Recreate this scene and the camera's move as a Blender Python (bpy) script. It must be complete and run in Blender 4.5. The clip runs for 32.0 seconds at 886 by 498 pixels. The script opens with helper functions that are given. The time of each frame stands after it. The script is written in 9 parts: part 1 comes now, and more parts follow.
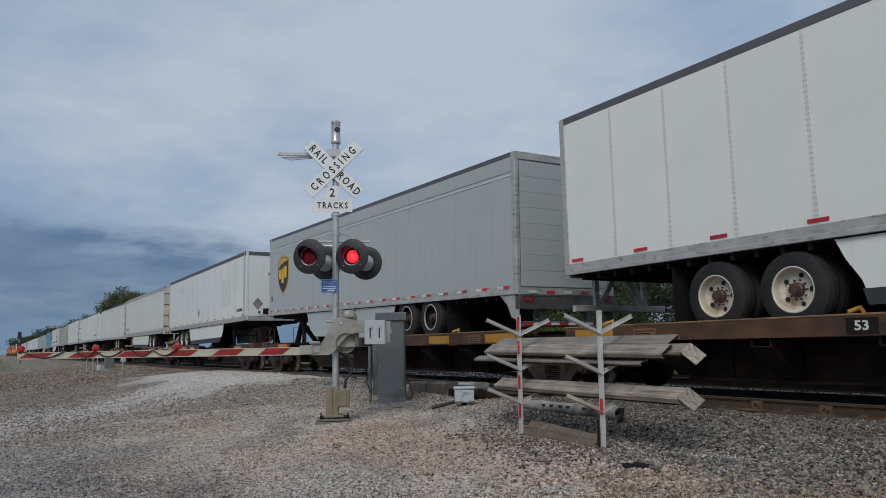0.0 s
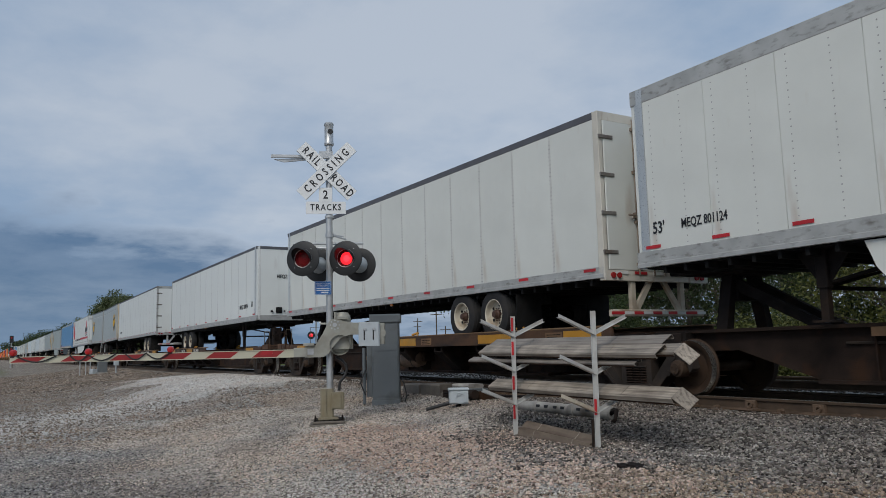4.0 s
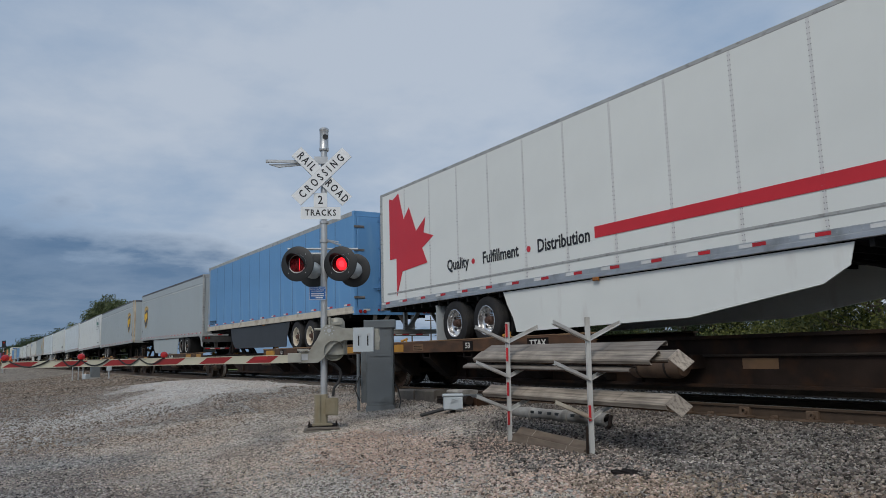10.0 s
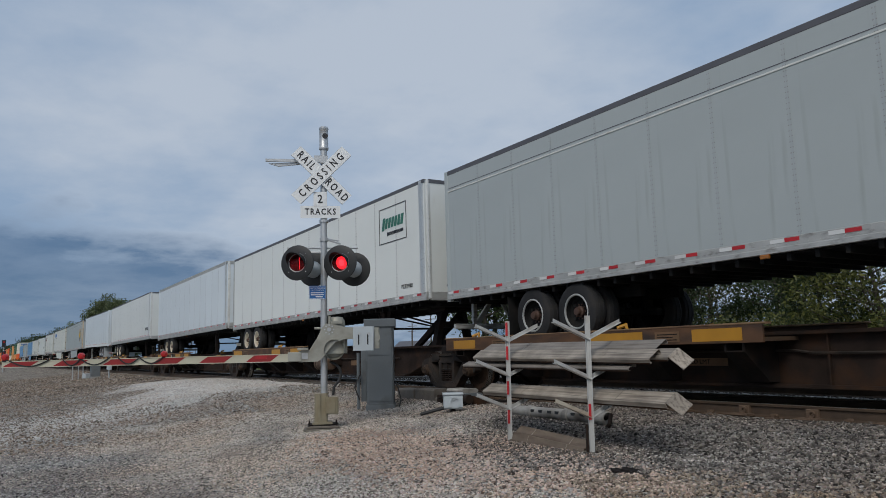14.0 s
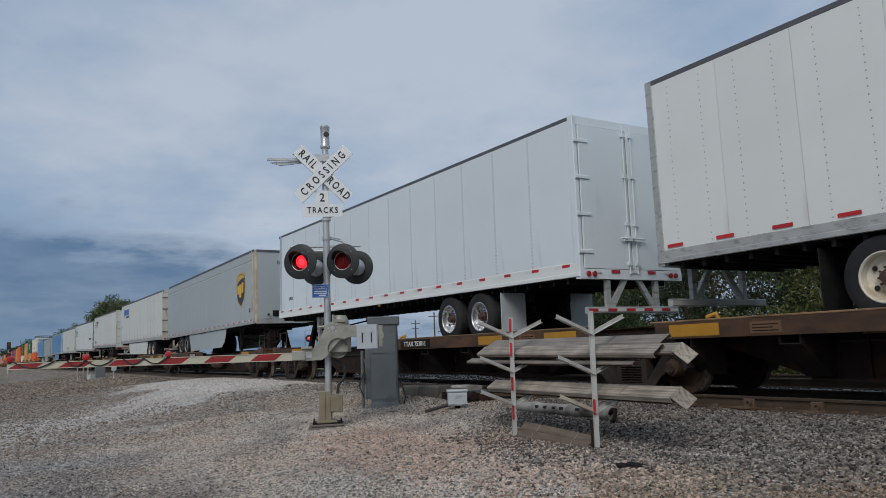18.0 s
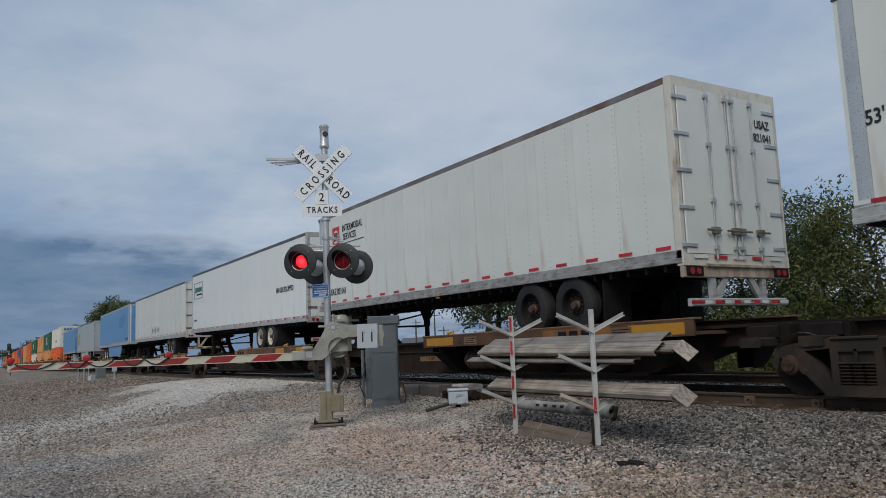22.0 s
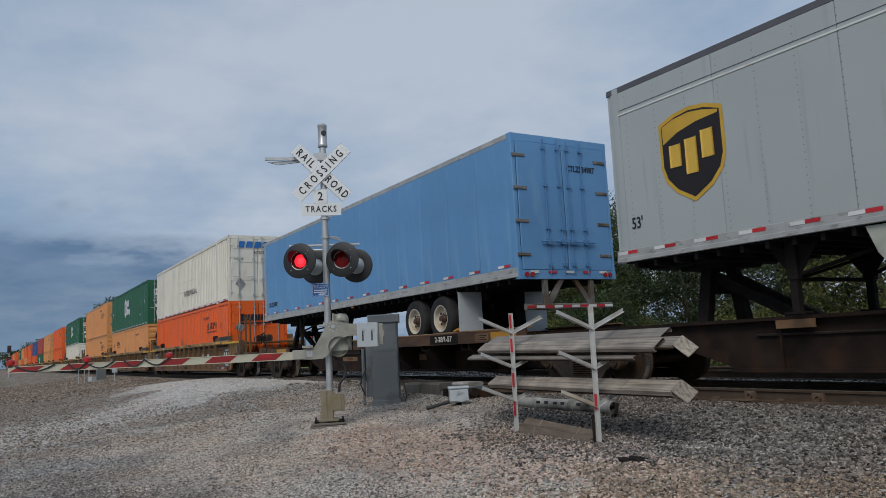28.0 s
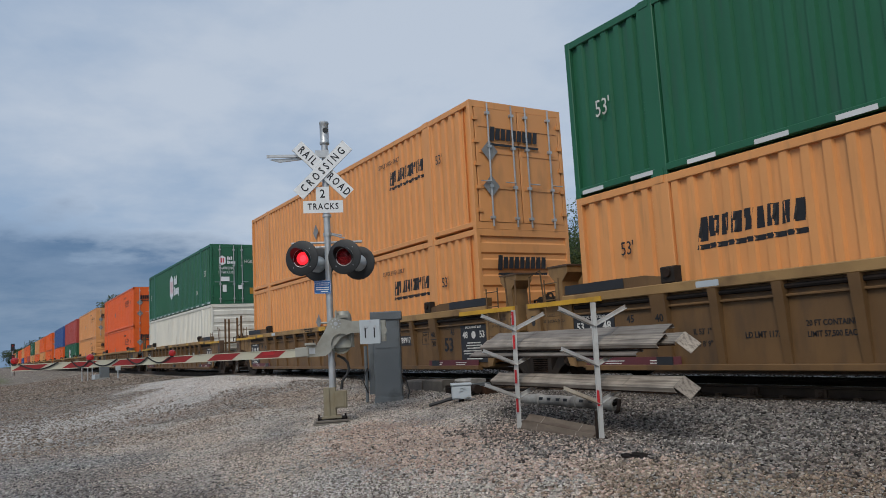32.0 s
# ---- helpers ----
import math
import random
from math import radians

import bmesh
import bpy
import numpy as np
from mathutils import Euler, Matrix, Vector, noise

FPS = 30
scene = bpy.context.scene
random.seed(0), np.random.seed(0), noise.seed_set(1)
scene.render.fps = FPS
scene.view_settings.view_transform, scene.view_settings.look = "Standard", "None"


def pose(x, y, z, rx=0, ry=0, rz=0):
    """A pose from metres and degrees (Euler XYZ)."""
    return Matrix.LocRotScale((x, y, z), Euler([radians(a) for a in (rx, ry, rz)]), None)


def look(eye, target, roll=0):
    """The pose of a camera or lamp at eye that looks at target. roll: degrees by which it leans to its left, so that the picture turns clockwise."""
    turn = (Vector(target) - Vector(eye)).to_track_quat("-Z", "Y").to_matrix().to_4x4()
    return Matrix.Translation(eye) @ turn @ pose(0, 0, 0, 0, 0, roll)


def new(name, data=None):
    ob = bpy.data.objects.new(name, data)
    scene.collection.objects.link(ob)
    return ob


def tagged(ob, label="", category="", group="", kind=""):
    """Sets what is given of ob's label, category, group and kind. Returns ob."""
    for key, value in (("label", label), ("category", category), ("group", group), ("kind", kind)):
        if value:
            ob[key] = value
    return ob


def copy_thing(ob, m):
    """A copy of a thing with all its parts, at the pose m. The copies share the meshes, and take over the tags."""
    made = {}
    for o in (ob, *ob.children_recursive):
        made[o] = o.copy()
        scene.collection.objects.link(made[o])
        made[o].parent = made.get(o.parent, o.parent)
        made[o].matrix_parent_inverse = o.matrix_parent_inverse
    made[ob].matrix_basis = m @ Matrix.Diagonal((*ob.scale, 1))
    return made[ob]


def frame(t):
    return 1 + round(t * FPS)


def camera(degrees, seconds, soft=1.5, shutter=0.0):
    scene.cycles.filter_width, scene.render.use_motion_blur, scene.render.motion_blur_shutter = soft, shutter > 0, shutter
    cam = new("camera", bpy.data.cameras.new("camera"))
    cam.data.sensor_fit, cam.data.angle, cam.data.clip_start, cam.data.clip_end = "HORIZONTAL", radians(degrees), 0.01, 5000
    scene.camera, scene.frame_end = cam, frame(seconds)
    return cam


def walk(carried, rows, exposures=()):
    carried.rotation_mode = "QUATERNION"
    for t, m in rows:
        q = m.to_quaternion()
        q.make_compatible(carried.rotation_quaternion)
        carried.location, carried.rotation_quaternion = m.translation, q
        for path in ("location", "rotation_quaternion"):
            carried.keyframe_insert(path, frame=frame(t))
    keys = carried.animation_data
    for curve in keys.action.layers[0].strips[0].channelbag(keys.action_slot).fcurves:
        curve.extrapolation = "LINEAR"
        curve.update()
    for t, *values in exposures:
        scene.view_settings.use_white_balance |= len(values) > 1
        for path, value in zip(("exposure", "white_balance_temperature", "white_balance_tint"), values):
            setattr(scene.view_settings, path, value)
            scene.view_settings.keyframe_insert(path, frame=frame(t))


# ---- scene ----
# The track runs along x; the train comes from -x and leaves towards +x. z = 0 is the top of the rails.
EYE = (0.0, 0.0, 0.85)
cam = camera(61.39, 32.0, soft=0.5, shutter=0.02)


def aim(yaw, pitch, roll):
    """The camera's pose: yaw in degrees from the track's far direction towards the train, pitch up, roll as in look()."""
    a, b = radians(yaw), radians(pitch)
    way = Vector((-math.cos(a) * math.cos(b), math.sin(a) * math.cos(b), math.sin(b)))
    return look(EYE, Vector(EYE) + way * 10, roll)


PATH = [
    (0, 30.845, 7.377, -1.177), (0.5, 30.987, 7.464, -1.242), (1, 31.120, 7.514, -1.318), (1.5, 31.154, 7.547, -1.390),
    (2, 31.214, 7.548, -1.411), (2.5, 31.282, 7.579, -1.368), (3, 31.363, 7.575, -1.447), (3.5, 31.370, 7.533, -1.520),
    (5.5, 31.194, 7.338, -1.471), (6, 31.210, 7.312, -1.495), (6.5, 31.182, 7.261, -1.593), (7, 31.156, 7.259, -1.708),
    (7.5, 31.192, 7.376, -1.663), (8, 31.278, 7.503, -1.510), (8.5, 31.425, 7.628, -1.482), (9, 31.566, 7.754, -1.494),
    (9.5, 31.692, 7.848, -1.441), (10, 31.750, 7.905, -1.407), (10.5, 31.759, 7.883, -1.398), (11, 31.791, 7.855, -1.383),
    (11.5, 31.786, 7.849, -1.372), (12, 31.752, 7.869, -1.433), (12.5, 31.719, 7.882, -1.485), (13, 31.706, 7.861, -1.600),
    (13.5, 31.698, 7.879, -1.487), (14, 31.757, 7.814, -1.484), (14.5, 31.767, 7.800, -1.549), (16.5, 31.635, 7.714, -1.919),
    (17, 31.610, 7.710, -1.936), (17.5, 31.596, 7.673, -1.994), (18, 31.552, 7.596, -2.151), (18.5, 31.525, 7.527, -2.330),
    (19, 31.503, 7.498, -2.418), (19.5, 31.521, 7.496, -2.400), (20, 31.567, 7.528, -2.344), (20.5, 31.625, 7.534, -2.371),
    (21, 31.641, 7.508, -2.496), (21.5, 31.612, 7.486, -2.583), (22, 31.561, 7.521, -2.476), (22.5, 31.558, 7.529, -2.539),
    (23, 31.566, 7.552, -2.496), (23.5, 31.570, 7.536, -2.569), (24, 31.529, 7.490, -2.687), (24.5, 31.485, 7.438, -2.798),
    (25, 31.443, 7.399, -2.883), (25.5, 31.413, 7.359, -2.829), (27.5, 31.605, 7.320, -3.060), (28, 31.606, 7.367, -3.004),
    (28.5, 31.618, 7.405, -2.941), (29, 31.614, 7.414, -2.924), (29.5, 31.551, 7.436, -2.871), (30, 31.512, 7.397, -2.981),
    (30.5, 31.499, 7.363, -3.098), (31, 31.477, 7.278, -3.161), (31.5, 31.454, 7.219, -3.161), (32, 31.427, 7.142, -3.168),
]

walk(cam, [(t, aim(a, b, c)) for t, a, b, c in PATH], exposures=((0, 0.0), (29.2, 0.0), (30.0, 0.12), (32.0, 0.12)))

# ---- world, sun, exposure ----
SUN_TO = Vector((0.50, -0.62, 0.78)).normalized()
world = bpy.data.worlds.new("overcast_sky")
scene.world = world
world.use_nodes = True
wn, wl = world.node_tree.nodes, world.node_tree.links
wn.clear()


def wmath(op, a, b=0.0, c=0.0):
    n = wn.new("ShaderNodeMath")
    n.operation = op
    for i, v in enumerate((a, b, c)):
        if isinstance(v, (int, float)):
            n.inputs[i].default_value = v
        else:
            wl.new(v, n.inputs[i])
    return n.outputs[0]


def wmix(f, a, b):
    n = wn.new("ShaderNodeMix")
    n.data_type = "RGBA"
    for s, v in ((n.inputs[0], f), (n.inputs[6], a), (n.inputs[7], b)):
        if isinstance(v, tuple) or isinstance(v, (int, float)):
            s.default_value = v
        else:
            wl.new(v, s)
    return n.outputs[2]


sky = wn.new("ShaderNodeTexSky")
sky.sky_type = "NISHITA"
sky.sun_disc = False
sky.sun_elevation = math.asin(SUN_TO.z)
sky.sun_rotation = math.atan2(SUN_TO.x, SUN_TO.y)
sky.dust_density = 3.0
co = wn.new("ShaderNodeTexCoord")
sep = wn.new("ShaderNodeSeparateXYZ")
wl.new(co.outputs["Generated"], sep.inputs[0])
dx, dy, dz = sep.outputs
# cloud layers lie on a flat sheet far above
den = wmath("ADD", wmath("MAXIMUM", dz, 0.0), 0.16)
comb = wn.new("ShaderNodeCombineXYZ")
wl.new(wmath("DIVIDE", dx, den), comb.inputs[0])
wl.new(wmath("DIVIDE", dy, den), comb.inputs[1])


def wnoise(scale, detail, rough):
    n = wn.new("ShaderNodeTexNoise")
    n.inputs["Scale"].default_value, n.inputs["Detail"].default_value, n.inputs["Roughness"].default_value = scale, detail, rough
    wl.new(comb.outputs[0], n.inputs["Vector"])
    return n.outputs[0]


big, small = wnoise(0.55, 5, 0.55), wnoise(1.9, 6, 0.6)
cloud = wmath("ADD", wmath("MULTIPLY", big, 0.7), wmath("MULTIPLY", small, 0.3))
veil = wmath("SMOOTH_MIN", 1.0, wmath("MAXIMUM", 0.0, wmath("MULTIPLY", wmath("SUBTRACT", cloud, 0.425), 6.0)), 0.1)
pale = wmix(veil, (0.270, 0.375, 0.530, 1), (0.480, 0.545, 0.640, 1))
# a darker bank low over the far end of the track
edge = wmath("ADD", wmath("MULTIPLY_ADD", dy, -0.36, 0.225), wmath("MULTIPLY", wmath("SUBTRACT", cloud, 0.5), 0.55))
bank = wmath("MULTIPLY", wmath("SUBTRACT", edge, dz), 14.0)
bank = wmath("MINIMUM", 1.0, wmath("MAXIMUM", 0.0, bank))
bank = wmath("MULTIPLY", bank, wmath("MINIMUM", 1.0, wmath("MAXIMUM", 0.0, wmath("MULTIPLY", wmath("SUBTRACT", 0.1, dx), 2.0))))
low = wmix(wmath("MINIMUM", 1.0, wmath("MULTIPLY", wmath("MAXIMUM", dz, 0.0), 9.0)), (0.145, 0.240, 0.375, 1), (0.095, 0.172, 0.300, 1))
shade = wmix(wmath("MULTIPLY", bank, wmath("MULTIPLY_ADD", small, 0.9, 0.42)), pale, low)
skyc = wn.new("ShaderNodeVectorMath")
skyc.operation = "SCALE"
wl.new(sky.outputs[0], skyc.inputs[0])
skyc.inputs["Scale"].default_value = 0.10
final = wmix(0.9, skyc.outputs[0], shade)
bg = wn.new("ShaderNodeBackground")
bg.inputs[1].default_value = 1.0
wl.new(final, bg.inputs[0])
wo = wn.new("ShaderNodeOutputWorld")
wl.new(bg.outputs[0], wo.inputs[0])

sun_data = bpy.data.lights.new("sun", "SUN")
sun_data.energy, sun_data.angle, sun_data.color = 1.5, radians(25), (1.0, 0.96, 0.90)
sun = new("sun", sun_data)
sun.matrix_world = look(SUN_TO * 50, (0, 0, 0))

# ---- materials ----
MATS = {}


def mat(name, col, rough=0.6, metal=0.0, var=0.12, scale=3.0, fine=60.0, bump=0.08, dirt=None, amount=0.0, streak=(1, 1, 1),
        emit=0.0, rand=0.0, dist=0.004, spec=None):
    """A surface with broad patches, fine grain and, where given, dirt of its own colour; rand varies it from piece to piece."""
    if name in MATS:
        return MATS[name]
    m = bpy.data.materials.new(name)
    m.use_nodes = True
    n, l = m.node_tree.nodes, m.node_tree.links
    p = n["Principled BSDF"]
    tc = n.new("ShaderNodeTexCoord")

    def noise_at(sc, det, vec=None):
        t = n.new("ShaderNodeTexNoise")
        t.inputs["Scale"].default_value, t.inputs["Detail"].default_value = sc, det
        l.new(vec or tc.outputs["Object"], t.inputs["Vector"])
        return t.outputs[0]

    def mix(f, a, b):
        x = n.new("ShaderNodeMix")
        x.data_type = "RGBA"
        for s, v in ((x.inputs[0], f), (x.inputs[6], a), (x.inputs[7], b)):
            if isinstance(v, (tuple, float, int)):
                s.default_value = v
            else:
                l.new(v, s)
        return x.outputs[2]

    def ramp(v, lo, hi):
        r = n.new("ShaderNodeMapRange")
        r.inputs[1].default_value, r.inputs[2].default_value = lo, hi
        l.new(v, r.inputs[0])
        return r.outputs[0]

    c0 = tuple(max(0.0, c * (1 - var)) for c in col) + (1,)
    c1 = tuple(min(1.0, c * (1 + var)) for c in col) + (1,)
    out = mix(ramp(noise_at(scale, 4), 0.3, 0.7), c0, c1)
    grain = noise_at(fine, 3)
    if dirt:
        mp = n.new("ShaderNodeMapping")
        mp.inputs["Scale"].default_value = streak
        l.new(tc.outputs["Object"], mp.inputs[0])
        d = noise_at(2.2, 6, mp.outputs[0])
        out = mix(ramp(d, 0.62 - amount * 0.4, 0.78 - amount * 0.15), out, tuple(dirt) + (1,))
    if rand:
        oi = n.new("ShaderNodeObjectInfo")
        hs = n.new("ShaderNodeHueSaturation")
        mr = n.new("ShaderNodeMapRange")
        mr.inputs[3].default_value, mr.inputs[4].default_value = 1 - rand, 1 + rand
        l.new(oi.outputs["Random"], mr.inputs[0])
        l.new(mr.outputs[0], hs.inputs["Value"])
        l.new(out, hs.inputs["Color"])
        out = hs.outputs[0]
    l.new(out, p.inputs["Base Color"])
    p.inputs["Metallic"].default_value = metal
    if spec is not None:
        p.inputs["Specular IOR Level"].default_value = spec
    rr = n.new("ShaderNodeMapRange")
    rr.inputs[3].default_value, rr.inputs[4].default_value = max(0.03, rough - 0.1), min(1, rough + 0.1)
    l.new(grain, rr.inputs[0])
    l.new(rr.outputs[0], p.inputs["Roughness"])
    if bump:
        b = n.new("ShaderNodeBump")
        b.inputs["Strength"].default_value, b.inputs["Distance"].default_value = min(1, bump * 4), dist
        l.new(grain, b.inputs["Height"])
        l.new(b.outputs[0], p.inputs["Normal"])
    if emit:
        l.new(out, p.inputs["Emission Color"])
        p.inputs["Emission Strength"].default_value = emit
    MATS[name] = m
    return m


WHITE = mat("white_trailer_paint", (0.725, 0.742, 0.708), 0.38, var=0.03, scale=0.9, bump=0.02, dirt=(0.60, 0.585, 0.55), amount=0.02, streak=(1.2, 1, 0.3), rand=0.015)
OLDWHITE = mat("weathered_white_paint", (0.65, 0.662, 0.62), 0.5, var=0.05, scale=1.1, bump=0.04, dirt=(0.54, 0.50, 0.44), amount=0.08, streak=(1.5, 1, 0.3), rand=0.03)
COOLWHITE = mat("cool_white_paint", (0.68, 0.73, 0.75), 0.35, var=0.03, scale=0.8, bump=0.02, dirt=(0.58, 0.62, 0.63), amount=0.03, streak=(2, 1, 0.3), rand=0.02)
GREY = mat("grey_trailer_paint", (0.392, 0.426, 0.424), 0.4, var=0.04, scale=0.7, bump=0.03, dirt=(0.335, 0.36, 0.352), amount=0.10, streak=(3, 1, 0.2), rand=0.02)
BLUE = mat("faded_blue_paint", (0.118, 0.285, 0.52), 0.42, var=0.08, scale=0.8, bump=0.03, dirt=(0.17, 0.335, 0.53), amount=0.2, streak=(2.5, 1, 0.3), rand=0.04)
ALU = mat("brushed_aluminium", (0.56, 0.56, 0.55), 0.38, 0.75, var=0.08, scale=4, bump=0.04, dirt=(0.30, 0.29, 0.27), amount=0.15)
DULLALU = mat("dull_aluminium_rail", (0.43, 0.43, 0.41), 0.5, 0.3, var=0.14, scale=3, bump=0.05, dirt=(0.20, 0.19, 0.17), amount=0.2, streak=(2.5, 1, 6))
DARKBAND = mat("dark_grey_top_band", (0.10, 0.10, 0.11), 0.55, 0.1, var=0.1)
TANGHOST = mat("tan_lettering_ghost", (0.58, 0.535, 0.44), 0.5, var=0.08)
CREAM = mat("cream_bottom_rail", (0.52, 0.47, 0.38), 0.55, var=0.1, dirt=(0.25, 0.18, 0.12), amount=0.25)
TAN = mat("tan_nose_corner", (0.50, 0.42, 0.30), 0.55, var=0.12, dirt=(0.3, 0.22, 0.14), amount=0.3)
RUSTSILL = mat("rust_stained_sill", (0.40, 0.34, 0.26), 0.6, var=0.2, scale=4, bump=0.06, dirt=(0.15, 0.07, 0.035), amount=0.4, streak=(2, 2, 0.5))
WORNRAIL = mat("rusted_roof_rail", (0.20, 0.185, 0.18), 0.6, 0.2, var=0.2, scale=5, bump=0.06, dirt=(0.13, 0.06, 0.035), amount=0.4)
WORNALU = mat("weathered_aluminium_rail", (0.34, 0.335, 0.32), 0.55, 0.3, var=0.2, scale=4, bump=0.06, dirt=(0.15, 0.12, 0.09), amount=0.35, streak=(2.5, 1, 6))
RUSTDOOR = mat("rust_stained_white_paint", (0.58, 0.55, 0.48), 0.55, var=0.1, scale=2, bump=0.06, dirt=(0.27, 0.15, 0.085), amount=0.12, streak=(2, 2, 0.5))
SILVER = mat("bright_corner_sheet", (0.66, 0.65, 0.61), 0.3, 0.6, var=0.06, bump=0.03)
BLACK = mat("black_underbody", (0.014, 0.014, 0.014), 0.8, var=0.3, bump=0.1, dirt=(0.03, 0.027, 0.024), amount=0.2, spec=0.12)
BLACKSKIRT = mat("black_skirt", (0.035, 0.038, 0.042), 0.55, var=0.12, scale=1.5)
ROLLSTEEL = mat("dark_weathered_dock_steel", (0.11, 0.108, 0.104), 0.55, 0.35, var=0.25, scale=3, bump=0.06, dirt=(0.05, 0.045, 0.04), amount=0.3)
RUBBER = mat("tyre_rubber", (0.025, 0.025, 0.026), 0.8, var=0.2, bump=0.12, dirt=(0.05, 0.043, 0.036), amount=0.25, spec=0.2)
RIM = mat("cream_wheel_rim", (0.60, 0.55, 0.45), 0.5, 0.1, var=0.1, dirt=(0.25, 0.16, 0.08), amount=0.3, rand=0.15)
RIMALU = mat("polished_wheel_rim", (0.68, 0.68, 0.68), 0.25, 0.8, var=0.06)
RIMHOLE = mat("rim_shadow_hole", (0.015, 0.014, 0.013), 0.8)
HUBRED = mat("rusty_hub", (0.075, 0.042, 0.03), 0.6, 0.3, var=0.3)
REDTAPE = mat("red_reflective_tape", (0.46, 0.02, 0.025), 0.35, var=0.08, rand=0.2)
WHITETAPE = mat("white_reflective_tape", (0.66, 0.66, 0.64), 0.3, var=0.06, rand=0.1)
LAMPRED = mat("red_tail_lens", (0.30, 0.02, 0.02), 0.2)
AMBER = mat("amber_marker_lens", (0.30, 0.11, 0.02), 0.25)
INK = mat("black_lettering", (0.015, 0.015, 0.017), 0.45, var=0.1)
INKBLUE = mat("blue_lettering", (0.02, 0.14, 0.42), 0.4)
INKGREEN = mat("green_lettering", (0.03, 0.16, 0.11), 0.4)
INKRED = mat("red_graphic", (0.56, 0.025, 0.035), 0.4, var=0.06, scale=1)
INKGREY = mat("faded_grey_graphic", (0.22, 0.22, 0.215), 0.5, var=0.15)
GHOST = mat("removed_lettering_ghost", (0.655, 0.672, 0.62), 0.45, var=0.08)
BLUEGHOST = mat("removed_lettering_on_blue", (0.09, 0.22, 0.42), 0.45, var=0.08)
GOLD = mat("gold_emblem", (0.60, 0.36, 0.04), 0.35, 0.1, var=0.15, scale=2)
YELLOWBAR = mat("yellow_emblem_lettering", (0.66, 0.42, 0.06), 0.4, var=0.05)
BROWN = mat("dark_brown_emblem", (0.018, 0.012, 0.009), 0.35, var=0.1)
SKIRTBEIGE = mat("beige_skirt", (0.42, 0.43, 0.37), 0.45, var=0.06, dirt=(0.25, 0.24, 0.2), amount=0.2)
RUST = mat("rusty_brown_steel", (0.026, 0.017, 0.013), 0.8, 0.1, var=0.35, scale=2.5, bump=0.15, dirt=(0.058, 0.028, 0.014), amount=0.28, spec=0.18)
DARKSTEEL = mat("grimy_black_steel", (0.017, 0.014, 0.013), 0.78, 0.1, var=0.3, scale=3, bump=0.15, dirt=(0.038, 0.025, 0.018), amount=0.25, spec=0.12)
BEARINGM = mat("rusty_axle_bearing", (0.06, 0.04, 0.028), 0.7, 0.2, var=0.3, scale=6, dirt=(0.11, 0.06, 0.03), amount=0.3, spec=0.2)
BOGIEM = mat("brown_black_bogie_casting", (0.032, 0.026, 0.022), 0.75, 0.1, var=0.3, scale=3, bump=0.15, dirt=(0.075, 0.05, 0.035), amount=0.3, spec=0.2)
OCHRE = mat("faded_ochre_deck_edge", (0.25, 0.105, 0.028), 0.7, var=0.3, scale=1.6, bump=0.1, dirt=(0.06, 0.035, 0.022), amount=0.55, streak=(0.6, 1, 1.4), rand=0.15)
EDGERUST = mat("rusty_ochre_edge", (0.080, 0.038, 0.017), 0.75, var=0.4, scale=1.8, bump=0.1, dirt=(0.024, 0.015, 0.011), amount=0.5, streak=(0.5, 1, 1.6), rand=0.3)
FLANGE = mat("worn_pale_flange", (0.23, 0.14, 0.07), 0.65, 0.1, var=0.3, scale=2.5, bump=0.1, dirt=(0.11, 0.05, 0.03), amount=0.4, streak=(0.6, 2, 2), rand=0.25)
NOTICETAN = mat("tan_stencil_panel", (0.17, 0.095, 0.045), 0.7, var=0.2, dirt=(0.12, 0.07, 0.04), amount=0.3, rand=0.2)
TANKBROWN = mat("dusty_brown_tank", (0.095, 0.06, 0.04), 0.65, 0.1, var=0.25, scale=3, dirt=(0.19, 0.12, 0.07), amount=0.25, streak=(1, 1, 0.6))
PALERAIL = mat("pale_worn_rail", (0.075, 0.06, 0.042), 0.55, 0.2, var=0.3, scale=8, dirt=(0.12, 0.08, 0.05), amount=0.35)
DECK = mat("rusty_deck_plate", (0.075, 0.047, 0.027), 0.75, 0.1, var=0.3, scale=2, dirt=(0.11, 0.062, 0.034), amount=0.35)
YELLOW = mat("yellow_reflector", (0.43, 0.205, 0.016), 0.45, var=0.1, dirt=(0.3, 0.18, 0.04), amount=0.2)
STENCIL = mat("white_stencil", (0.62, 0.60, 0.55), 0.6, var=0.15, scale=20, dirt=(0.3, 0.26, 0.2), amount=0.2)
WHEELSTEEL = mat("worn_wheel_steel", (0.036, 0.022, 0.014), 0.65, 0.2, var=0.35, scale=3, dirt=(0.018, 0.012, 0.009), amount=0.35, rand=0.5, spec=0.25)
TREAD = mat("polished_wheel_tread", (0.42, 0.40, 0.38), 0.28, 0.9, var=0.1)
WELLYELLOW = mat("bright_yellow_marking", (0.58, 0.32, 0.025), 0.45, var=0.12, dirt=(0.3, 0.17, 0.03), amount=0.2)
# grime and shade of the well sides both go into this darker colour
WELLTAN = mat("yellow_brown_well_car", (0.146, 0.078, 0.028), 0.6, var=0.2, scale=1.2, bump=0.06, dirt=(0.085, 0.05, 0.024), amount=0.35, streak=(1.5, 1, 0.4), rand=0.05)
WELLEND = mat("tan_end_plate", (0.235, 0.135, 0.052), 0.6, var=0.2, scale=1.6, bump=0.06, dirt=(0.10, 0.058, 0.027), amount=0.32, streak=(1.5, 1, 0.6))
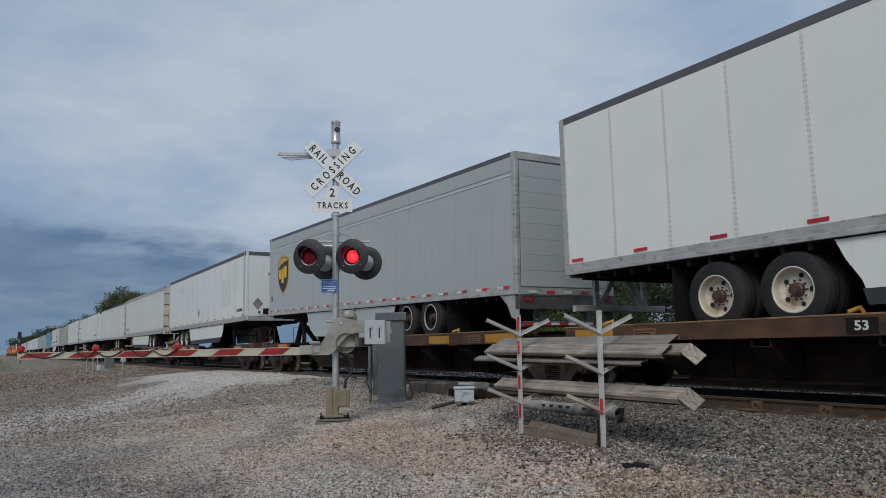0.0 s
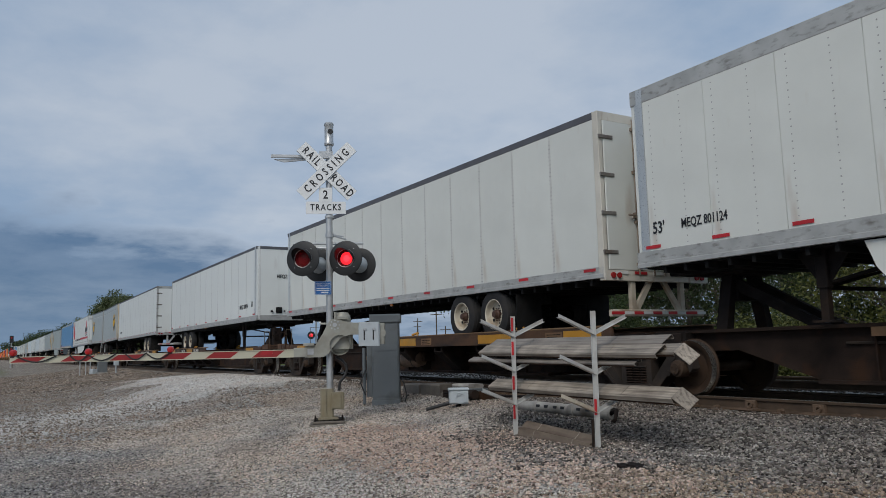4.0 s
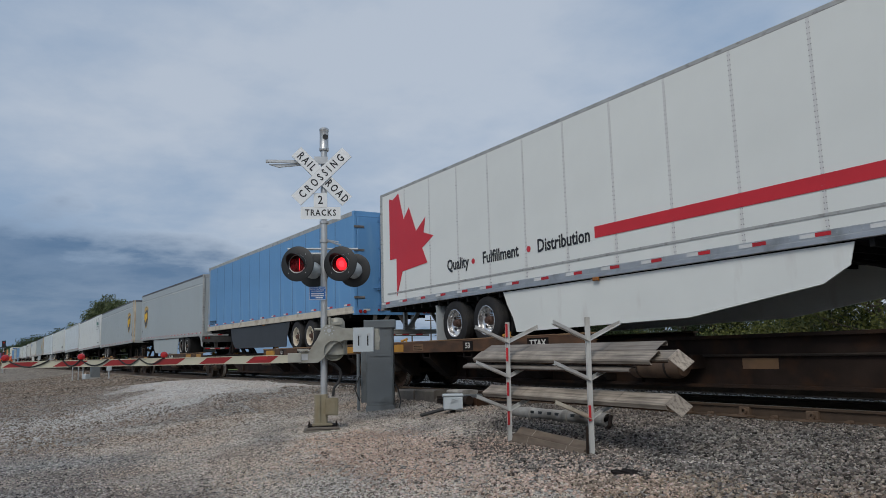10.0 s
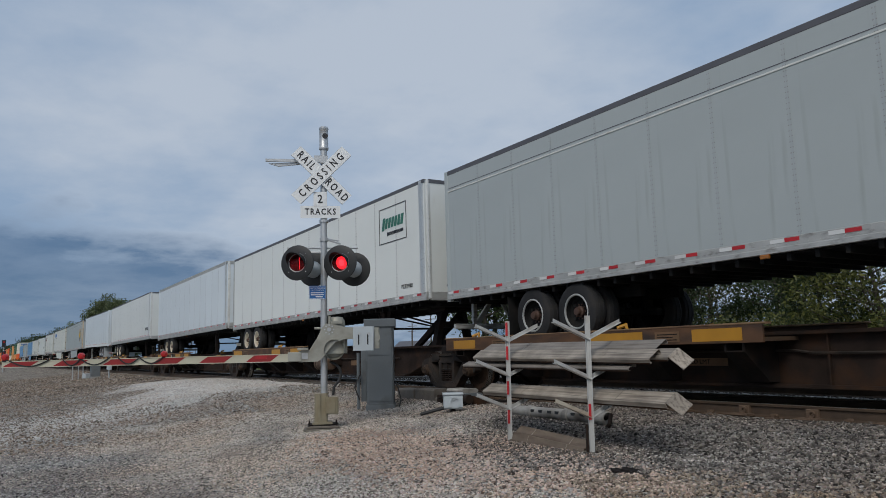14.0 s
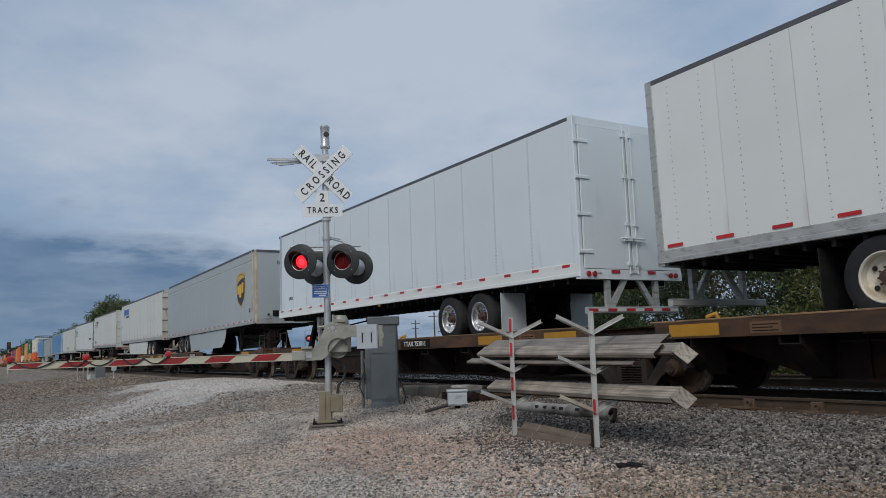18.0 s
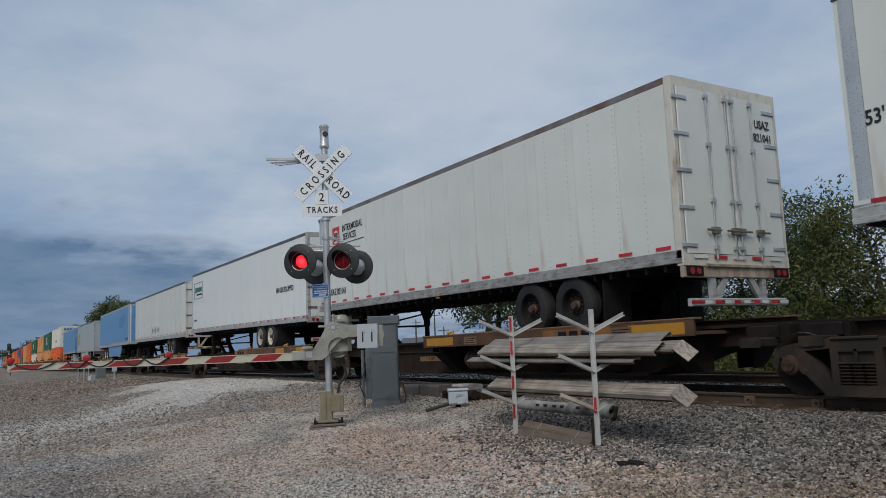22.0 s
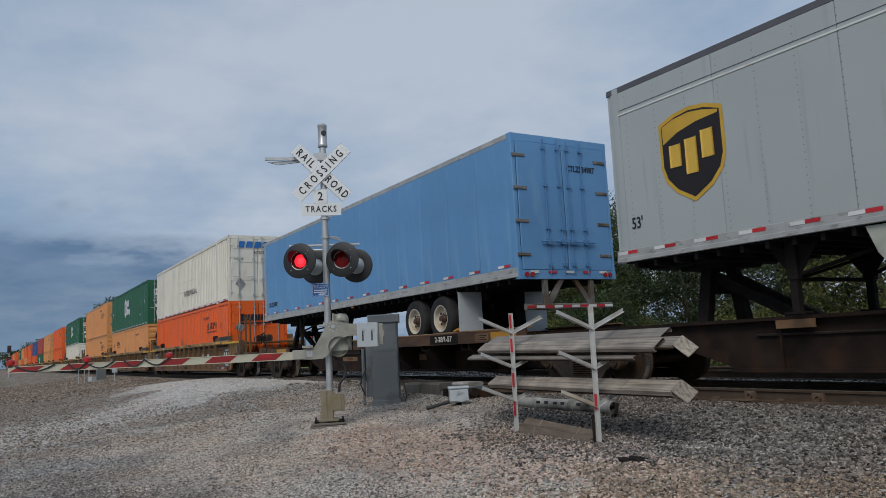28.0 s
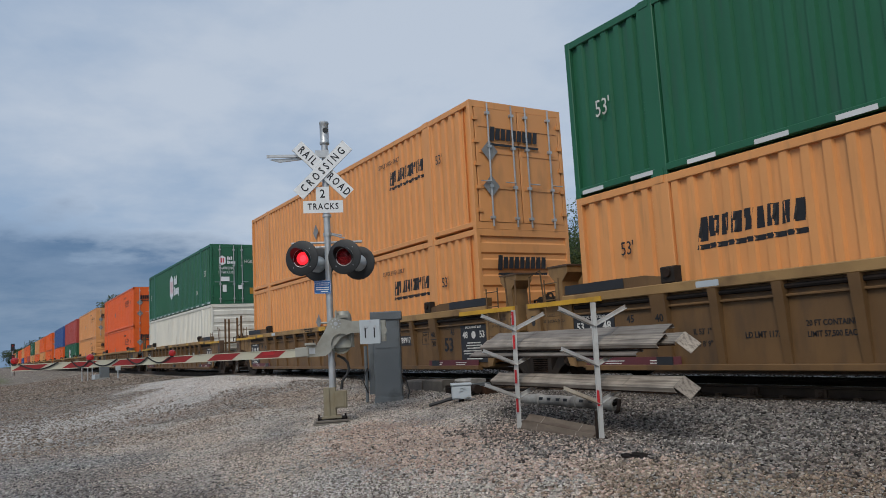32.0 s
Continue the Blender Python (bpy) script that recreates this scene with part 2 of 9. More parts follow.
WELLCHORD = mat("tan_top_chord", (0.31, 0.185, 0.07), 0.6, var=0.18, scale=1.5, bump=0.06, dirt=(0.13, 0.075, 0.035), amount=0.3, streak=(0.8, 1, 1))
WELLBROWN = mat("dark_brown_well_paint", (0.085, 0.05, 0.03), 0.65, var=0.2, scale=2, dirt=(0.16, 0.095, 0.045), amount=0.25)
WELLBLACK = mat("black_well_panel", (0.025, 0.025, 0.027), 0.5, var=0.15)
MAROON = mat("maroon_panel", (0.12, 0.03, 0.035), 0.6, var=0.15)


def boxpaint(name, c, dirt):
    return mat(name, c, 0.45, var=0.06, scale=0.8, bump=0.03, dirt=dirt, amount=0.16, streak=(2.5, 1, 0.3))


C_ORANGE = boxpaint("orange_container_paint", (0.78, 0.122, 0.012), (0.62, 0.12, 0.02))
C_TAN = boxpaint("pale_orange_container_paint", (0.70, 0.31, 0.105), (0.50, 0.24, 0.09))
C_GREEN = boxpaint("green_container_paint", (0.018, 0.115, 0.055), (0.03, 0.10, 0.06))
C_WHITE = boxpaint("white_container_paint", (0.72, 0.69, 0.60), (0.58, 0.52, 0.42))
BOXGHOST = mat("paler_lettering_ghost", (0.74, 0.715, 0.635), 0.5, var=0.05)
C_BLUE = boxpaint("blue_container_paint", (0.035, 0.09, 0.28), (0.05, 0.09, 0.2))
C_RED = boxpaint("red_container_paint", (0.42, 0.06, 0.045), (0.25, 0.06, 0.05))

GALV = mat("galvanised_steel", (0.50, 0.51, 0.51), 0.42, 0.6, var=0.12, scale=5, bump=0.05, dirt=(0.30, 0.30, 0.29), amount=0.2)
SIGNWHITE = mat("white_sign_face", (0.78, 0.79, 0.78), 0.3, var=0.03, bump=0.01)
SIGNBLUE = mat("blue_sign_face", (0.02, 0.14, 0.42), 0.35)
LAMPBLACK = mat("matt_black_lamp_shell", (0.018, 0.019, 0.020), 0.55, var=0.15)
# this lens has a faint glow of its own
LENS = mat("dim_glow_red_lens", (0.30, 0.012, 0.012), 0.22, var=0.1, emit=0.25)
# glow of the added discs that turn behind the signal lenses
FLASH_DISC = mat("flash_disc_glow", (1.0, 0.10, 0.14), 0.3, var=0.03, scale=25, emit=1.9)
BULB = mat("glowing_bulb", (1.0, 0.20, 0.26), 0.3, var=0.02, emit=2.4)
FARLENS = mat("lit_far_lens", (0.70, 0.03, 0.04), 0.3, emit=1.0)
GATEGREY = mat("grey_gate_casting", (0.34, 0.335, 0.29), 0.5, 0.2, var=0.12, dirt=(0.18, 0.16, 0.12), amount=0.25)
CABGREY = mat("grey_signal_cabinet", (0.155, 0.17, 0.175), 0.45, 0.2, var=0.08, scale=1.5, dirt=(0.09, 0.09, 0.085), amount=0.2)
PALEGREY = mat("pale_grey_enamel", (0.46, 0.50, 0.52), 0.4, var=0.06)
BOXTAN = mat("tan_terminal_box", (0.25, 0.218, 0.145), 0.5, var=0.1, dirt=(0.18, 0.14, 0.08), amount=0.25)
ARMWHITE = mat("aged_white_arm", (0.50, 0.48, 0.37), 0.4, var=0.05, scale=2, dirt=(0.45, 0.42, 0.3), amount=0.15)
ARMRED = mat("red_arm_stripe", (0.27, 0.018, 0.018), 0.35, var=0.08)
POSTWHITE = mat("white_rack_post", (0.52, 0.52, 0.50), 0.45, 0.2, var=0.08, dirt=(0.35, 0.3, 0.25), amount=0.2)
PLANKM = mat("weathered_grey_channel", (0.30, 0.258, 0.21), 0.65, 0.05, var=0.35, scale=3.5, bump=0.14, dirt=(0.085, 0.066, 0.052), amount=0.42, streak=(0.5, 13, 13), rand=0.3)
TIMBERGREY = mat("weathered_grey_timber", (0.125, 0.108, 0.09), 0.85, var=0.25, scale=4, bump=0.2, dist=0.01, rand=0.2)
OLDTIMBER = mat("tarred_timber", (0.075, 0.062, 0.05), 0.85, var=0.3, scale=4, bump=0.2, dist=0.01, rand=0.2)
CONCRETE = mat("grey_concrete", (0.28, 0.27, 0.25), 0.85, var=0.15, scale=3, bump=0.15)
CABLE = mat("black_cable", (0.02, 0.02, 0.02), 0.6)
RAILM = mat("brown_rail_steel", (0.070, 0.046, 0.029), 0.7, 0.2, var=0.25, scale=4, bump=0.1, dirt=(0.10, 0.062, 0.036), amount=0.25)
RAILTOP = mat("shiny_rail_head", (0.40, 0.39, 0.37), 0.25, 0.9, var=0.1)
TIE = mat("weathered_tie", (0.095, 0.078, 0.062), 0.9, var=0.3, scale=5, bump=0.25, dist=0.01, rand=0.25)
LOCKSTEEL = mat("dull_lock_steel", (0.20, 0.185, 0.165), 0.5, 0.3, var=0.2, scale=5, dirt=(0.10, 0.055, 0.03), amount=0.35)
LOCKRUST = mat("rusted_lock_steel", (0.27, 0.22, 0.17), 0.7, 0.1, var=0.3, scale=5, dirt=(0.10, 0.055, 0.03), amount=0.4)
PLATE = mat("rusty_tie_plate", (0.125, 0.083, 0.055), 0.75, 0.3, var=0.3)

# ---- mesh tools ----
class Mesh:
    """Collects boxes, rods, lathes and prisms, then becomes one mesh."""

    def __init__(self):
        self.v, self.f = [], []

    def add(self, verts, faces):
        b = len(self.v)
        self.v += [tuple(p) for p in verts]
        self.f += [tuple(b + i for i in q) for q in faces]
        return self

    def box(self, x0, x1, y0, y1, z0, z1, ch=0.0, m=None):
        """A box; ch cuts its edges along its longest side back by that much."""
        if ch <= 0:
            p = [(x, y, z) for x in (x0, x1) for y in (y0, y1) for z in (z0, z1)]
            q = [(0, 1, 3, 2), (4, 6, 7, 5), (0, 4, 5, 1), (2, 3, 7, 6), (0, 2, 6, 4), (1, 5, 7, 3)]
        else:
            sz = (x1 - x0, y1 - y0, z1 - z0)
            ax = sz.index(max(sz))
            lo, hi = (x0, y0, z0), (x1, y1, z1)
            a, b = [i for i in range(3) if i != ax]
            ring = [(lo[a] + ch, lo[b]), (hi[a] - ch, lo[b]), (hi[a], lo[b] + ch), (hi[a], hi[b] - ch),
                    (hi[a] - ch, hi[b]), (lo[a] + ch, hi[b]), (lo[a], hi[b] - ch), (lo[a], lo[b] + ch)]
            p = []
            for e in (lo[ax], hi[ax]):
                for s, t in ring:
                    c = [0, 0, 0]
                    c[ax], c[a], c[b] = e, s, t
                    p.append(tuple(c))
            q = [tuple((i, (i + 1) % 8, (i + 1) % 8 + 8, i + 8)) for i in range(8)] + [tuple(range(7, -1, -1)), tuple(range(8, 16))]
        if m is not None:
            p = [tuple(m @ Vector(c)) for c in p]
        return self.add(p, q)

    def rod(self, a, b, r, n=10, r2=None, caps=True):
        a, b = Vector(a), Vector(b)
        d = (b - a).normalized()
        s = d.orthogonal().normalized()
        t = d.cross(s)
        r2 = r if r2 is None else r2
        p = [tuple(c + (s * math.cos(2 * math.pi * i / n) + t * math.sin(2 * math.pi * i / n)) * k) for c, k in ((a, r), (b, r2)) for i in range(n)]
        q = [(i, (i + 1) % n, n + (i + 1) % n, n + i) for i in range(n)]
        if caps:
            q += [tuple(range(n - 1, -1, -1)), tuple(range(n, 2 * n))]
        return self.add(p, q)

    def lathe(self, prof, centre=(0, 0, 0), axis="y", n=24):
        """A ring of (radius, along) turned round an axis."""
        k = len(prof)
        p = []
        for i in range(n):
            c, s = math.cos(2 * math.pi * i / n), math.sin(2 * math.pi * i / n)
            for r, h in prof:
                if axis == "y":
                    p.append((centre[0] + r * c, centre[1] + h, centre[2] + r * s))
                elif axis == "z":
                    p.append((centre[0] + r * c, centre[1] + r * s, centre[2] + h))
                else:
                    p.append((centre[0] + h, centre[1] + r * c, centre[2] + r * s))
        q = []
        for i in range(n):
            j = (i + 1) % n
            q += [(i * k + a, j * k + a, j * k + a + 1, i * k + a + 1) for a in range(k - 1)]
        return self.add(p, q)

    def prism(self, poly, y0, y1, axis="y"):
        """A flat outline of (x, z) given depth along y (or of (x, y) along z, or (y, z) along x)."""
        k = len(poly)
        at = {"y": lambda u, v, d: (u, d, v), "z": lambda u, v, d: (u, v, d), "x": lambda u, v, d: (d, u, v)}[axis]
        p = [at(u, v, d) for d in (y0, y1) for u, v in poly]
        q = [(i, (i + 1) % k, (i + 1) % k + k, i + k) for i in range(k)] + [tuple(range(k - 1, -1, -1)), tuple(range(k, 2 * k))]
        return self.add(p, q)

    def tube(self, pts, r, n=8):
        """One skin swept along a line of points."""
        pts = [Vector(p) for p in pts]
        up = None
        ring = []
        for i, p in enumerate(pts):
            d = (pts[min(i + 1, len(pts) - 1)] - pts[max(i - 1, 0)]).normalized()
            s = d.orthogonal().normalized() if up is None else (up - d * up.dot(d)).normalized()
            up = s
            t = d.cross(s)
            ring += [tuple(p + (s * math.cos(2 * math.pi * k / n) + t * math.sin(2 * math.pi * k / n)) * r) for k in range(n)]
        q = [(i * n + k, i * n + (k + 1) % n, (i + 1) * n + (k + 1) % n, (i + 1) * n + k) for i in range(len(pts) - 1) for k in range(n)]
        q += [tuple(range(n - 1, -1, -1)), tuple(range(len(ring) - n, len(ring)))]
        return self.add(ring, q)

    def data(self, name, material, smooth=False):
        me = bpy.data.meshes.new(name)
        me.from_pydata(self.v, [], self.f)
        bm = bmesh.new()
        bm.from_mesh(me)
        bmesh.ops.recalc_face_normals(bm, faces=bm.faces)
        bm.to_mesh(me)
        bm.free()
        me.materials.append(material)
        if smooth:
            me.shade_smooth()
            me.set_sharp_from_angle(angle=radians(35))
        return me


def part(name, shape, material, parent, label="", at=None, smooth=False):
    """One mesh object under a thing or a part."""
    me = shape.data(name, material, smooth) if isinstance(shape, Mesh) else shape
    ob = new(name, me)
    ob.parent = parent
    if at is not None:
        ob.matrix_basis = at if isinstance(at, Matrix) else Matrix.Translation(at)
    if label:
        ob["label"] = label
    return ob


def thing(name, label, category, group="", at=None, kind=""):
    ob = new(name)
    ob.empty_display_size = 0.3
    if at is not None:
        ob.matrix_basis = at
    return tagged(ob, label, category, group, kind)


def solo(name, shape, material, label, category, group="", kind="", at=None, smooth=False):
    """A thing that is a single mesh."""
    ob = new(name, shape.data(name, material, smooth) if isinstance(shape, Mesh) else shape)
    if at is not None:
        ob.matrix_basis = at
    return tagged(ob, label, category, group, kind)


WORDS = {}


def words(text, size, material, parent, m, name="lettering", squeeze=1.0, bold=0.0, align="CENTER", space=1.0):
    """Lettering in the built-in font, as a thin mesh; m places its baseline plane (x right, y up)."""
    key = (text, size, material.name, squeeze, bold, align, space)
    if key not in WORDS:
        cu = bpy.data.curves.new("lettering", "FONT")
        cu.body, cu.size, cu.align_x, cu.align_y, cu.resolution_u, cu.extrude, cu.offset, cu.space_character = text, size, align, "CENTER", 2, 0.002, bold, space
        tmp = bpy.data.objects.new("lettering", cu)
        me = bpy.data.meshes.new_from_object(tmp)
        bpy.data.objects.remove(tmp)
        me.transform(Matrix.Diagonal((squeeze, 1, 1, 1)))
        me.materials.clear()
        me.materials.append(material)
        WORDS[key] = me
    ob = new(name, WORDS[key])
    ob.parent = parent
    ob.matrix_basis = m
    return ob


def upright(x, y, z, face=-1):
    """The plane of a sign on a side that faces -y (face -1) or +y (face 1), reading from the side it faces."""
    return pose(x, y, z, 90, 0, 0 if face < 0 else 180)


def facing_x(x, y, z, face=1):
    return pose(x, y, z, 90, 0, 90 if face > 0 else -90)

# ---- ground, road and tracks ----
def smooth(a, b, x):
    k = min(1.0, max(0.0, (x - a) / (b - a)))
    return k * k * (3 - 2 * k)


ROAD_A, ROAD_B = -34.0, -20.5     # where the gravel road meets the track


def ground_z(x, y):
    """Height of the ground: the lot rises gently to the ballast, the road climbs to the rails."""
    z = -0.62 + 0.27 * smooth(1.5, 6.0, y) + 0.17 * smooth(5.8, 8.7, y)
    far = smooth(-36, -60, x)
    z -= far * 0.25 * (1 - smooth(5.0, 8.7, y))
    road = smooth(ROAD_A - 3.5, ROAD_A + 1.0, x) * (1 - smooth(ROAD_B - 1.0, ROAD_B + 3.5, x))
    lift = smooth(2.5, 8.0, y)
    z = z + road * lift * (-0.03 - z)
    if y > 17.5:
        z = -0.20 - 0.75 * smooth(17.4, 20.5, y)
        z = z + road * (1 - smooth(20, 40, y)) * (-0.06 - z)
    z += 0.03 * noise.noise(Vector((x * 0.35, y * 0.35, 0.0))) + 0.012 * noise.noise(Vector((x * 1.3, y * 1.3, 3.0)))
    return z


def ground_material():
    m = bpy.data.materials.new("gravel_and_grass")
    m.use_nodes = True
    n, l = m.node_tree.nodes, m.node_tree.links
    p = n["Principled BSDF"]
    tc = n.new("ShaderNodeTexCoord")
    pos = tc.outputs["Object"]

    def math_(op, a, b=0.0, c=0.0):
        k = n.new("ShaderNodeMath")
        k.operation = op
        for i, v in enumerate((a, b, c)):
            if isinstance(v, (int, float)):
                k.inputs[i].default_value = v
            else:
                l.new(v, k.inputs[i])
        return k.outputs[0]

    def nz(scale, det=4, rough=0.55):
        t = n.new("ShaderNodeTexNoise")
        t.inputs["Scale"].default_value, t.inputs["Detail"].default_value, t.inputs["Roughness"].default_value = scale, det, rough
        l.new(pos, t.inputs["Vector"])
        return t.outputs[0]

    def rng(v, a, b, c=0.0, d=1.0):
        r = n.new("ShaderNodeMapRange")
        r.interpolation_type = "SMOOTHSTEP"
        for i, q in enumerate((a, b, c, d)):
            r.inputs[i + 1].default_value = q
        l.new(v, r.inputs[0])
        return r.outputs[0]

    def mix(f, a, b):
        x = n.new("ShaderNodeMix")
        x.data_type = "RGBA"
        for s, v in ((x.inputs[0], f), (x.inputs[6], a), (x.inputs[7], b)):
            if isinstance(v, (tuple, float)):
                s.default_value = v
            else:
                l.new(v, s)
        return x.outputs[2]

    sep = n.new("ShaderNodeSeparateXYZ")
    l.new(pos, sep.inputs[0])
    X, Y = sep.outputs[0], sep.outputs[1]
    vor = n.new("ShaderNodeTexVoronoi")
    vor.inputs["Scale"].default_value = 26
    l.new(pos, vor.inputs["Vector"])
    vor2 = n.new("ShaderNodeTexVoronoi")
    vor2.inputs["Scale"].default_value = 55
    l.new(pos, vor2.inputs["Vector"])
    bw = n.new("ShaderNodeRGBToBW")
    l.new(vor.outputs["Color"], bw.inputs[0])
    bw2 = n.new("ShaderNodeRGBToBW")
    l.new(vor2.outputs["Color"], bw2.inputs[0])
    stone = math_("ADD", math_("MULTIPLY", bw.outputs[0], 0.6), math_("MULTIPLY", bw2.outputs[0], 0.4))
    # stones: grey-brown, each its own tone; the dark end also paints shaded gaps
    grey = mix(rng(stone, 0.2, 0.85), (0.035, 0.033, 0.031, 1), (0.58, 0.55, 0.50, 1))
    # coarse patches of warmer and darker gravel
    warm = mix(rng(nz(0.45, 5), 0.50, 0.66), grey, mix(rng(stone, 0.2, 0.85), (0.06, 0.046, 0.038, 1), (0.55, 0.46, 0.39, 1)))
    dark = mix(math_("MULTIPLY", rng(nz(0.9, 5), 0.52, 0.68), 0.55), warm, (0.075, 0.068, 0.062, 1))
    # the travelled road: pale crushed stone
    path = math_("ADD", X, math_("MULTIPLY_ADD", Y, 1.05, 18.4))
    wob = math_("MULTIPLY_ADD", nz(0.25, 4), 6.0, -3.0)
    onroad = rng(math_("ABSOLUTE", math_("ADD", path, wob)), 5.5, 1.5)
    onroad = math_("MULTIPLY", onroad, rng(nz(1.3, 5), 0.25, 0.62, 0.45, 1.0))
    crest = math_("MULTIPLY", math_("MULTIPLY", rng(X, -37.0, -33.0), rng(math_("ADD", X, math_("MULTIPLY_ADD", nz(0.9, 4), 3.0, -1.5)), -20.0, -22.5)), rng(Y, 3.6, 6.0))
    onroad = math_("MAXIMUM", onroad, crest)
    pale = mix(rng(stone, 0.15, 0.85), (0.34, 0.325, 0.30, 1), (0.86, 0.83, 0.78, 1))
    lot = mix(math_("MULTIPLY", onroad, math_("MULTIPLY_ADD", crest, 0.2, 0.75)), dark, pale)
    # dust between the stones
    lot = mix(math_("MULTIPLY", rng(nz(2.6, 5), 0.42, 0.7), 0.25), lot, (0.26, 0.225, 0.185, 1))
    # weeds and dark soil far along the lot
    lot = mix(math_("MULTIPLY", rng(math_("ADD", X, wob), -32.0, -44.0), rng(nz(0.6, 5), 0.30, 0.62, 0.35, 0.85)), lot, mix(rng(nz(1.6, 8, 0.7), 0.38, 0.62), (0.06, 0.047, 0.035, 1), (0.30, 0.25, 0.195, 1)))
    # grass beyond the tracks and far along the line
    grassn = mix(rng(nz(3.0, 6), 0.3, 0.7), (0.055, 0.085, 0.022, 1), (0.15, 0.175, 0.05, 1))
    ong = rng(math_("ADD", Y, math_("MULTIPLY_ADD", nz(0.8, 4), 4.0, -2.0)), 18.6, 20.2)
    onfar = math_("MULTIPLY", rng(X, -75.0, -110.0), rng(Y, 3.0, 0.0))
    ong = math_("MAXIMUM", ong, math_("MULTIPLY", onfar, rng(nz(0.3, 4), 0.35, 0.55)))
    out = mix(ong, lot, grassn)
    l.new(out, p.inputs["Base Color"])
    p.inputs["Roughness"].default_value = 0.93
    p.inputs["Specular IOR Level"].default_value = 0.2
    bmp = n.new("ShaderNodeBump")
    bmp.inputs["Strength"].default_value, bmp.inputs["Distance"].default_value = 0.9, 0.03
    h = math_("ADD", math_("MULTIPLY", vor.outputs["Distance"], -0.6), math_("ADD", math_("MULTIPLY", stone, 0.4), math_("MULTIPLY", vor2.outputs["Distance"], -0.3)))
    l.new(h, bmp.inputs["Height"])
    l.new(bmp.outputs[0], p.inputs["Normal"])
    return m


GROUND = ground_material()


def ground_sheet():
    xs = [-3000, -1500, -900, -600, -400, -300, -240, -190, -150, -120, -100, -85, -75] + [-66 + i * 1.6 for i in range(16)] + [-40 + i * 0.55 for i in range(82)] + [6, 8, 11, 15, 20, 30, 50, 90, 160, 300, 600, 1200, 3000]
    ys = [-3000, -1200, -500, -200, -90, -45, -25, -15, -10, -7, -5, -4, -3] + [-2.4 + i * 0.45 for i in range(52)] + [21.5, 22.5, 24, 26, 29, 33, 38, 45, 60, 90, 150, 300, 700, 1500, 3000]
    xs, ys = sorted(set(xs)), sorted(set(ys))
    v = [(x, y, ground_z(x, y)) for y in ys for x in xs]
    k = len(xs)
    f = [(j * k + i, j * k + i + 1, (j + 1) * k + i + 1, (j + 1) * k + i) for j in range(len(ys) - 1) for i in range(k - 1)]
    me = bpy.data.meshes.new("ground")
    me.from_pydata(v, [], f)
    me.materials.append(GROUND)
    me.shade_smooth()
    return tagged(new("ground", me), "grey-brown gravel lot with a pale gravel road and grass beyond the tracks", "ground", kind="structure")


ground_sheet()

RAILS = (("near", 10.265), ("far", 14.55))


def rail_mesh(x0, x1):
    # head, web and foot in section
    prof = [(-0.075, -0.185), (0.075, -0.185), (0.075, -0.170), (0.012, -0.150), (0.010, -0.045), (0.036, -0.035), (0.037, -0.006), (0.030, 0.0), (-0.030, 0.0), (-0.037, -0.006), (-0.036, -0.035), (-0.010, -0.045), (-0.012, -0.150), (-0.075, -0.170)]
    return Mesh().prism(prof, x0, x1, "x")


for label, yc in RAILS:
    T = thing("railway_track", "ballasted railway track with brown rails on timber ties", "track", "the two tracks", kind="structure")
    for s in (-1, 1):
        r = part("rail", rail_mesh(-1400, 900), RAILM, T, "brown steel rail with a shiny head", at=(0, yc + s * 0.7525, 0))
        part("rail_head", Mesh().box(-1400, 900, -0.026, 0.026, 0.0, 0.0025), RAILTOP, r)
    tie = Mesh().box(-0.115, 0.115, -1.30, 1.30, -0.365, -0.188, 0.012).data("tie", TIE)
    plate_me = Mesh().box(-0.10, 0.10, -0.22, 0.22, -0.188, -0.168, 0.004).box(-0.03, 0.03, -0.17, -0.08, -0.172, -0.12, 0.012).box(-0.07, 0.07, 0.08, 0.115, -0.172, -0.13, 0.01).rod((-0.06, -0.13, -0.15), (0.06, -0.13, -0.15), 0.02, 6).data("tie_plate", PLATE)
    clip_me = Mesh().box(-0.085, 0.085, -0.060, -0.012, -0.150, -0.030, 0.008).box(-0.17, 0.17, -0.24, -0.05, -0.172, -0.140, 0.012).lathe([(0.026, -0.095), (0.044, -0.095), (0.044, -0.06), (0.026, -0.06)], (0.01, 0, -0.09), "y", 10).rod((-0.03, -0.09, -0.135), (0.05, -0.09, -0.075), 0.012, 6).data("rail_clip", PLATE)
    rng = random.Random(5)
    n = 0
    x = -58.0
    far = Mesh()
    while x < (2.0 if label == "near" else -12.0):
        t = part("tie", tie, TIE, T, at=pose(x, yc, rng.uniform(-0.01, 0.004), 0, 0, rng.uniform(-0.8, 0.8)))
        if label == "near" and x > -16:
            part("tie_plate", plate_me, PLATE, t, at=(0, -0.7525, 0))
            part("tie_plate", plate_me, PLATE, t, at=(0, 0.7525, 0))
            if n % 2 == 0:
                part("rail_clip", clip_me, PLATE, t, at=(0, -0.7525, 0))
        n += 1
        x += 0.53
    last, x = x, -59
    while x > -330:
        far.box(x - 0.115, x + 0.115, yc - 1.3, yc + 1.3, -0.36, -0.19)
        x -= 0.53
    x = last
    while x < 120:
        far.box(x - 0.115, x + 0.115, yc - 1.3, yc + 1.3, -0.36, -0.19)
        x += 0.53
    tagged(part("ties_beyond", far, TIE, T), kind="stuff")

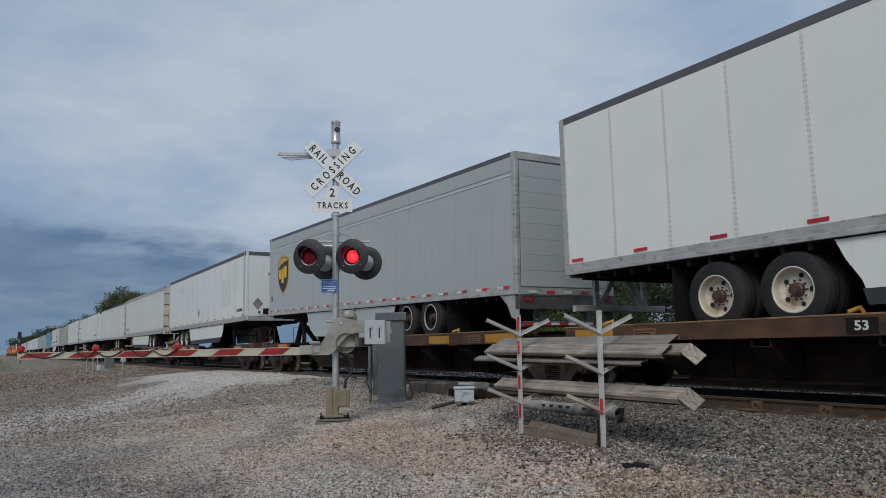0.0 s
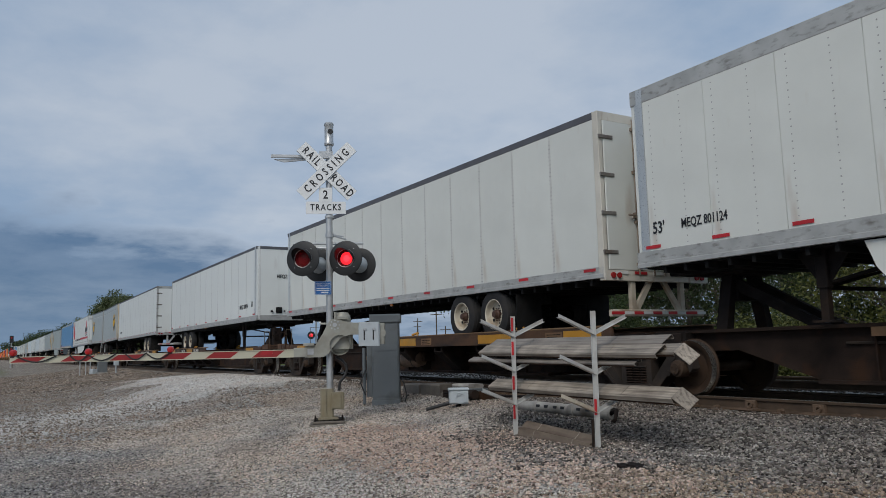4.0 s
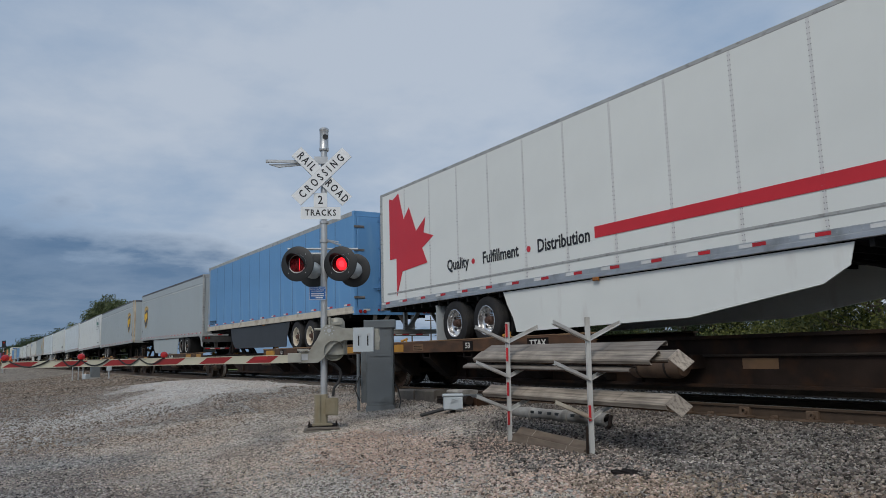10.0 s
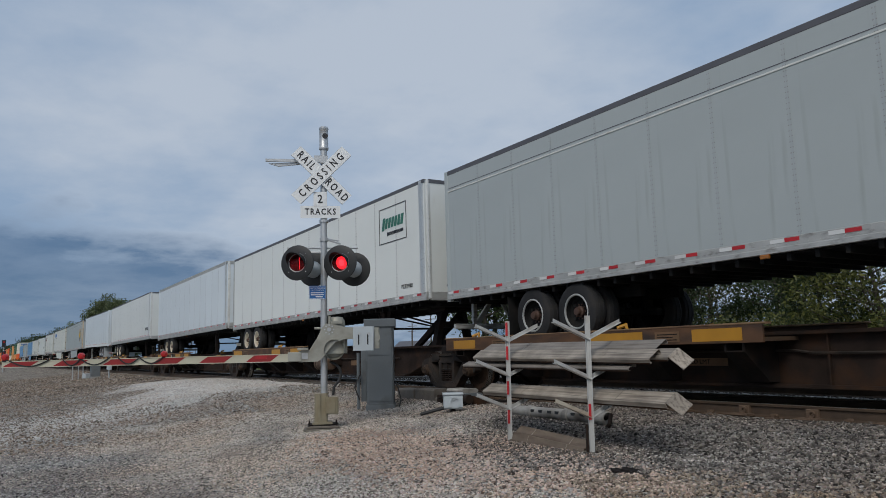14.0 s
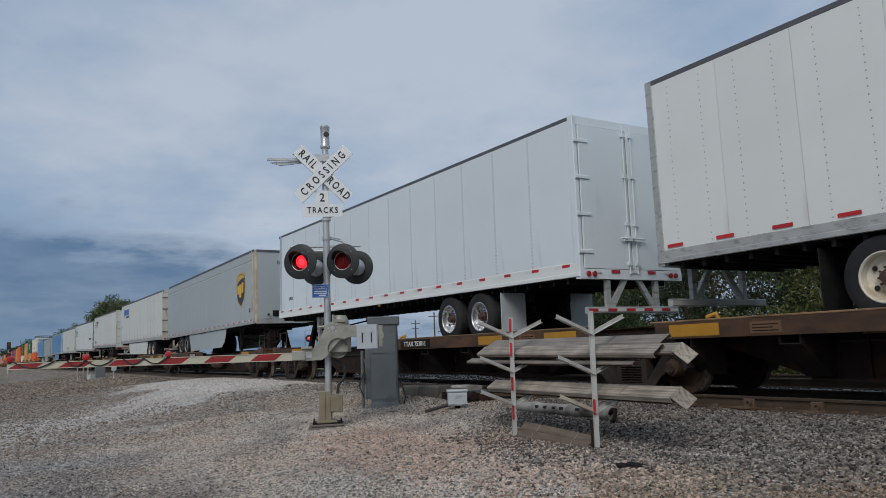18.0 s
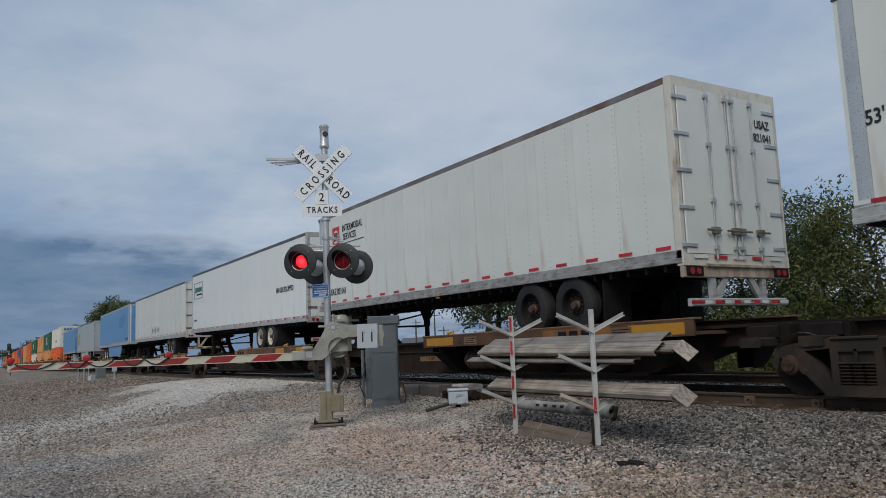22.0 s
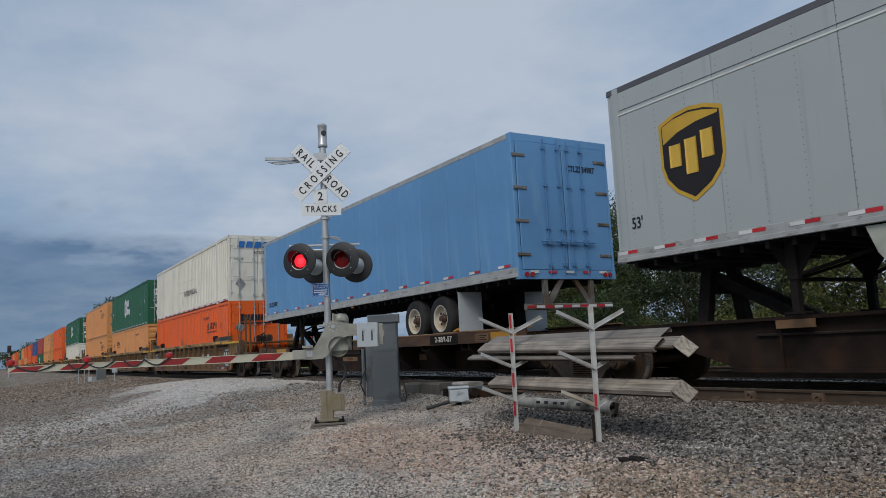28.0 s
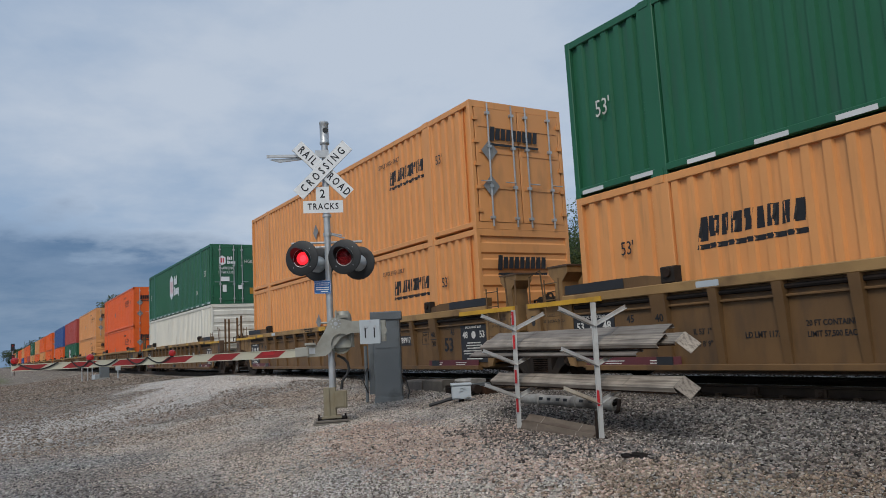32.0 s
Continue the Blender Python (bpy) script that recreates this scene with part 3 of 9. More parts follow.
# crossing planks between and beside the rails
planks = thing("crossing_planks", "tarred timber crossing planks between the rails", "crossing", kind="structure")
for yc in (10.265, 14.55):
    for y0, y1 in ((-1.45, -1.15), (-1.13, -0.86), (-0.62, -0.22), (-0.20, 0.20), (0.22, 0.62), (0.86, 1.13), (1.15, 1.45)):
        part("plank", Mesh().box(ROAD_A + 1.0, ROAD_B - 1.0, yc + y0, yc + y1, -0.19, -0.012, 0.015), OLDTIMBER, planks)

# ---- the train: semi-trailers ----
TRACK_Y = 10.265      # centre line of the nearer track
HALF = 1.295          # half a trailer's or container's width
MOVERS = []           # (thing, place along the train, height, turn, pitch)
CACHE = {}


def shared(key, make):
    if key not in CACHE:
        CACHE[key] = make()
    return CACHE[key]


def tyre_mesh():
    return Mesh().lathe([(0.30, -0.13), (0.44, -0.14), (0.50, -0.11), (0.515, -0.06), (0.505, -0.055), (0.505, -0.045), (0.518, -0.04), (0.518, 0.04), (0.505, 0.045),
                         (0.505, 0.055), (0.515, 0.06), (0.50, 0.11), (0.44, 0.14), (0.30, 0.13)], n=32).data("tyre", RUBBER, True)


def rim_mesh(material):
    # outer face towards -y; the disc is dished, with hand holes and a hub
    m = Mesh().lathe([(0.315, -0.13), (0.30, -0.135), (0.285, -0.12), (0.27, -0.02), (0.21, 0.01), (0.12, -0.005), (0.0, -0.005)], n=32)
    me = m.data("rim", material, True)
    h = Mesh()
    for i in range(5):
        a = 2 * math.pi * i / 5
        c, s = math.cos(a) * 0.20, math.sin(a) * 0.20
        h.lathe([(0.034, -0.012), (0.034, -0.006), (0.0, -0.006)], (c, -0.004, s), n=10)
    hub = Mesh().lathe([(0.10, 0.0), (0.10, -0.05), (0.075, -0.07), (0.065, -0.13), (0.0, -0.135)], n=16)
    for i in range(10):
        a = 2 * math.pi * i / 10
        hub.rod((math.cos(a) * 0.13, 0, math.sin(a) * 0.13), (math.cos(a) * 0.13, -0.03, math.sin(a) * 0.13), 0.014, 6)
    return me, h.data("hand_hole_ring", RIMHOLE), hub.data("hub", HUBRED, True)


def road_wheels(parent, x, ztop, rim="cream", near=-1):
    """One axle: two pairs of tyres, the outer ones with their rims."""
    rmat = {"cream": RIM, "alu": RIMALU, "dark": BLACK, "black": BLACK}[rim]
    tyre = shared("tyre", tyre_mesh)
    rimd, holes, hub = shared(("rim", rim), lambda: rim_mesh(rmat))
    for s in (-1, 1):
        for k, y in enumerate((1.13, 0.80)):
            t = part("tyre", tyre, RUBBER, parent, at=pose(x, s * y, ztop - 0.518, 0, 0, 0 if s < 0 else 180))
            if k == 0:
                part("rim", rimd, rmat, t, "bright wheel rim" if rmat is not BLACK else "")
                part("hub", hub, HUBRED, t)
                if rim == "dark" and s == near:
                    part("rim_ring", shared("rim_ring", lambda: Mesh().lathe([(0.318, -0.132), (0.302, -0.140), (0.288, -0.136), (0.282, -0.115)], n=32).data("rim_ring", DULLALU, True)), DULLALU, t, "pale worn rim edge")
                tagged(part("hand_hole_ring", holes, RIMHOLE, t), kind="stuff")


def shield(parent, x, z, w, face, y):
    """A crest in gold and dark brown; the word on it becomes three bars."""
    def outline(k):
        h = w * 1.22 * k
        top = [(-0.5 * w * k, 0.36 * h), (-0.25 * w * k, 0.43 * h), (0.0, 0.455 * h), (0.25 * w * k, 0.43 * h), (0.5 * w * k, 0.36 * h)]
        low = [(0.5 * w * k, -0.12 * h), (0.44 * w * k, -0.27 * h), (0.28 * w * k, -0.41 * h), (0.0, -0.54 * h), (-0.28 * w * k, -0.41 * h), (-0.44 * w * k, -0.27 * h), (-0.5 * w * k, -0.12 * h)]
        return top + low
    m = Matrix.Translation((x, y, z)) @ pose(0, 0, 0, 0, 0, 0 if face < 0 else 180)
    crest = part("crest", Mesh().prism(outline(1.0), -0.004, 0.0), GOLD, parent, "gold and brown crest", at=m)
    part("crest_field", Mesh().prism(outline(0.91), -0.007, -0.004), BROWN, crest)
    part("crest_arc", Mesh().prism([(-0.44 * w, 0.16 * w), (-0.2 * w, 0.27 * w), (0.1 * w, 0.335 * w), (0.43 * w, 0.36 * w), (0.43 * w, 0.395 * w), (0.2 * w, 0.455 * w), (0.0, 0.48 * w), (-0.25 * w, 0.455 * w), (-0.44 * w, 0.395 * w)], -0.0085, -0.006), GOLD, crest)
    for cx, top, low in ((-0.25, 0.12, -0.17), (0.0, 0.15, -0.30), (0.25, 0.20, -0.15)):
        part("crest_bar", Mesh().box((cx - 0.085) * w, (cx + 0.085) * w, -0.011, -0.007, low * w, top * w, 0.02 * w), YELLOWBAR, crest)


LEAF = [(0, -0.5), (0.03, -0.28), (0.30, -0.33), (0.26, -0.22), (0.50, 0.02), (0.42, 0.06), (0.46, 0.24), (0.30, 0.20), (0.26, 0.27), (0.12, 0.12), (0.17, 0.40), (0.08, 0.36), (0, 0.52)]


def leaf_shape(parent, m, size):
    out = LEAF + [(-a, b) for a, b in LEAF[-2:0:-1]]
    part("leaf_graphic", Mesh().prism([(a * size, b * size) for a, b in out], -0.003, 0.003, "z"), INKRED, parent, "red leaf graphic", at=m)


def bars(parent, m, sizes, material, name="name_mark", lean=0.0):
    """Plain bars in the places of letters: (x, y, width, height) each."""
    b = Mesh()
    for x, y, w, h in sizes:
        d = lean * h
        b.prism([(x, y), (x + w, y), (x + w + d, y + h), (x + d, y + h)], -0.003, 0.003, "z")
    part(name, b, material, parent, at=m)


def mark_row(parent, m, n, w, h, material, gap=0.3, lean=0.0):
    step = w / n
    bars(parent, m, [(-w / 2 + i * step, -h / 2 * (1.0 if i else 1.25), step * (1 - gap), h * (1.0 if i else 1.25)) for i in range(n)], material, lean=lean)


def trailer(label, lead, length, way, paint, z_tail=2.0, z_nose=2.10, height=2.94, panels=13, top=DARKBAND, top_h=0.14, rail=DULLALU, rail_h=0.20, corner=SILVER, skirt=None,
            skirt_strip=False, rear="doors", wheels="cream", tape=("red",), tape_n=13, crest=False, bogie_at=4.0, gear_at=2.9, seams=True, door_paint=None, graphics=None, group="semi-trailers on the train", worn=False):
    """A box trailer. Local x points to its nose; way is +1 when the nose leads, -1 when the doors lead."""
    L, half = length, length / 2
    if crest:
        top_h = min(top_h, 0.09)
    pitch = math.degrees(math.atan2(z_nose - z_tail, length))
    s = -1 if way > 0 else 1          # the side that faces the gravel lot
    T = thing("semi_trailer", label, "trailer", group)
    MOVERS.append((T, lead - half, (z_tail + z_nose) / 2, 0 if way > 0 else 180, pitch))
    H = height
    ins = 0.012
    part("body", Mesh().box(-half + 0.03, half - 0.03, -HALF + ins + 0.002, HALF - ins - 0.002, 0.03, H - 0.02, 0.03), paint, T)
    part("roof", Mesh().box(-half + 0.02, half - 0.02, -HALF + 0.03, HALF - 0.03, H - 0.02, H + 0.006), DULLALU, T)
    # side panels between the rails
    x0, x1 = -half + 0.12, half - 0.28
    pw = (x1 - x0) / panels
    z0, z1 = rail_h, H - top_h
    panel = shared(("panel", round(pw, 3), round(z1 - z0, 3), paint.name),
                   lambda: Mesh().box(-pw / 2 + 0.004, pw / 2 - 0.004, -0.006, 0.006, z0, z1).data("side_panel", paint))
    for sd in (-1, 1):
        for i in range(panels if sd == s else 0):
            part("side_panel", panel, paint, T, at=(x0 + (i + 0.5) * pw, sd * (HALF - 0.007), 0))
        if sd != s:
            part("far_side_sheet", Mesh().box(x0, x1, sd * (HALF - 0.007) - 0.006, sd * (HALF - 0.007) + 0.006, z0, z1), paint, T)
    if seams:
        def strip():
            return Mesh().box(-0.024, 0.024, -0.004, 0.0, z0 + 0.01, z1 - 0.01).data("seam_strip", SEAMS[paint.name] if paint.name in SEAMS else paint)

        def rivets():
            b = Mesh()
            z = z0 + 0.04
            while z < z1 - 0.03:
                for x in (-0.018, 0.018):
                    b.add([(x - 0.008, -0.004, z - 0.008), (x + 0.008, -0.004, z - 0.008), (x + 0.008, -0.004, z + 0.008), (x - 0.008, -0.004, z + 0.008), (x, -0.010, z)], [(0, 1, 4), (1, 2, 4), (2, 3, 4), (3, 0, 4)])
                z += 0.075
            return b.data("rivets", BLUESEAM if paint is BLUE else RIVET)
        st = shared(("seam", round(z0, 2), round(z1, 2), paint.name), strip)
        rv = shared(("rivets", round(z0, 2), round(z1, 2), paint.name), rivets)
        for i in range(1, panels):
            q = part("seam_strip", st, paint, T, at=pose(x0 + i * pw, s * (HALF - 0.0005), 0, 0, 0, 0 if s < 0 else 180))
            tagged(part("rivets", rv, RIVET, q), kind="stuff")
    else:
        def rivet_field():
            b = Mesh()
            x = x0 + 0.3
            while x < x1 - 0.2:
                z = z0 + 0.05
                while z < z1 - 0.03:
                    b.add([(x - 0.009, -0.002, z - 0.009), (x + 0.009, -0.002, z - 0.009), (x + 0.009, -0.002, z + 0.009), (x - 0.009, -0.002, z + 0.009), (x, -0.009, z)], [(0, 1, 4), (1, 2, 4), (2, 3, 4), (3, 0, 4)])
                    z += 0.10
                x += 0.61
            return b.data("rivets", RIVETGREY if paint is GREY else BLUESEAM if paint is BLUE else RIVET)
        tagged(part("rivets", rivet_field(), RIVET, T, at=pose(0, s * (HALF - 0.001), 0, 0, 0, 0 if s < 0 else 180)), kind="stuff")
    for sd in (-1, 1):
        y = sd * HALF
        part("top_rail", Mesh().box(-half, half - 0.02, y - 0.03 * (sd > 0) - 0.004 * (sd < 0), y + 0.03 * (sd < 0) + 0.004 * (sd > 0), H - top_h, H + 0.012, 0.006), top, T)
        r = Mesh().box(-half, half, y - (0.05 if sd > 0 else 0.006), y + (0.05 if sd < 0 else 0.006), 0.06, rail_h, 0.005)
        r.box(-half, half, y - (0.05 if sd > 0 else 0.016), y + (0.05 if sd < 0 else 0.016), 0.0, 0.075, 0.006)
        if sd == s:
            x = -half + 0.1
            while x < half - 0.1:
                for zz in (0.105, rail_h - 0.03):
                    yy = y + s * 0.006
                    r.add([(x - 0.008, yy, zz - 0.008), (x + 0.008, yy, zz - 0.008), (x + 0.008, yy, zz + 0.008), (x - 0.008, yy, zz + 0.008), (x, yy + s * 0.006, zz)], [(0, 1, 4), (1, 2, 4), (2, 3, 4), (3, 0, 4)])
                x += 0.16
        part("bottom_rail", r, rail, T)
    # reflective tape
    tl = 0.105 if "white" in tape else 0.15
    red = shared(("redtape", tl), lambda: Mesh().box(-tl, tl, -0.003, 0.003, -0.026, 0.026).data("reflective_tape", REDTAPE))
    wht = shared(("whitetape", tl), lambda: Mesh().box(-tl, tl, -0.003, 0.003, -0.026, 0.026).data("reflective_tape", WHITETAPE))
    for i in range(tape_n):
        x = -half + 0.35 + i * (L - 0.7) / (tape_n - 1)
        zt = rail_h + 0.055 if "high" in tape else rail_h - 0.045
        part("reflective_tape", red, REDTAPE, T, at=(x, s * (HALF + 0.008), zt))
        if "white" in tape:
            part("reflective_tape", wht, WHITETAPE, T, at=(x + (2 * tl + 0.002) * s, s * (HALF + 0.008), zt))
    # nose: rounded corner sheets, face panel, sockets
    nose = Mesh().box(half - 0.03, half + 0.004, -HALF + 0.15, HALF - 0.15, 0.03, H - 0.02)
    part("nose_panel", nose, paint, T)
    nose_leads = way > 0
    for k in (-0.4, 0.4) if nose_leads else ():
        part("nose_rib", Mesh().box(half + 0.004, half + 0.010, k - 0.02, k + 0.02, 0.05, H - 0.1), paint, T)
    for sd in (-1, 1):
        arc = [(half - 0.16 + 0.165 * math.sin(a), sd * (HALF - 0.16 + 0.165 * math.cos(a))) for a in [i * math.pi / 2 / 6 for i in range(7)]]
        inner = [(half - 0.16 + 0.14 * math.sin(a), sd * (HALF - 0.16 + 0.14 * math.cos(a))) for a in [i * math.pi / 2 / 6 for i in range(6, -1, -1)]]
        part("corner_sheet", Mesh().prism([(half - 0.28, sd * (HALF + 0.004))] + arc + inner + [(half - 0.28, sd * (HALF - 0.02))], 0.04, H, "z"), corner, T, smooth=True)
    part("nose_top_rail", Mesh().box(half - 0.05, half + 0.016, -HALF + 0.13, HALF - 0.13, H - top_h, H + 0.012), top, T)
    part("nose_bottom_rail", Mesh().box(half - 0.10, half + 0.014, -HALF + 0.13, HALF - 0.13, 0.0, rail_h), rail, T)
    if nose_leads:
        sock = Mesh().box(half + 0.01, half + 0.05, -0.52, -0.28, 0.28, 0.52, 0.02).box(half + 0.05, half + 0.13, -0.45, -0.38, 0.34, 0.46)
        part("brake_socket", sock, BLACK, T)
        for yy, rr in ((-0.70, 0.04), (-0.18, 0.03)):
            part("air_coupling", Mesh().rod((half + 0.02, yy, 0.36), (half + 0.10, yy, 0.36), rr, 10), BLACK, T)
        part("hose_box", Mesh().box(half + 0.01, half + 0.05, 0.45, 0.75, 0.25, 0.70, 0.02), BLACK, T)
        part("document_box", Mesh().box(half + 0.01, half + 0.045, 0.15, 0.38, 0.75, 1.10, 0.015), PALEGREY, T)
    # rear
    dp = door_paint or paint
    post = Mesh()
    for sd in (-1, 1):
        post.box(-half - 0.02, -half + 0.12, sd * HALF - 0.09 * (sd > 0) - 0.006 * (sd < 0), sd * HALF + 0.09 * (sd < 0) + 0.006 * (sd > 0), 0.0, H + 0.01, 0.01)
    post.box(-half - 0.02, -half + 0.10, -HALF, HALF, H - 0.14, H + 0.01).box(-half - 0.03, -half + 0.10, -HALF, HALF, -0.04, 0.14)
    part("rear_frame", post, DULLALU if rear == "roll" else RUSTDOOR if door_paint is RUSTDOOR or paint is OLDWHITE else DULLALU if paint is WHITE else paint, T)
    if rear == "doors":
        for sd in (-1, 1):
            d = part("door", Mesh().box(-half - 0.035, -half - 0.005, min(sd * 0.012, sd * (HALF - 0.10)), max(sd * 0.012, sd * (HALF - 0.10)), 0.15, H - 0.15, 0.01), dp, T)
            hinges = 5 if worn else 4
            for k in range(0 if nose_leads else hinges):
                z = 0.45 + k * (H - 0.9) / 3 if not worn else 0.27 + k * (H - 0.6) / 4
                hg = Mesh().box(-half - 0.055, -half - 0.02, sd * (HALF - 0.20) - 0.11, sd * (HALF - 0.20) + 0.21 * 1, z - 0.035, z + 0.035, 0.01)
                part("hinge", hg, paint if paint is COOLWHITE else GALV if worn else LOCKSTEEL, d)
            for yk in () if nose_leads else (0.10,) if paint in (WHITE, COOLWHITE) else (0.08, 0.55) if worn else (0.13, 0.50):
                zh = 0.52 if worn else 1.12 if paint is OLDWHITE else 0.72
                rod = Mesh().rod((-half - 0.06, sd * yk, 0.06), (-half - 0.06, sd * yk, H - 0.06), 0.015, 8)
                for z in (0.25, 1.0, 1.9, H - 0.25):
                    rod.box(-half - 0.085, -half - 0.03, sd * yk - 0.045, sd * yk + 0.045, z - 0.03, z + 0.03)
                catch = rod if not worn else Mesh()
                catch.rod((-half - 0.09, sd * (yk - 0.10), zh), (-half - 0.09, sd * (yk + 0.22), zh), 0.018, 6).box(-half - 0.10, -half - 0.03, sd * yk - 0.07, sd * yk + 0.07, zh - 0.05, zh + 0.05)
                if worn:
                    part("lock_handle", catch, LOCKSTEEL, d, "dark lock handle")
                part("lock_rod", rod, BLUEGHOST if paint is BLUE else paint if paint is COOLWHITE else GALV if worn else LOCKRUST if dp is RUSTDOOR or paint is OLDWHITE else LOCKSTEEL, d)
    else:
        n = 8
        hh = (H - 0.34) / n
        slat = shared(("slat", round(hh, 3), dp.name), lambda: Mesh().box(-0.03, 0.0, -HALF + 0.11, HALF - 0.11, 0.001, hh - 0.002, 0.003).data("door_slat", dp))
        for k in range(n):
            part("door_slat", slat, dp, T, at=(-half - 0.002, 0, 0.16 + k * hh))
    for sd in (-1, 1):
        for k in () if nose_leads or worn else (0.98, 1.12):
            part("tail_lamp", Mesh().rod((-half - 0.03, sd * k, 0.05 if rear == "doors" else -0.10), (-half - 0.06, sd * k, 0.05 if rear == "doors" else -0.10), 0.05, 12), LAMPRED, T)
    if worn:
        part("rear_sill", Mesh().box(-half - 0.02, -half + 0.06, -HALF, HALF, -0.22, -0.045, 0.012).box(-half - 0.06, -half - 0.02, -0.85, 0.80, -0.06, -0.005, 0.01), RUSTSILL, T, "rust-stained cream sill")
        for sd in (-1, 1):
            lb = part("lamp_box", Mesh().box(-half - 0.032, -half - 0.02, sd * 1.06 - 0.19, sd * 1.06 + 0.19, -0.20, -0.05, 0.005), BLACK, T)
            for k in (0.98, 1.13):
                part("lamp_lens", Mesh().rod((-half - 0.03, sd * k, -0.125), (-half - 0.042, sd * k, -0.125), 0.052, 14), LAMPRED, lb)
    bumper = Mesh().box(-half - 0.02, -half + 0.08, -1.15, 1.15, -0.66, -0.54, 0.015)
    if rear == "roll":
        # a deep dock beam with cut-off side plates; the guard hangs below it
        part("dock_beam", Mesh().box(-half - 0.04, -half + 0.06, -HALF, HALF, -0.30, 0.0, 0.012).box(-half - 0.05, -half - 0.035, -HALF + 0.1, HALF - 0.1, -0.035, 0.0).box(-half - 0.05, -half - 0.035, -HALF + 0.1, HALF - 0.1, -0.30, -0.27), ROLLSTEEL, T, "dark weathered dock beam")
        for sd in (-1, 1):
            part("side_gusset", Mesh().prism([(-half - 0.04, -0.005), (-half + 0.62, -0.005), (-half + 0.36, -0.20), (-half + 0.22, -0.46), (-half + 0.02, -0.52), (-half - 0.04, -0.50)], sd * (HALF - 0.02) - 0.008, sd * (HALF - 0.02) + 0.008), ROLLSTEEL if sd != s else rail, T)
        for sd in (-0.62, 0.62):
            bumper.prism([(-half - 0.0, -0.56), (-half + 0.10, -0.56), (-half + 0.42, -0.05), (-half - 0.0, -0.05)], sd - 0.07, sd + 0.07)
    else:
        for sd in (-0.62, 0.62):
            bumper.box(-half + 0.0, -half + 0.08, sd - 0.05, sd + 0.05, -0.56, -0.02).prism([(sd, -0.55), (sd - math.copysign(0.14, sd), -0.55), (sd - math.copysign(0.52, sd), -0.02), (sd - math.copysign(0.40, sd), -0.02)], -half + 0.01, -half + 0.07, "x")
    bp = part("rear_bumper", bumper, ROLLSTEEL if rear == "roll" else DULLALU if worn else CREAM if paint is OLDWHITE or dp is RUSTDOOR else LOCKSTEEL if paint is BLUE else DULLALU, T)
    for k in range(0 if nose_leads else 10):
        part("reflective_tape", red if k % 2 else wht, REDTAPE, bp, at=pose(-half - 0.024, -1.035 + k * 0.23, -0.60, 0, 0, 90))
    for k in range(0 if nose_leads else 5):
        part("reflective_tape", red if k % 2 else wht, REDTAPE, T, at=pose(-half - 0.046, -0.92 + k * 0.46, 0.055 if rear == "roll" else 0.10, 0, 0, 90))
    # underbody
    part("floor", Mesh().box(-half + 0.1, half - 0.1, -1.2, 1.2, -0.02, 0.03), BLACK, T)
    x, bearer = -half + 0.4, Mesh()
    while x < half - 0.3:
        bearer.box(x - 0.03, x + 0.03, -1.24, 1.24, -0.11, -0.002)
        x += 0.4
    tagged(part("floor_bearing", bearer, BLACK, T), kind="stuff")
    part("kingpin_plate", Mesh().box(half - 1.6, half - 0.2, -0.8, 0.8, -0.13, -0.02, 0.02).rod((half - 0.92, 0, -0.13), (half - 0.92, 0, -0.24), 0.05, 10), BLACK, T)
    leg_z = -(z_nose - 1.02) * 0.96
    for sd in (-1, 1):
        g = Mesh().box(half - gear_at - 0.08, half - gear_at + 0.08, sd * 0.92 - 0.07, sd * 0.92 + 0.07, leg_z * 0.55, 0.0, 0.012)
        g.box(half - gear_at - 0.055, half - gear_at + 0.055, sd * 0.92 - 0.05, sd * 0.92 + 0.05, leg_z, leg_z * 0.5)
        g.box(half - gear_at - 0.14, half - gear_at + 0.14, sd * 0.92 - 0.12, sd * 0.92 + 0.12, leg_z - 0.02, leg_z + 0.01)
        g.prism([(half - gear_at - 0.42, 0.0), (half - gear_at + 0.42, 0.0), (half - gear_at + 0.10, leg_z * 0.45), (half - gear_at - 0.10, leg_z * 0.45)], sd * 0.90 - 0.012, sd * 0.90 + 0.012)
        part("landing_leg", g, DULLALU if wheels == "alu" else DARKSTEEL, T)
    br = Mesh().rod((half - gear_at, -0.9, leg_z * 0.55), (half - gear_at, 0.9, leg_z * 0.55), 0.03, 6)
    br.rod((half - gear_at, -0.9, leg_z * 0.5), (half - gear_at - 1.4, -0.4, -0.1), 0.03, 6).rod((half - gear_at, 0.9, leg_z * 0.5), (half - gear_at - 1.4, 0.4, -0.1), 0.03, 6)
    br.rod((half - gear_at, -0.9, leg_z * 0.2), (half - gear_at, 0.9, leg_z * 0.55), 0.025, 6)
    part("landing_gear_brace", br, DARKSTEEL, T)
    bx = -half + bogie_at
    single = L < 10
    zw = -(z_tail - 0.96)
    sus = Mesh().box(bx - 1.5, bx + 1.5, -0.55, -0.42, -0.30, -0.08).box(bx - 1.5, bx + 1.5, 0.42, 0.55, -0.30, -0.08)
    for k in ((0,) if single else (-0.62, 0.62)):
        sus.rod((bx + k, -1.0, zw + 0.518), (bx + k, 1.0, zw + 0.518), 0.07, 8)
        for sd in (-0.48, 0.48):
            sus.box(bx + k - 0.35, bx + k + 0.35, sd - 0.06, sd + 0.06, zw + 0.45, zw + 0.58).box(bx + k - 0.1, bx + k + 0.1, sd - 0.12, sd + 0.12, zw + 0.55, -0.2)
    part("suspension", sus, BLACK, T)
    for k in ((0,) if single else (-0.62, 0.62)):
        road_wheels(T, bx + k, zw + 1.036, wheels, s)
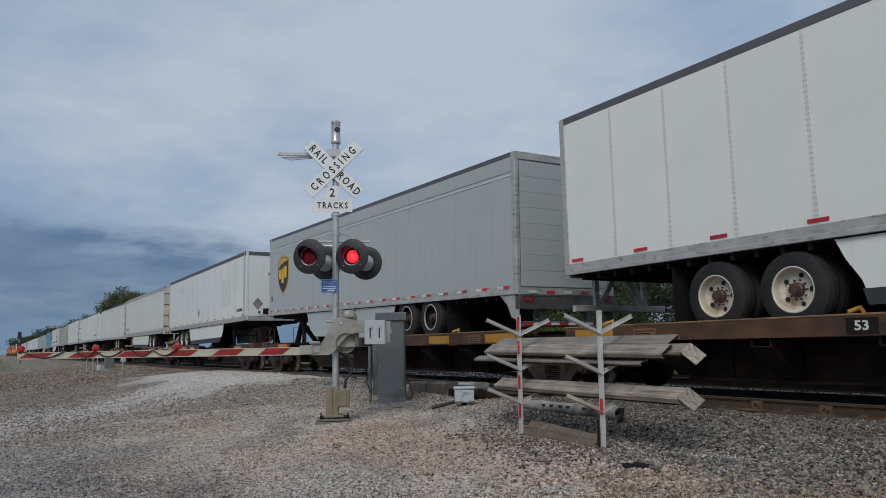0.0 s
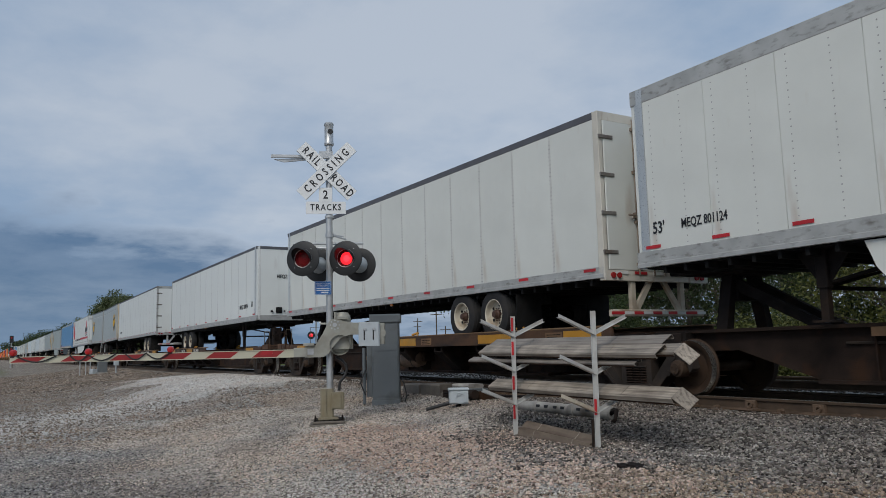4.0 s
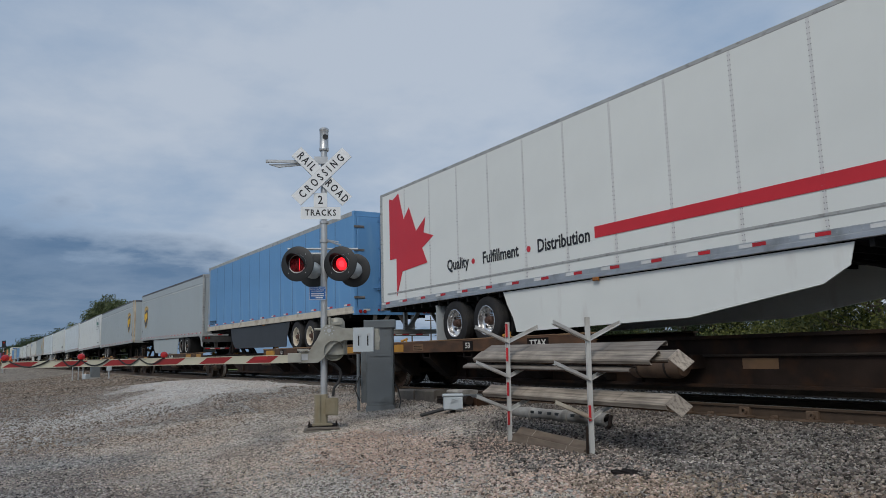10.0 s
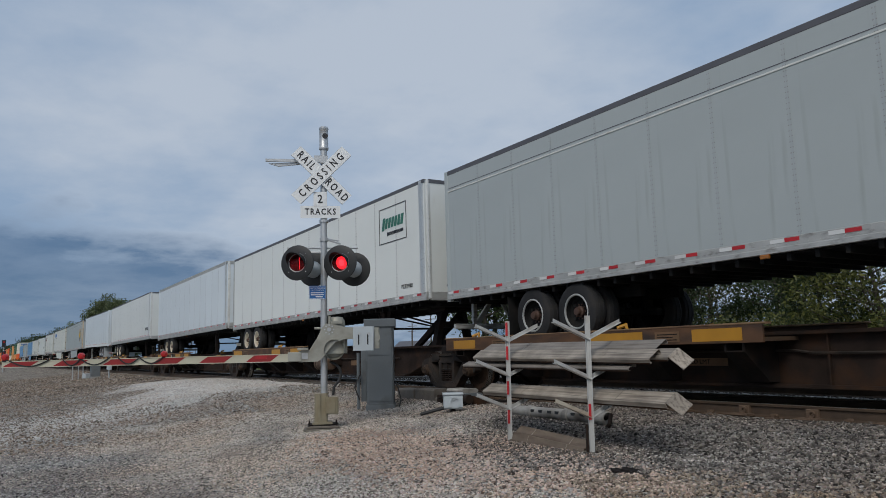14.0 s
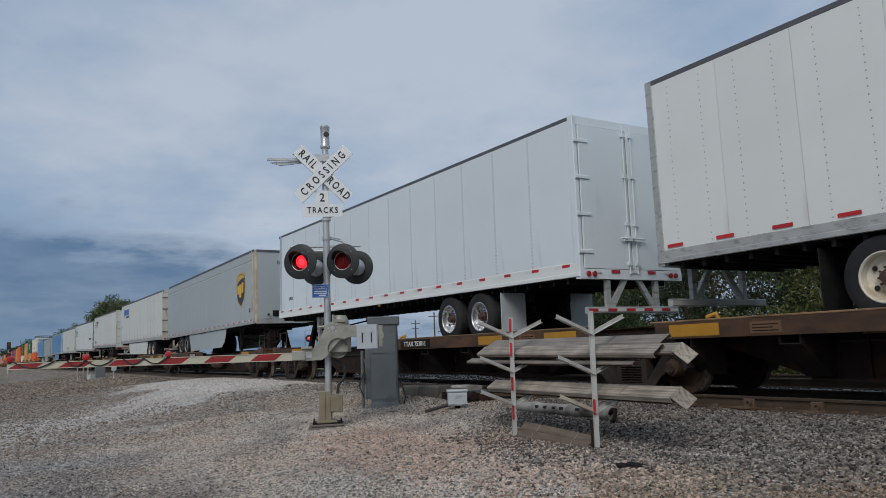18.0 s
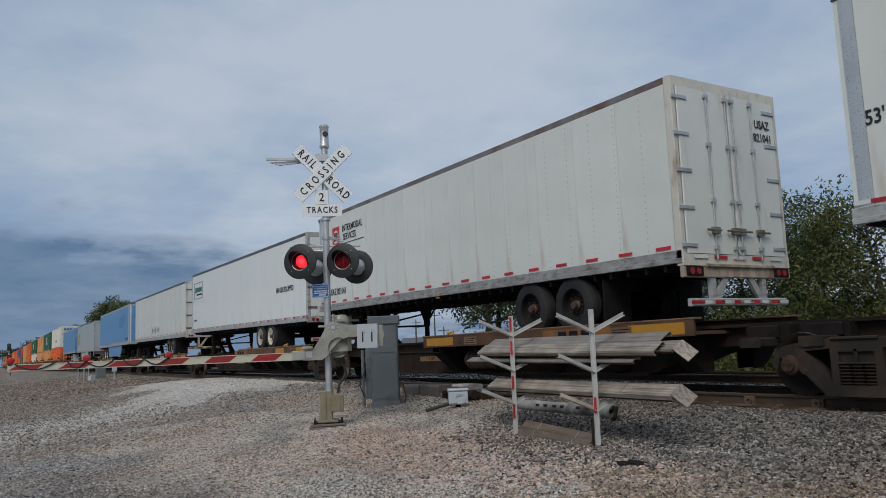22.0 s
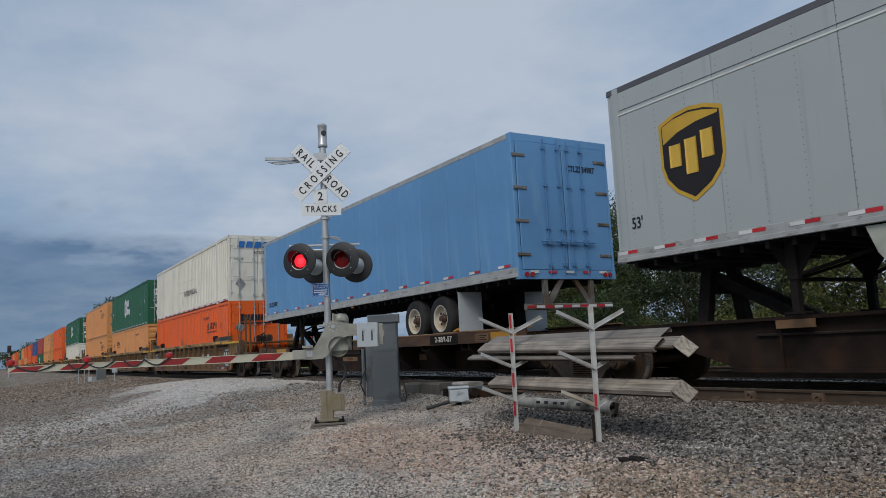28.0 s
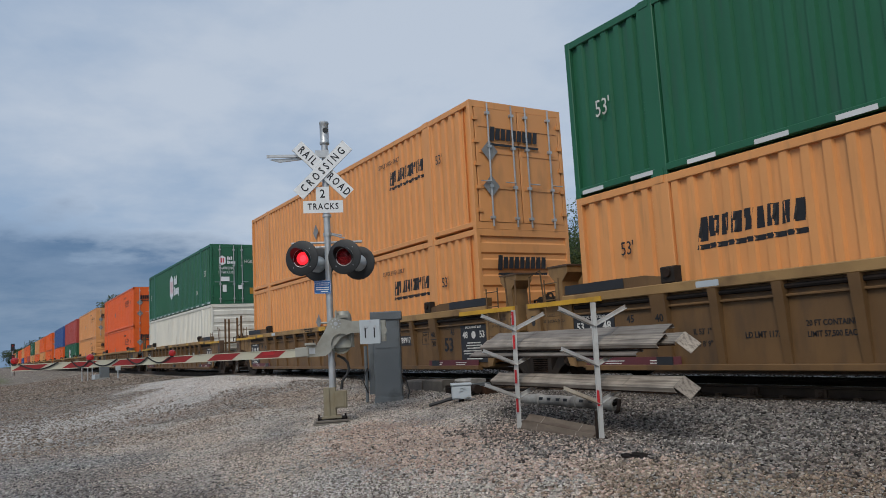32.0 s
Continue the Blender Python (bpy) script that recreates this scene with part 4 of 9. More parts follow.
    for sd in (-1, 1):
        part("mud_flap", Mesh().box(bx - 1.42, bx - 1.40, min(sd * 0.62, sd * 1.25), max(sd * 0.62, sd * 1.25), zw + 0.12, -0.1), PALEGREY if wheels == "alu" or (paint is BLUE and not skirt) else BLACK, T)
    if skirt:
        a, b = bx + 1.25, half - gear_at - (1.2 if crest else 0.75)
        for sd in (-1, 1):
            sk = part("side_skirt", Mesh().prism([(a, -0.02), (b, -0.02)] + ([(b - 0.08, -0.30), (b - 0.45, -0.50), (b - 2.6, -0.80)] if wheels == "alu" else [(b - 0.12, -0.35), (b - 0.30, -0.58), (b - 0.75, -0.80)]) + [(a + 0.40, -0.84), (a + 0.30, -0.55), (a + 0.12, -0.28)], sd * (HALF - 0.05) - 0.008, sd * (HALF - 0.05) + 0.008), skirt, T)
            if skirt_strip:
                part("skirt_strip", Mesh().prism([(a + 0.30, -0.66), (b - 0.32, -0.60), (b - 0.70, -0.84), (a + 0.36, -0.86)], sd * (HALF - 0.047) - 0.010, sd * (HALF - 0.047) + 0.010), BLACKSKIRT, sk)
    part("marker_lamp", Mesh().box(-0.07, 0.07, s * HALF - 0.03, s * HALF + 0.0, -0.06, 0.0, 0.01), AMBER, T)
    if crest:
        part("belt_moulding", Mesh().box(-half + 0.12, half - 0.25, s * HALF - 0.010, s * HALF + 0.010, H - 0.485, H - 0.46), OLDWHITE, T, "pale belt moulding")
        part("belt_seam", Mesh().box(-half + 0.12, half - 0.25, s * HALF - 0.004, s * HALF + 0.004, H - 0.405, H - 0.395), DARKBAND, T)
        shield(T, half - 1.7, 1.53, 1.2, s, s * (HALF + 0.004))
    if graphics:
        graphics(T, half, H, s, s * (HALF + 0.006))
    return T


RIVET = mat("dull_rivets", (0.30, 0.30, 0.295), 0.5, 0.3)
RIVETGREY = mat("grey_rivets", (0.24, 0.255, 0.255), 0.5, 0.2)
BLUESEAM = mat("blue_rivets", (0.075, 0.15, 0.27), 0.5)
SEAMS = {"white_trailer_paint": mat("white_seam", (0.62, 0.62, 0.605), 0.42, var=0.05), "weathered_white_paint": mat("weathered_seam", (0.56, 0.555, 0.53), 0.5, var=0.08),
         "faded_blue_paint": mat("blue_seam", (0.10, 0.21, 0.37), 0.45, var=0.08), "grey_trailer_paint": mat("grey_seam", (0.37, 0.40, 0.405), 0.42, var=0.05),
         "cool_white_paint": mat("cool_seam", (0.62, 0.66, 0.68), 0.4, var=0.05)}


def tag(text, size, x, z, material=INK, squeeze=0.8):
    """Lettering on the side, x metres back from the nose."""
    return lambda T, half, H, s, y: words(text, size, material, T, upright(half - x, y, z, s), squeeze=squeeze, bold=size * 0.018)


def nose_tag(text, size, yy, z, squeeze=0.8):
    return lambda T, half, H, s, y: words(text, size, INK, T, facing_x(half + 0.014, yy, z), squeeze=squeeze, bold=size * 0.018)


def door_tag(text, size, yy, z, squeeze=0.8):
    return lambda T, half, H, s, y: words(text, size, INK, T, facing_x(-half - 0.045, yy, z, -1), squeeze=squeeze, bold=size * 0.018)


def many(*fs):
    def run(*a):
        for q in fs:
            q(*a)
    return run


def diamonds(xs, z, size, material=INKGREY):
    def run(T, half, H, s, y):
        for x in xs:
            part("diamond_mark", Mesh().prism([(0, -size), (size * 0.8, 0), (0, size), (-size * 0.8, 0)], -0.002, 0.002, "z"), material, T, at=upright(half - x, y, z, s))
    return run


def leasing_panel(x, z, w, h, ink):
    """A framed panel: an outline, a slanted row of bars, a thin line of bars."""
    def run(T, half, H, s, y):
        m = upright(half - x, y, z, s)
        t = 0.02
        bars(T, m, [(-w / 2, -h / 2, w, t), (-w / 2, h / 2 - t, w, t), (-w / 2, -h / 2, t, h), (w / 2 - t, -h / 2, t, h)], INK, "panel_outline")
        mark_row(T, m @ Matrix.Translation((0, 0.05 * h, 0)), 7, w * 0.8, h * 0.28, ink, 0.25, 0.25)
        mark_row(T, m @ Matrix.Translation((0.1 * w, -0.25 * h, 0)), 14, w * 0.6, h * 0.09, INK, 0.3)
    return run


def rental_bars(x, z, w, h):
    def run(T, half, H, s, y):
        m = upright(half - x, y, z, s)
        mark_row(T, m, 8, w, h, INKBLUE, 0.28)
        mark_row(T, m @ Matrix.Translation((0.18 * w, -h * 0.85, 0)), 14, w * 0.62, h * 0.22, INK, 0.3)
    return run


def services_panel(T, half, H, s, y):
    m = upright(half - 1.4, y, 2.2, s)
    part("square_emblem", Mesh().box(-0.26, 0.26, -0.30, 0.30, -0.002, 0.002), INKRED, T, at=m)
    part("square_emblem_disc", Mesh().lathe([(0.0, 0.004), (0.20, 0.004), (0.20, -0.002)], axis="z", n=24), OLDWHITE, T, at=m)
    bars(T, m @ Matrix.Translation((0, 0, 0.005)), [(-0.14, -0.13, 0.08, 0.26), (-0.03, -0.13, 0.05, 0.26), (0.05, -0.13, 0.09, 0.26)], INK)
    words("INTERMODAL", 0.275, INK, T, upright(half - 2.58, y + s * 0.006, 2.38, s), squeeze=0.82, bold=0.002)
    words("SERVICES", 0.275, INK, T, upright(half - 2.38, y + s * 0.006, 2.12, s), squeeze=0.82, bold=0.002)
    bars(T, upright(half - 2.58, y, 1.93, s), [(-0.78, 0, 1.56, 0.02)], INK)


def freight_graphics(T, half, H, s, y):
    """A red stripe, leaves, black bars for the maker's name, and the slogan."""
    m = lambda x, z: upright(half - x, y, z, s)
    part("red_stripe", Mesh().box(-3.85, 3.85, -0.10, 0.10, -0.002, 0.002), INKRED, T, at=m(4.25, 0.78))
    part("grey_stripe", Mesh().box(-7.8, 7.8, -0.02, 0.02, -0.003, 0.003), DULLALU, T, at=m(8.1, 0.36))
    leaf_shape(T, m(1.85, 2.15), 0.92)
    bars(T, m(1.85, 1.60), [(-1.05, -0.28, 0.26, 0.62), (-0.72, -0.22, 0.2, 0.42), (-0.46, -0.20, 0.18, 0.40), (-0.23, -0.18, 0.18, 0.40), (0.0, -0.16, 0.18, 0.40), (0.23, -0.14, 0.1, 0.40), (0.38, -0.13, 0.2, 0.40), (0.63, -0.11, 0.18, 0.40), (0.86, -0.09, 0.16, 0.40)], INK, lean=0.15)
    mark_row(T, m(1.7, 1.27) @ pose(0, 0, 0, 0, 0, 2), 9, 1.75, 0.11, INKRED, 0.5)
    mark_row(T, m(1.75, 1.05) @ pose(0, 0, 0, 0, 0, 2), 16, 1.55, 0.09, INK, 0.3)
    words("52413", 0.24, INK, T, m(0.62, 0.50), squeeze=0.85)
    words("Quality", 0.35, INK, T, m(12.5, 0.75), squeeze=0.86, bold=0.007)
    words("Fulfillment", 0.35, INK, T, m(10.9, 0.75), squeeze=0.86, bold=0.007)
    words("Distribution", 0.35, INK, T, m(8.95, 0.75), squeeze=0.86, bold=0.007)
    dot = Mesh().lathe([(0.0, 0.003), (0.06, 0.003), (0.06, -0.002)], axis="z", n=16)
    for x in (11.88, 9.95):
        part("red_dot", dot, INKRED, T, at=m(x, 0.74))
    # half a leaf at the rear
    part("leaf_graphic", Mesh().prism([(-0.05, -0.95), (0.15, -0.42), (0.95, -0.35), (0.80, -0.02), (1.15, 0.18), (0.85, 0.30), (0.92, 0.62), (0.62, 0.38), (0.40, 0.95), (0.22, 0.72), (0.05, 1.35), (-0.15, 1.25), (-0.28, 1.3), (-0.28, -0.1), (-0.05, -0.1)], -0.002, 0.002, "z"), INKRED, T, "red leaf graphic", at=m(15.3, 1.35) @ Matrix.Diagonal((1.55, 1.15, 1, 1)))
    for zz in (0.34, 0.42, H - 0.42, H - 0.34, H - 0.26):
        band = [(half - 0.55, s * (HALF + 0.006)), (half - 0.16, s * (HALF + 0.02))] + [(half - 0.16 + 0.18 * math.sin(a), s * (HALF - 0.16 + 0.18 * math.cos(a))) for a in (0.4, 0.8, 1.2, 1.57)] + [(half + 0.02, s * (HALF - 0.42)), (half + 0.0, s * (HALF - 0.42)), (half - 0.1, s * (HALF - 0.2)), (half - 0.55, s * (HALF - 0.02))]
        part("corner_band", Mesh().prism(band, zz - 0.03, zz + 0.03, "z"), ALU, T, "bright metal corner band")
    leaf_shape(T, facing_x(half + 0.014, 0.0, 2.1), 0.34)
    bars(T, facing_x(half + 0.014, 0.0, 1.88), [(-0.33 + i * 0.075, -0.09, 0.055, 0.17) for i in range(9)], INK)
    words("52413", 0.20, INK, T, facing_x(half + 0.014, 0.05, 1.5), squeeze=0.85)


def ghost_letters(T, half, H, s, y):
    m = upright(half - 12.9, y, H * 0.66, s)
    bars(T, m, [(-0.75, 0.0, 0.16, 0.42), (-0.45, 0.02, 0.16, 0.42), (-0.15, 0.04, 0.16, 0.42), (0.18, 0.07, 0.20, 0.42), (0.5, 0.09, 0.16, 0.42)], GHOST, lean=0.35)
    for x, z, w, h in ((3.1, 1.35, 1.7, 1.3), (1.6, 1.95, 0.8, 1.3)):
        part("removed_emblem", Mesh().prism([(-w / 2, -h / 2), (w / 2, -h / 2 + 0.1), (w / 2 - 0.1, h / 2), (-w / 2 + 0.15, h / 2)], -0.002, 0.002, "z"), GHOST, T, at=upright(half - x, y, z, s))


def blue_ghost(T, half, H, s, y):
    part("removed_emblem", Mesh().prism([(-1.3, -0.4), (0.6, -0.4), (0.9, 0.2), (1.3, 0.35), (0.9, 0.75), (0.5, 0.45), (-1.3, 0.35)], -0.002, 0.002, "z"), BLUEGHOST, T, at=upright(half - 3.4, y, 1.75, s))
    words("CTLZ534933", 0.20, INK, T, upright(half - 1.0, y, 0.42, s), squeeze=0.9)
    words("CTLZ534933", 0.17, INK, T, facing_x(half + 0.014, 0.95, 1.7) @ pose(0, 0, 0, 0, 0, -90), squeeze=0.8)


def placards(T, half, H, s, y):
    """Leasing name bars and two grey diamonds on the door that leads."""
    for yy, z in ((-0.78, 0.95), (-0.52, 0.85)):
        part("diamond_mark", Mesh().prism([(0, -0.24), (0.22, 0), (0, 0.24), (-0.22, 0)], -0.002, 0.002, "z"), INKGREY, T, at=facing_x(-half - 0.045, yy * s, z, -1))
    mark_row(T, facing_x(-half - 0.045, -0.55 * s, 1.22, -1), 7, 0.55, 0.12, INKGREEN, 0.25, 0.2)


TRAILERS = [
    trailer("white box trailer with cream wheels and dark top band", 5.53, 16.15, 1, WHITE, z_tail=2.08, z_nose=2.12, bogie_at=3.9, top_h=0.12, skirt=WHITE, skirt_strip=True, tape=("red", "high"), tape_n=11),
    trailer("grey box trailer with gold crest and roll-up rear door", -12.15, 16.1, -1, GREY, z_tail=1.85, z_nose=2.12, bogie_at=4.2, rear="roll", skirt=GREY, wheels="dark", tape=("red", "white"), tape_n=20, crest=True, seams=False, corner=GREY, panels=7,
            graphics=tag("53", 0.26, 0.45, 0.62)),
    trailer("white box trailer with a dark grey top band and silver corners", -31.45, 16.2, 1, WHITE, z_tail=2.03, z_nose=2.07, bogie_at=4.2, top_h=0.15, skirt=WHITE, skirt_strip=True, tape=("red", "high"), tape_n=11,
            graphics=many(ghost_letters, tag("BOWZ228839", 0.17, 0.85, 0.48), nose_tag("BOWZ228839", 0.17, 0.1, 2.0), diamonds((8.45,), 0.72, 0.26), lambda T, half, H, s, y: part("diamond_mark", Mesh().prism([(0, -0.26), (0.23, 0), (0, 0.26), (-0.23, 0)], -0.002, 0.002, "z"), INKGREY, T, at=facing_x(half + 0.014, -0.75, 0.72)))),
    trailer("weathered white box trailer with rust-streaked swing doors", -49.5, 16.1, -1, OLDWHITE, z_tail=1.98, z_nose=2.02, bogie_at=4.0, top=DULLALU, top_h=0.24, rail=DULLALU, rail_h=0.26, skirt=OLDWHITE, skirt_strip=True, tape=("red", "high"), tape_n=13, seams=False, door_paint=RUSTDOOR,
            graphics=many(door_tag("MEQZ 801124", 0.17, -0.6, 0.78), tag("MEQZ 801124", 0.20, 1.35, 0.60, squeeze=0.7), tag("53'", 0.26, 0.48, 0.60))),
    trailer("plain white box trailer with swing doors", -66.4, 15.95, -1, OLDWHITE, z_tail=1.95, z_nose=2.05, bogie_at=4.0, top_h=0.12, tape_n=9),
    trailer("white ribbed box trailer with silver nose corners and lettering", -85.9, 16.1, 1, WHITE, z_tail=2.06, z_nose=2.08, bogie_at=4.05, top_h=0.10, panels=14, tape=("red", "high"), tape_n=9,
            graphics=many(tag("MEQZ 268394", 0.24, 1.75, 0.62), tag("53", 0.30, 0.62, 0.66), nose_tag("MEQZ 268394", 0.20, 0.0, 1.75))),
    trailer("white ribbed box trailer with swing doors", -106.5, 16.05, -1, WHITE, z_tail=2.10, z_nose=2.03, height=3.03, bogie_at=3.45, top_h=0.08, panels=14, tape=("red", "white"), tape_n=16, wheels="cream",
            graphics=many(tag("BOWZ100421", 0.17, 1.55, 0.58), door_tag("BOWZ100421", 0.15, -0.65, 0.65))),
    trailer("short grey box trailer with a crest and a tan nose", -123.5, 8.45, 1, GREY, z_tail=2.03, z_nose=2.16, corner=TAN, tape=("red", "white"), tape_n=10, crest=True, seams=False, panels=4, wheels="dark", bogie_at=1.15, gear_at=2.2),
    trailer("short grey box trailer with a crest, doors leading", -132.6, 8.4, -1, GREY, z_tail=2.06, z_nose=2.12, rear="roll", corner=TAN, tape=("red", "white"), tape_n=10, crest=True, seams=False, panels=4, wheels="dark", bogie_at=1.15, gear_at=2.2),
    trailer("clean white box trailer with red leaf graphics and a red stripe", -144.3, 16.25, 1, WHITE, z_tail=2.03, z_nose=2.11, height=3.04, bogie_at=4.1, top_h=0.06, top=DULLALU, skirt=WHITE, wheels="alu", tape=("red", "white"), tape_n=18, rail=ALU, rail_h=0.17, graphics=freight_graphics),
    trailer("faded blue ribbed box trailer with cream rail, black skirt", -162.28, 16.12, -1, BLUE, z_tail=2.02, z_nose=2.09, bogie_at=4.07, top=DULLALU, top_h=0.12, rail=CREAM, corner=DULLALU, skirt=BLACKSKIRT, skirt_strip=True, tape=("red", "white", "high"), tape_n=13,
            graphics=tag("CTLZ531190", 0.24, 0.95, 0.36)),
    trailer("grey box trailer with a crest and a roll-up rear door", -179.4, 16.15, -1, GREY, z_tail=1.92, z_nose=2.1, bogie_at=3.9, rear="roll", skirt=GREY, corner=GREY, wheels="dark", tape=("red", "white"), tape_n=20, crest=True, seams=False, panels=7,
            graphics=tag("53'", 0.24, 0.5, 0.55)),
    trailer("grey box trailer with a crest, nose leading", -198.65, 16.2, 1, GREY, z_tail=2.0, z_nose=2.06, bogie_at=3.6, wheels="dark", corner=TAN, tape=("red", "white"), tape_n=20, crest=True, seams=True, panels=13, graphics=many(tag("53'", 0.26, 0.55, 0.58), nose_tag("808606", 0.22, -0.1, 2.62))),
    trailer("white box trailer with a framed leasing panel near its nose", -215.8, 16.05, 1, WHITE, z_tail=1.95, z_nose=2.07, bogie_at=2.4, top_h=0.08, tape=("red", "white"), tape_n=18, graphics=many(leasing_panel(1.67, 2.12, 1.5, 0.95, INKGREEN), tag("PTLZ191021", 0.14, 0.95, 0.42))),
    trailer("bluish white box trailer with dark wheels", -232.9, 14.55, 1, COOLWHITE, z_tail=1.95, z_nose=2.06, bogie_at=2.95, top_h=0.14, top=DULLALU, rail=DULLALU, rail_h=0.26, tape=("red", "white"), tape_n=14),
    trailer("white box trailer with black lettering near its nose", -250.3, 16.15, 1, WHITE, z_tail=2.03, z_nose=2.1, bogie_at=4.0, top_h=0.07, rail=DULLALU, tape=("red", "high"), tape_n=18, seams=False, graphics=many(tag("MLNZ 902130", 0.25, 0.92, 0.66, squeeze=0.68), nose_tag("MLNZ", 0.2, 0.0, 1.93), nose_tag("902130", 0.2, 0.0, 1.70))),
    trailer("new white box trailer with polished wheels and swing doors", -268.3, 16.0, -1, COOLWHITE, z_tail=2.03, z_nose=2.14, bogie_at=3.9, top_h=0.06, rail_h=0.26, rail=WHITE, wheels="alu", tape=("red", "white"), tape_n=18, graphics=tag("199130", 0.15, 1.2, 0.62)),
    trailer("grey box trailer with a crest and white skirts, nose leading", -287.35, 16.25, 1, GREY, z_tail=2.0, z_nose=2.1, bogie_at=3.9, wheels="dark", corner=TAN, skirt=GREY, tape=("red", "white"), tape_n=20, crest=True, seams=False, panels=7, graphics=many(tag("53", 0.24, 0.5, 0.55), nose_tag("187511", 0.2, -0.1, 2.45))),
    trailer("white ribbed box trailer with blue bars and rust-stained doors", -305.3, 15.9, -1, OLDWHITE, z_tail=2.02, z_nose=2.11, bogie_at=3.52, top_h=0.09, skirt=OLDWHITE, door_paint=RUSTDOOR, tape=("red", "white", "high"), tape_n=14, wheels="cream", graphics=many(rental_bars(2.5, 2.32, 2.3, 0.42), tag("53'", 0.26, 0.4, 1.25))),
    trailer("old white box trailer with a red square emblem, doors leading", -323.85, 14.5, -1, OLDWHITE, z_tail=1.97, z_nose=2.12, bogie_at=3.2, top_h=0.10, top=WORNRAIL, rail=WORNALU, tape=("red", "high"), tape_n=18, wheels="black", seams=False, worn=True, graphics=many(services_panel, tag("USAZ 821041", 0.27, 1.45, 0.54), door_tag("USAZ", 0.20, -0.86, 2.38), door_tag("821041", 0.20, -0.86, 2.15))),
    trailer("white box trailer with black lettering and swing doors", -339.4, 16.3, -1, WHITE, z_tail=1.9, z_nose=2.13, bogie_at=4.5, top_h=0.10, tape=("red", "white"), tape_n=18, wheels="cream", seams=False, graphics=many(leasing_panel(1.45, 2.08, 1.7, 0.8, INKGREEN), tag("AIR RIDE EQUIPPED", 0.26, 14.1, 1.2), tag("PCAZ097706", 0.14, 0.9, 0.6))),
    trailer("white box trailer with grey diamond marks along its side", -357.0, 15.85, -1, OLDWHITE, z_tail=2.0, z_nose=2.12, bogie_at=4.0, top_h=0.10, tape=("red", "high"), tape_n=18, wheels="dark", seams=True, graphics=many(diamonds((6.6, 7.1, 7.6, 8.1, 8.6), 0.62, 0.22), placards)),
    trailer("faded blue box trailer with a bright nose corner", -375.5, 16.2, 1, BLUE, z_tail=2.12, z_nose=2.09, bogie_at=4.0, top=DULLALU, top_h=0.12, rail=DULLALU, seams=False, skirt=BLUE, tape=("red", "white", "high"), tape_n=15, graphics=blue_ghost, corner=SILVER),
    trailer("grey box trailer with a crest, beige skirts and a roll-up door", -396.5, 15.55, -1, GREY, z_tail=1.97, z_nose=2.05, bogie_at=3.9, rear="roll", skirt=SKIRTBEIGE, corner=GREY, wheels="dark", top_h=0.10, tape=("red", "white"), tape_n=20, crest=True, seams=False, panels=8, graphics=tag("53'", 0.26, 0.5, 0.60)),
    trailer("faded blue box trailer with blue swing doors", -414.8, 15.9, -1, BLUE, z_tail=2.12, z_nose=2.1, bogie_at=3.75, top=DULLALU, top_h=0.10, rail=DULLALU, corner=DULLALU, tape=("red", "white", "high"), tape_n=15, seams=False, graphics=many(tag("CTLZ534987", 0.22, 1.0, 0.55), door_tag("CTLZ534987", 0.18, -0.5, 2.3))),
]

# ---- the train: spine cars and their bogies ----
def side_frame_mesh():
    # one cast frame: an arched top member, two slanting legs, columns and a spring seat, open between them
    m = Mesh()
    t = 0.085
    m.prism([(-1.17, 0.42), (-1.13, 0.58), (-1.00, 0.67), (-0.66, 0.735), (-0.30, 0.76), (0.30, 0.76), (0.66, 0.735), (1.00, 0.67), (1.13, 0.58), (1.17, 0.42), (1.10, 0.36), (1.05, 0.53), (0.80, 0.545), (0.68, 0.60),
             (0.30, 0.635), (-0.30, 0.635), (-0.68, 0.60), (-0.80, 0.545), (-1.05, 0.53), (-1.10, 0.36)], -t, t)
    for s in (-1, 1):
        # leg from the wheel's jaw down to the spring seat, with a proud rim
        m.prism([(s * 0.86, 0.60), (s * 0.70, 0.62), (s * 0.54, 0.44), (s * 0.34, 0.20), (s * 0.30, 0.03), (s * 0.42, 0.04), (s * 0.74, 0.36), (s * 0.80, 0.53)], -t - 0.012, t + 0.012)
        m.prism([(s * 0.74, 0.36), (s * 0.70, 0.39), (s * 0.38, 0.07), (s * 0.42, 0.04)], -t - 0.035, t)
        m.prism([(s * 0.22, 0.08), (s * 0.34, 0.08), (s * 0.33, 0.65), (s * 0.23, 0.65)], -t - 0.006, t + 0.006)
        m.prism([(s * 0.78, 0.52), (s * 0.74, 0.40), (s * 0.68, 0.30), (s * 0.72, 0.30), (s * 0.80, 0.40)], -t - 0.03, t)
    m.prism([(-0.44, 0.03), (0.44, 0.03), (0.40, 0.13), (0.28, 0.17), (-0.28, 0.17), (-0.40, 0.13)], -t - 0.045, t + 0.016)
    m.box(-0.30, 0.30, -t - 0.03, t, 0.735, 0.775, 0.01).box(-0.23, 0.23, -t + 0.03, t, 0.43, 0.64).box(-0.23, 0.23, -t - 0.025, t, 0.425, 0.455, 0.01).box(-0.02, 0.02, -t - 0.01, t, 0.455, 0.62).box(-0.23, 0.23, -t - 0.01, t, 0.585, 0.635)
    return m.data("side_frame", BOGIEM)


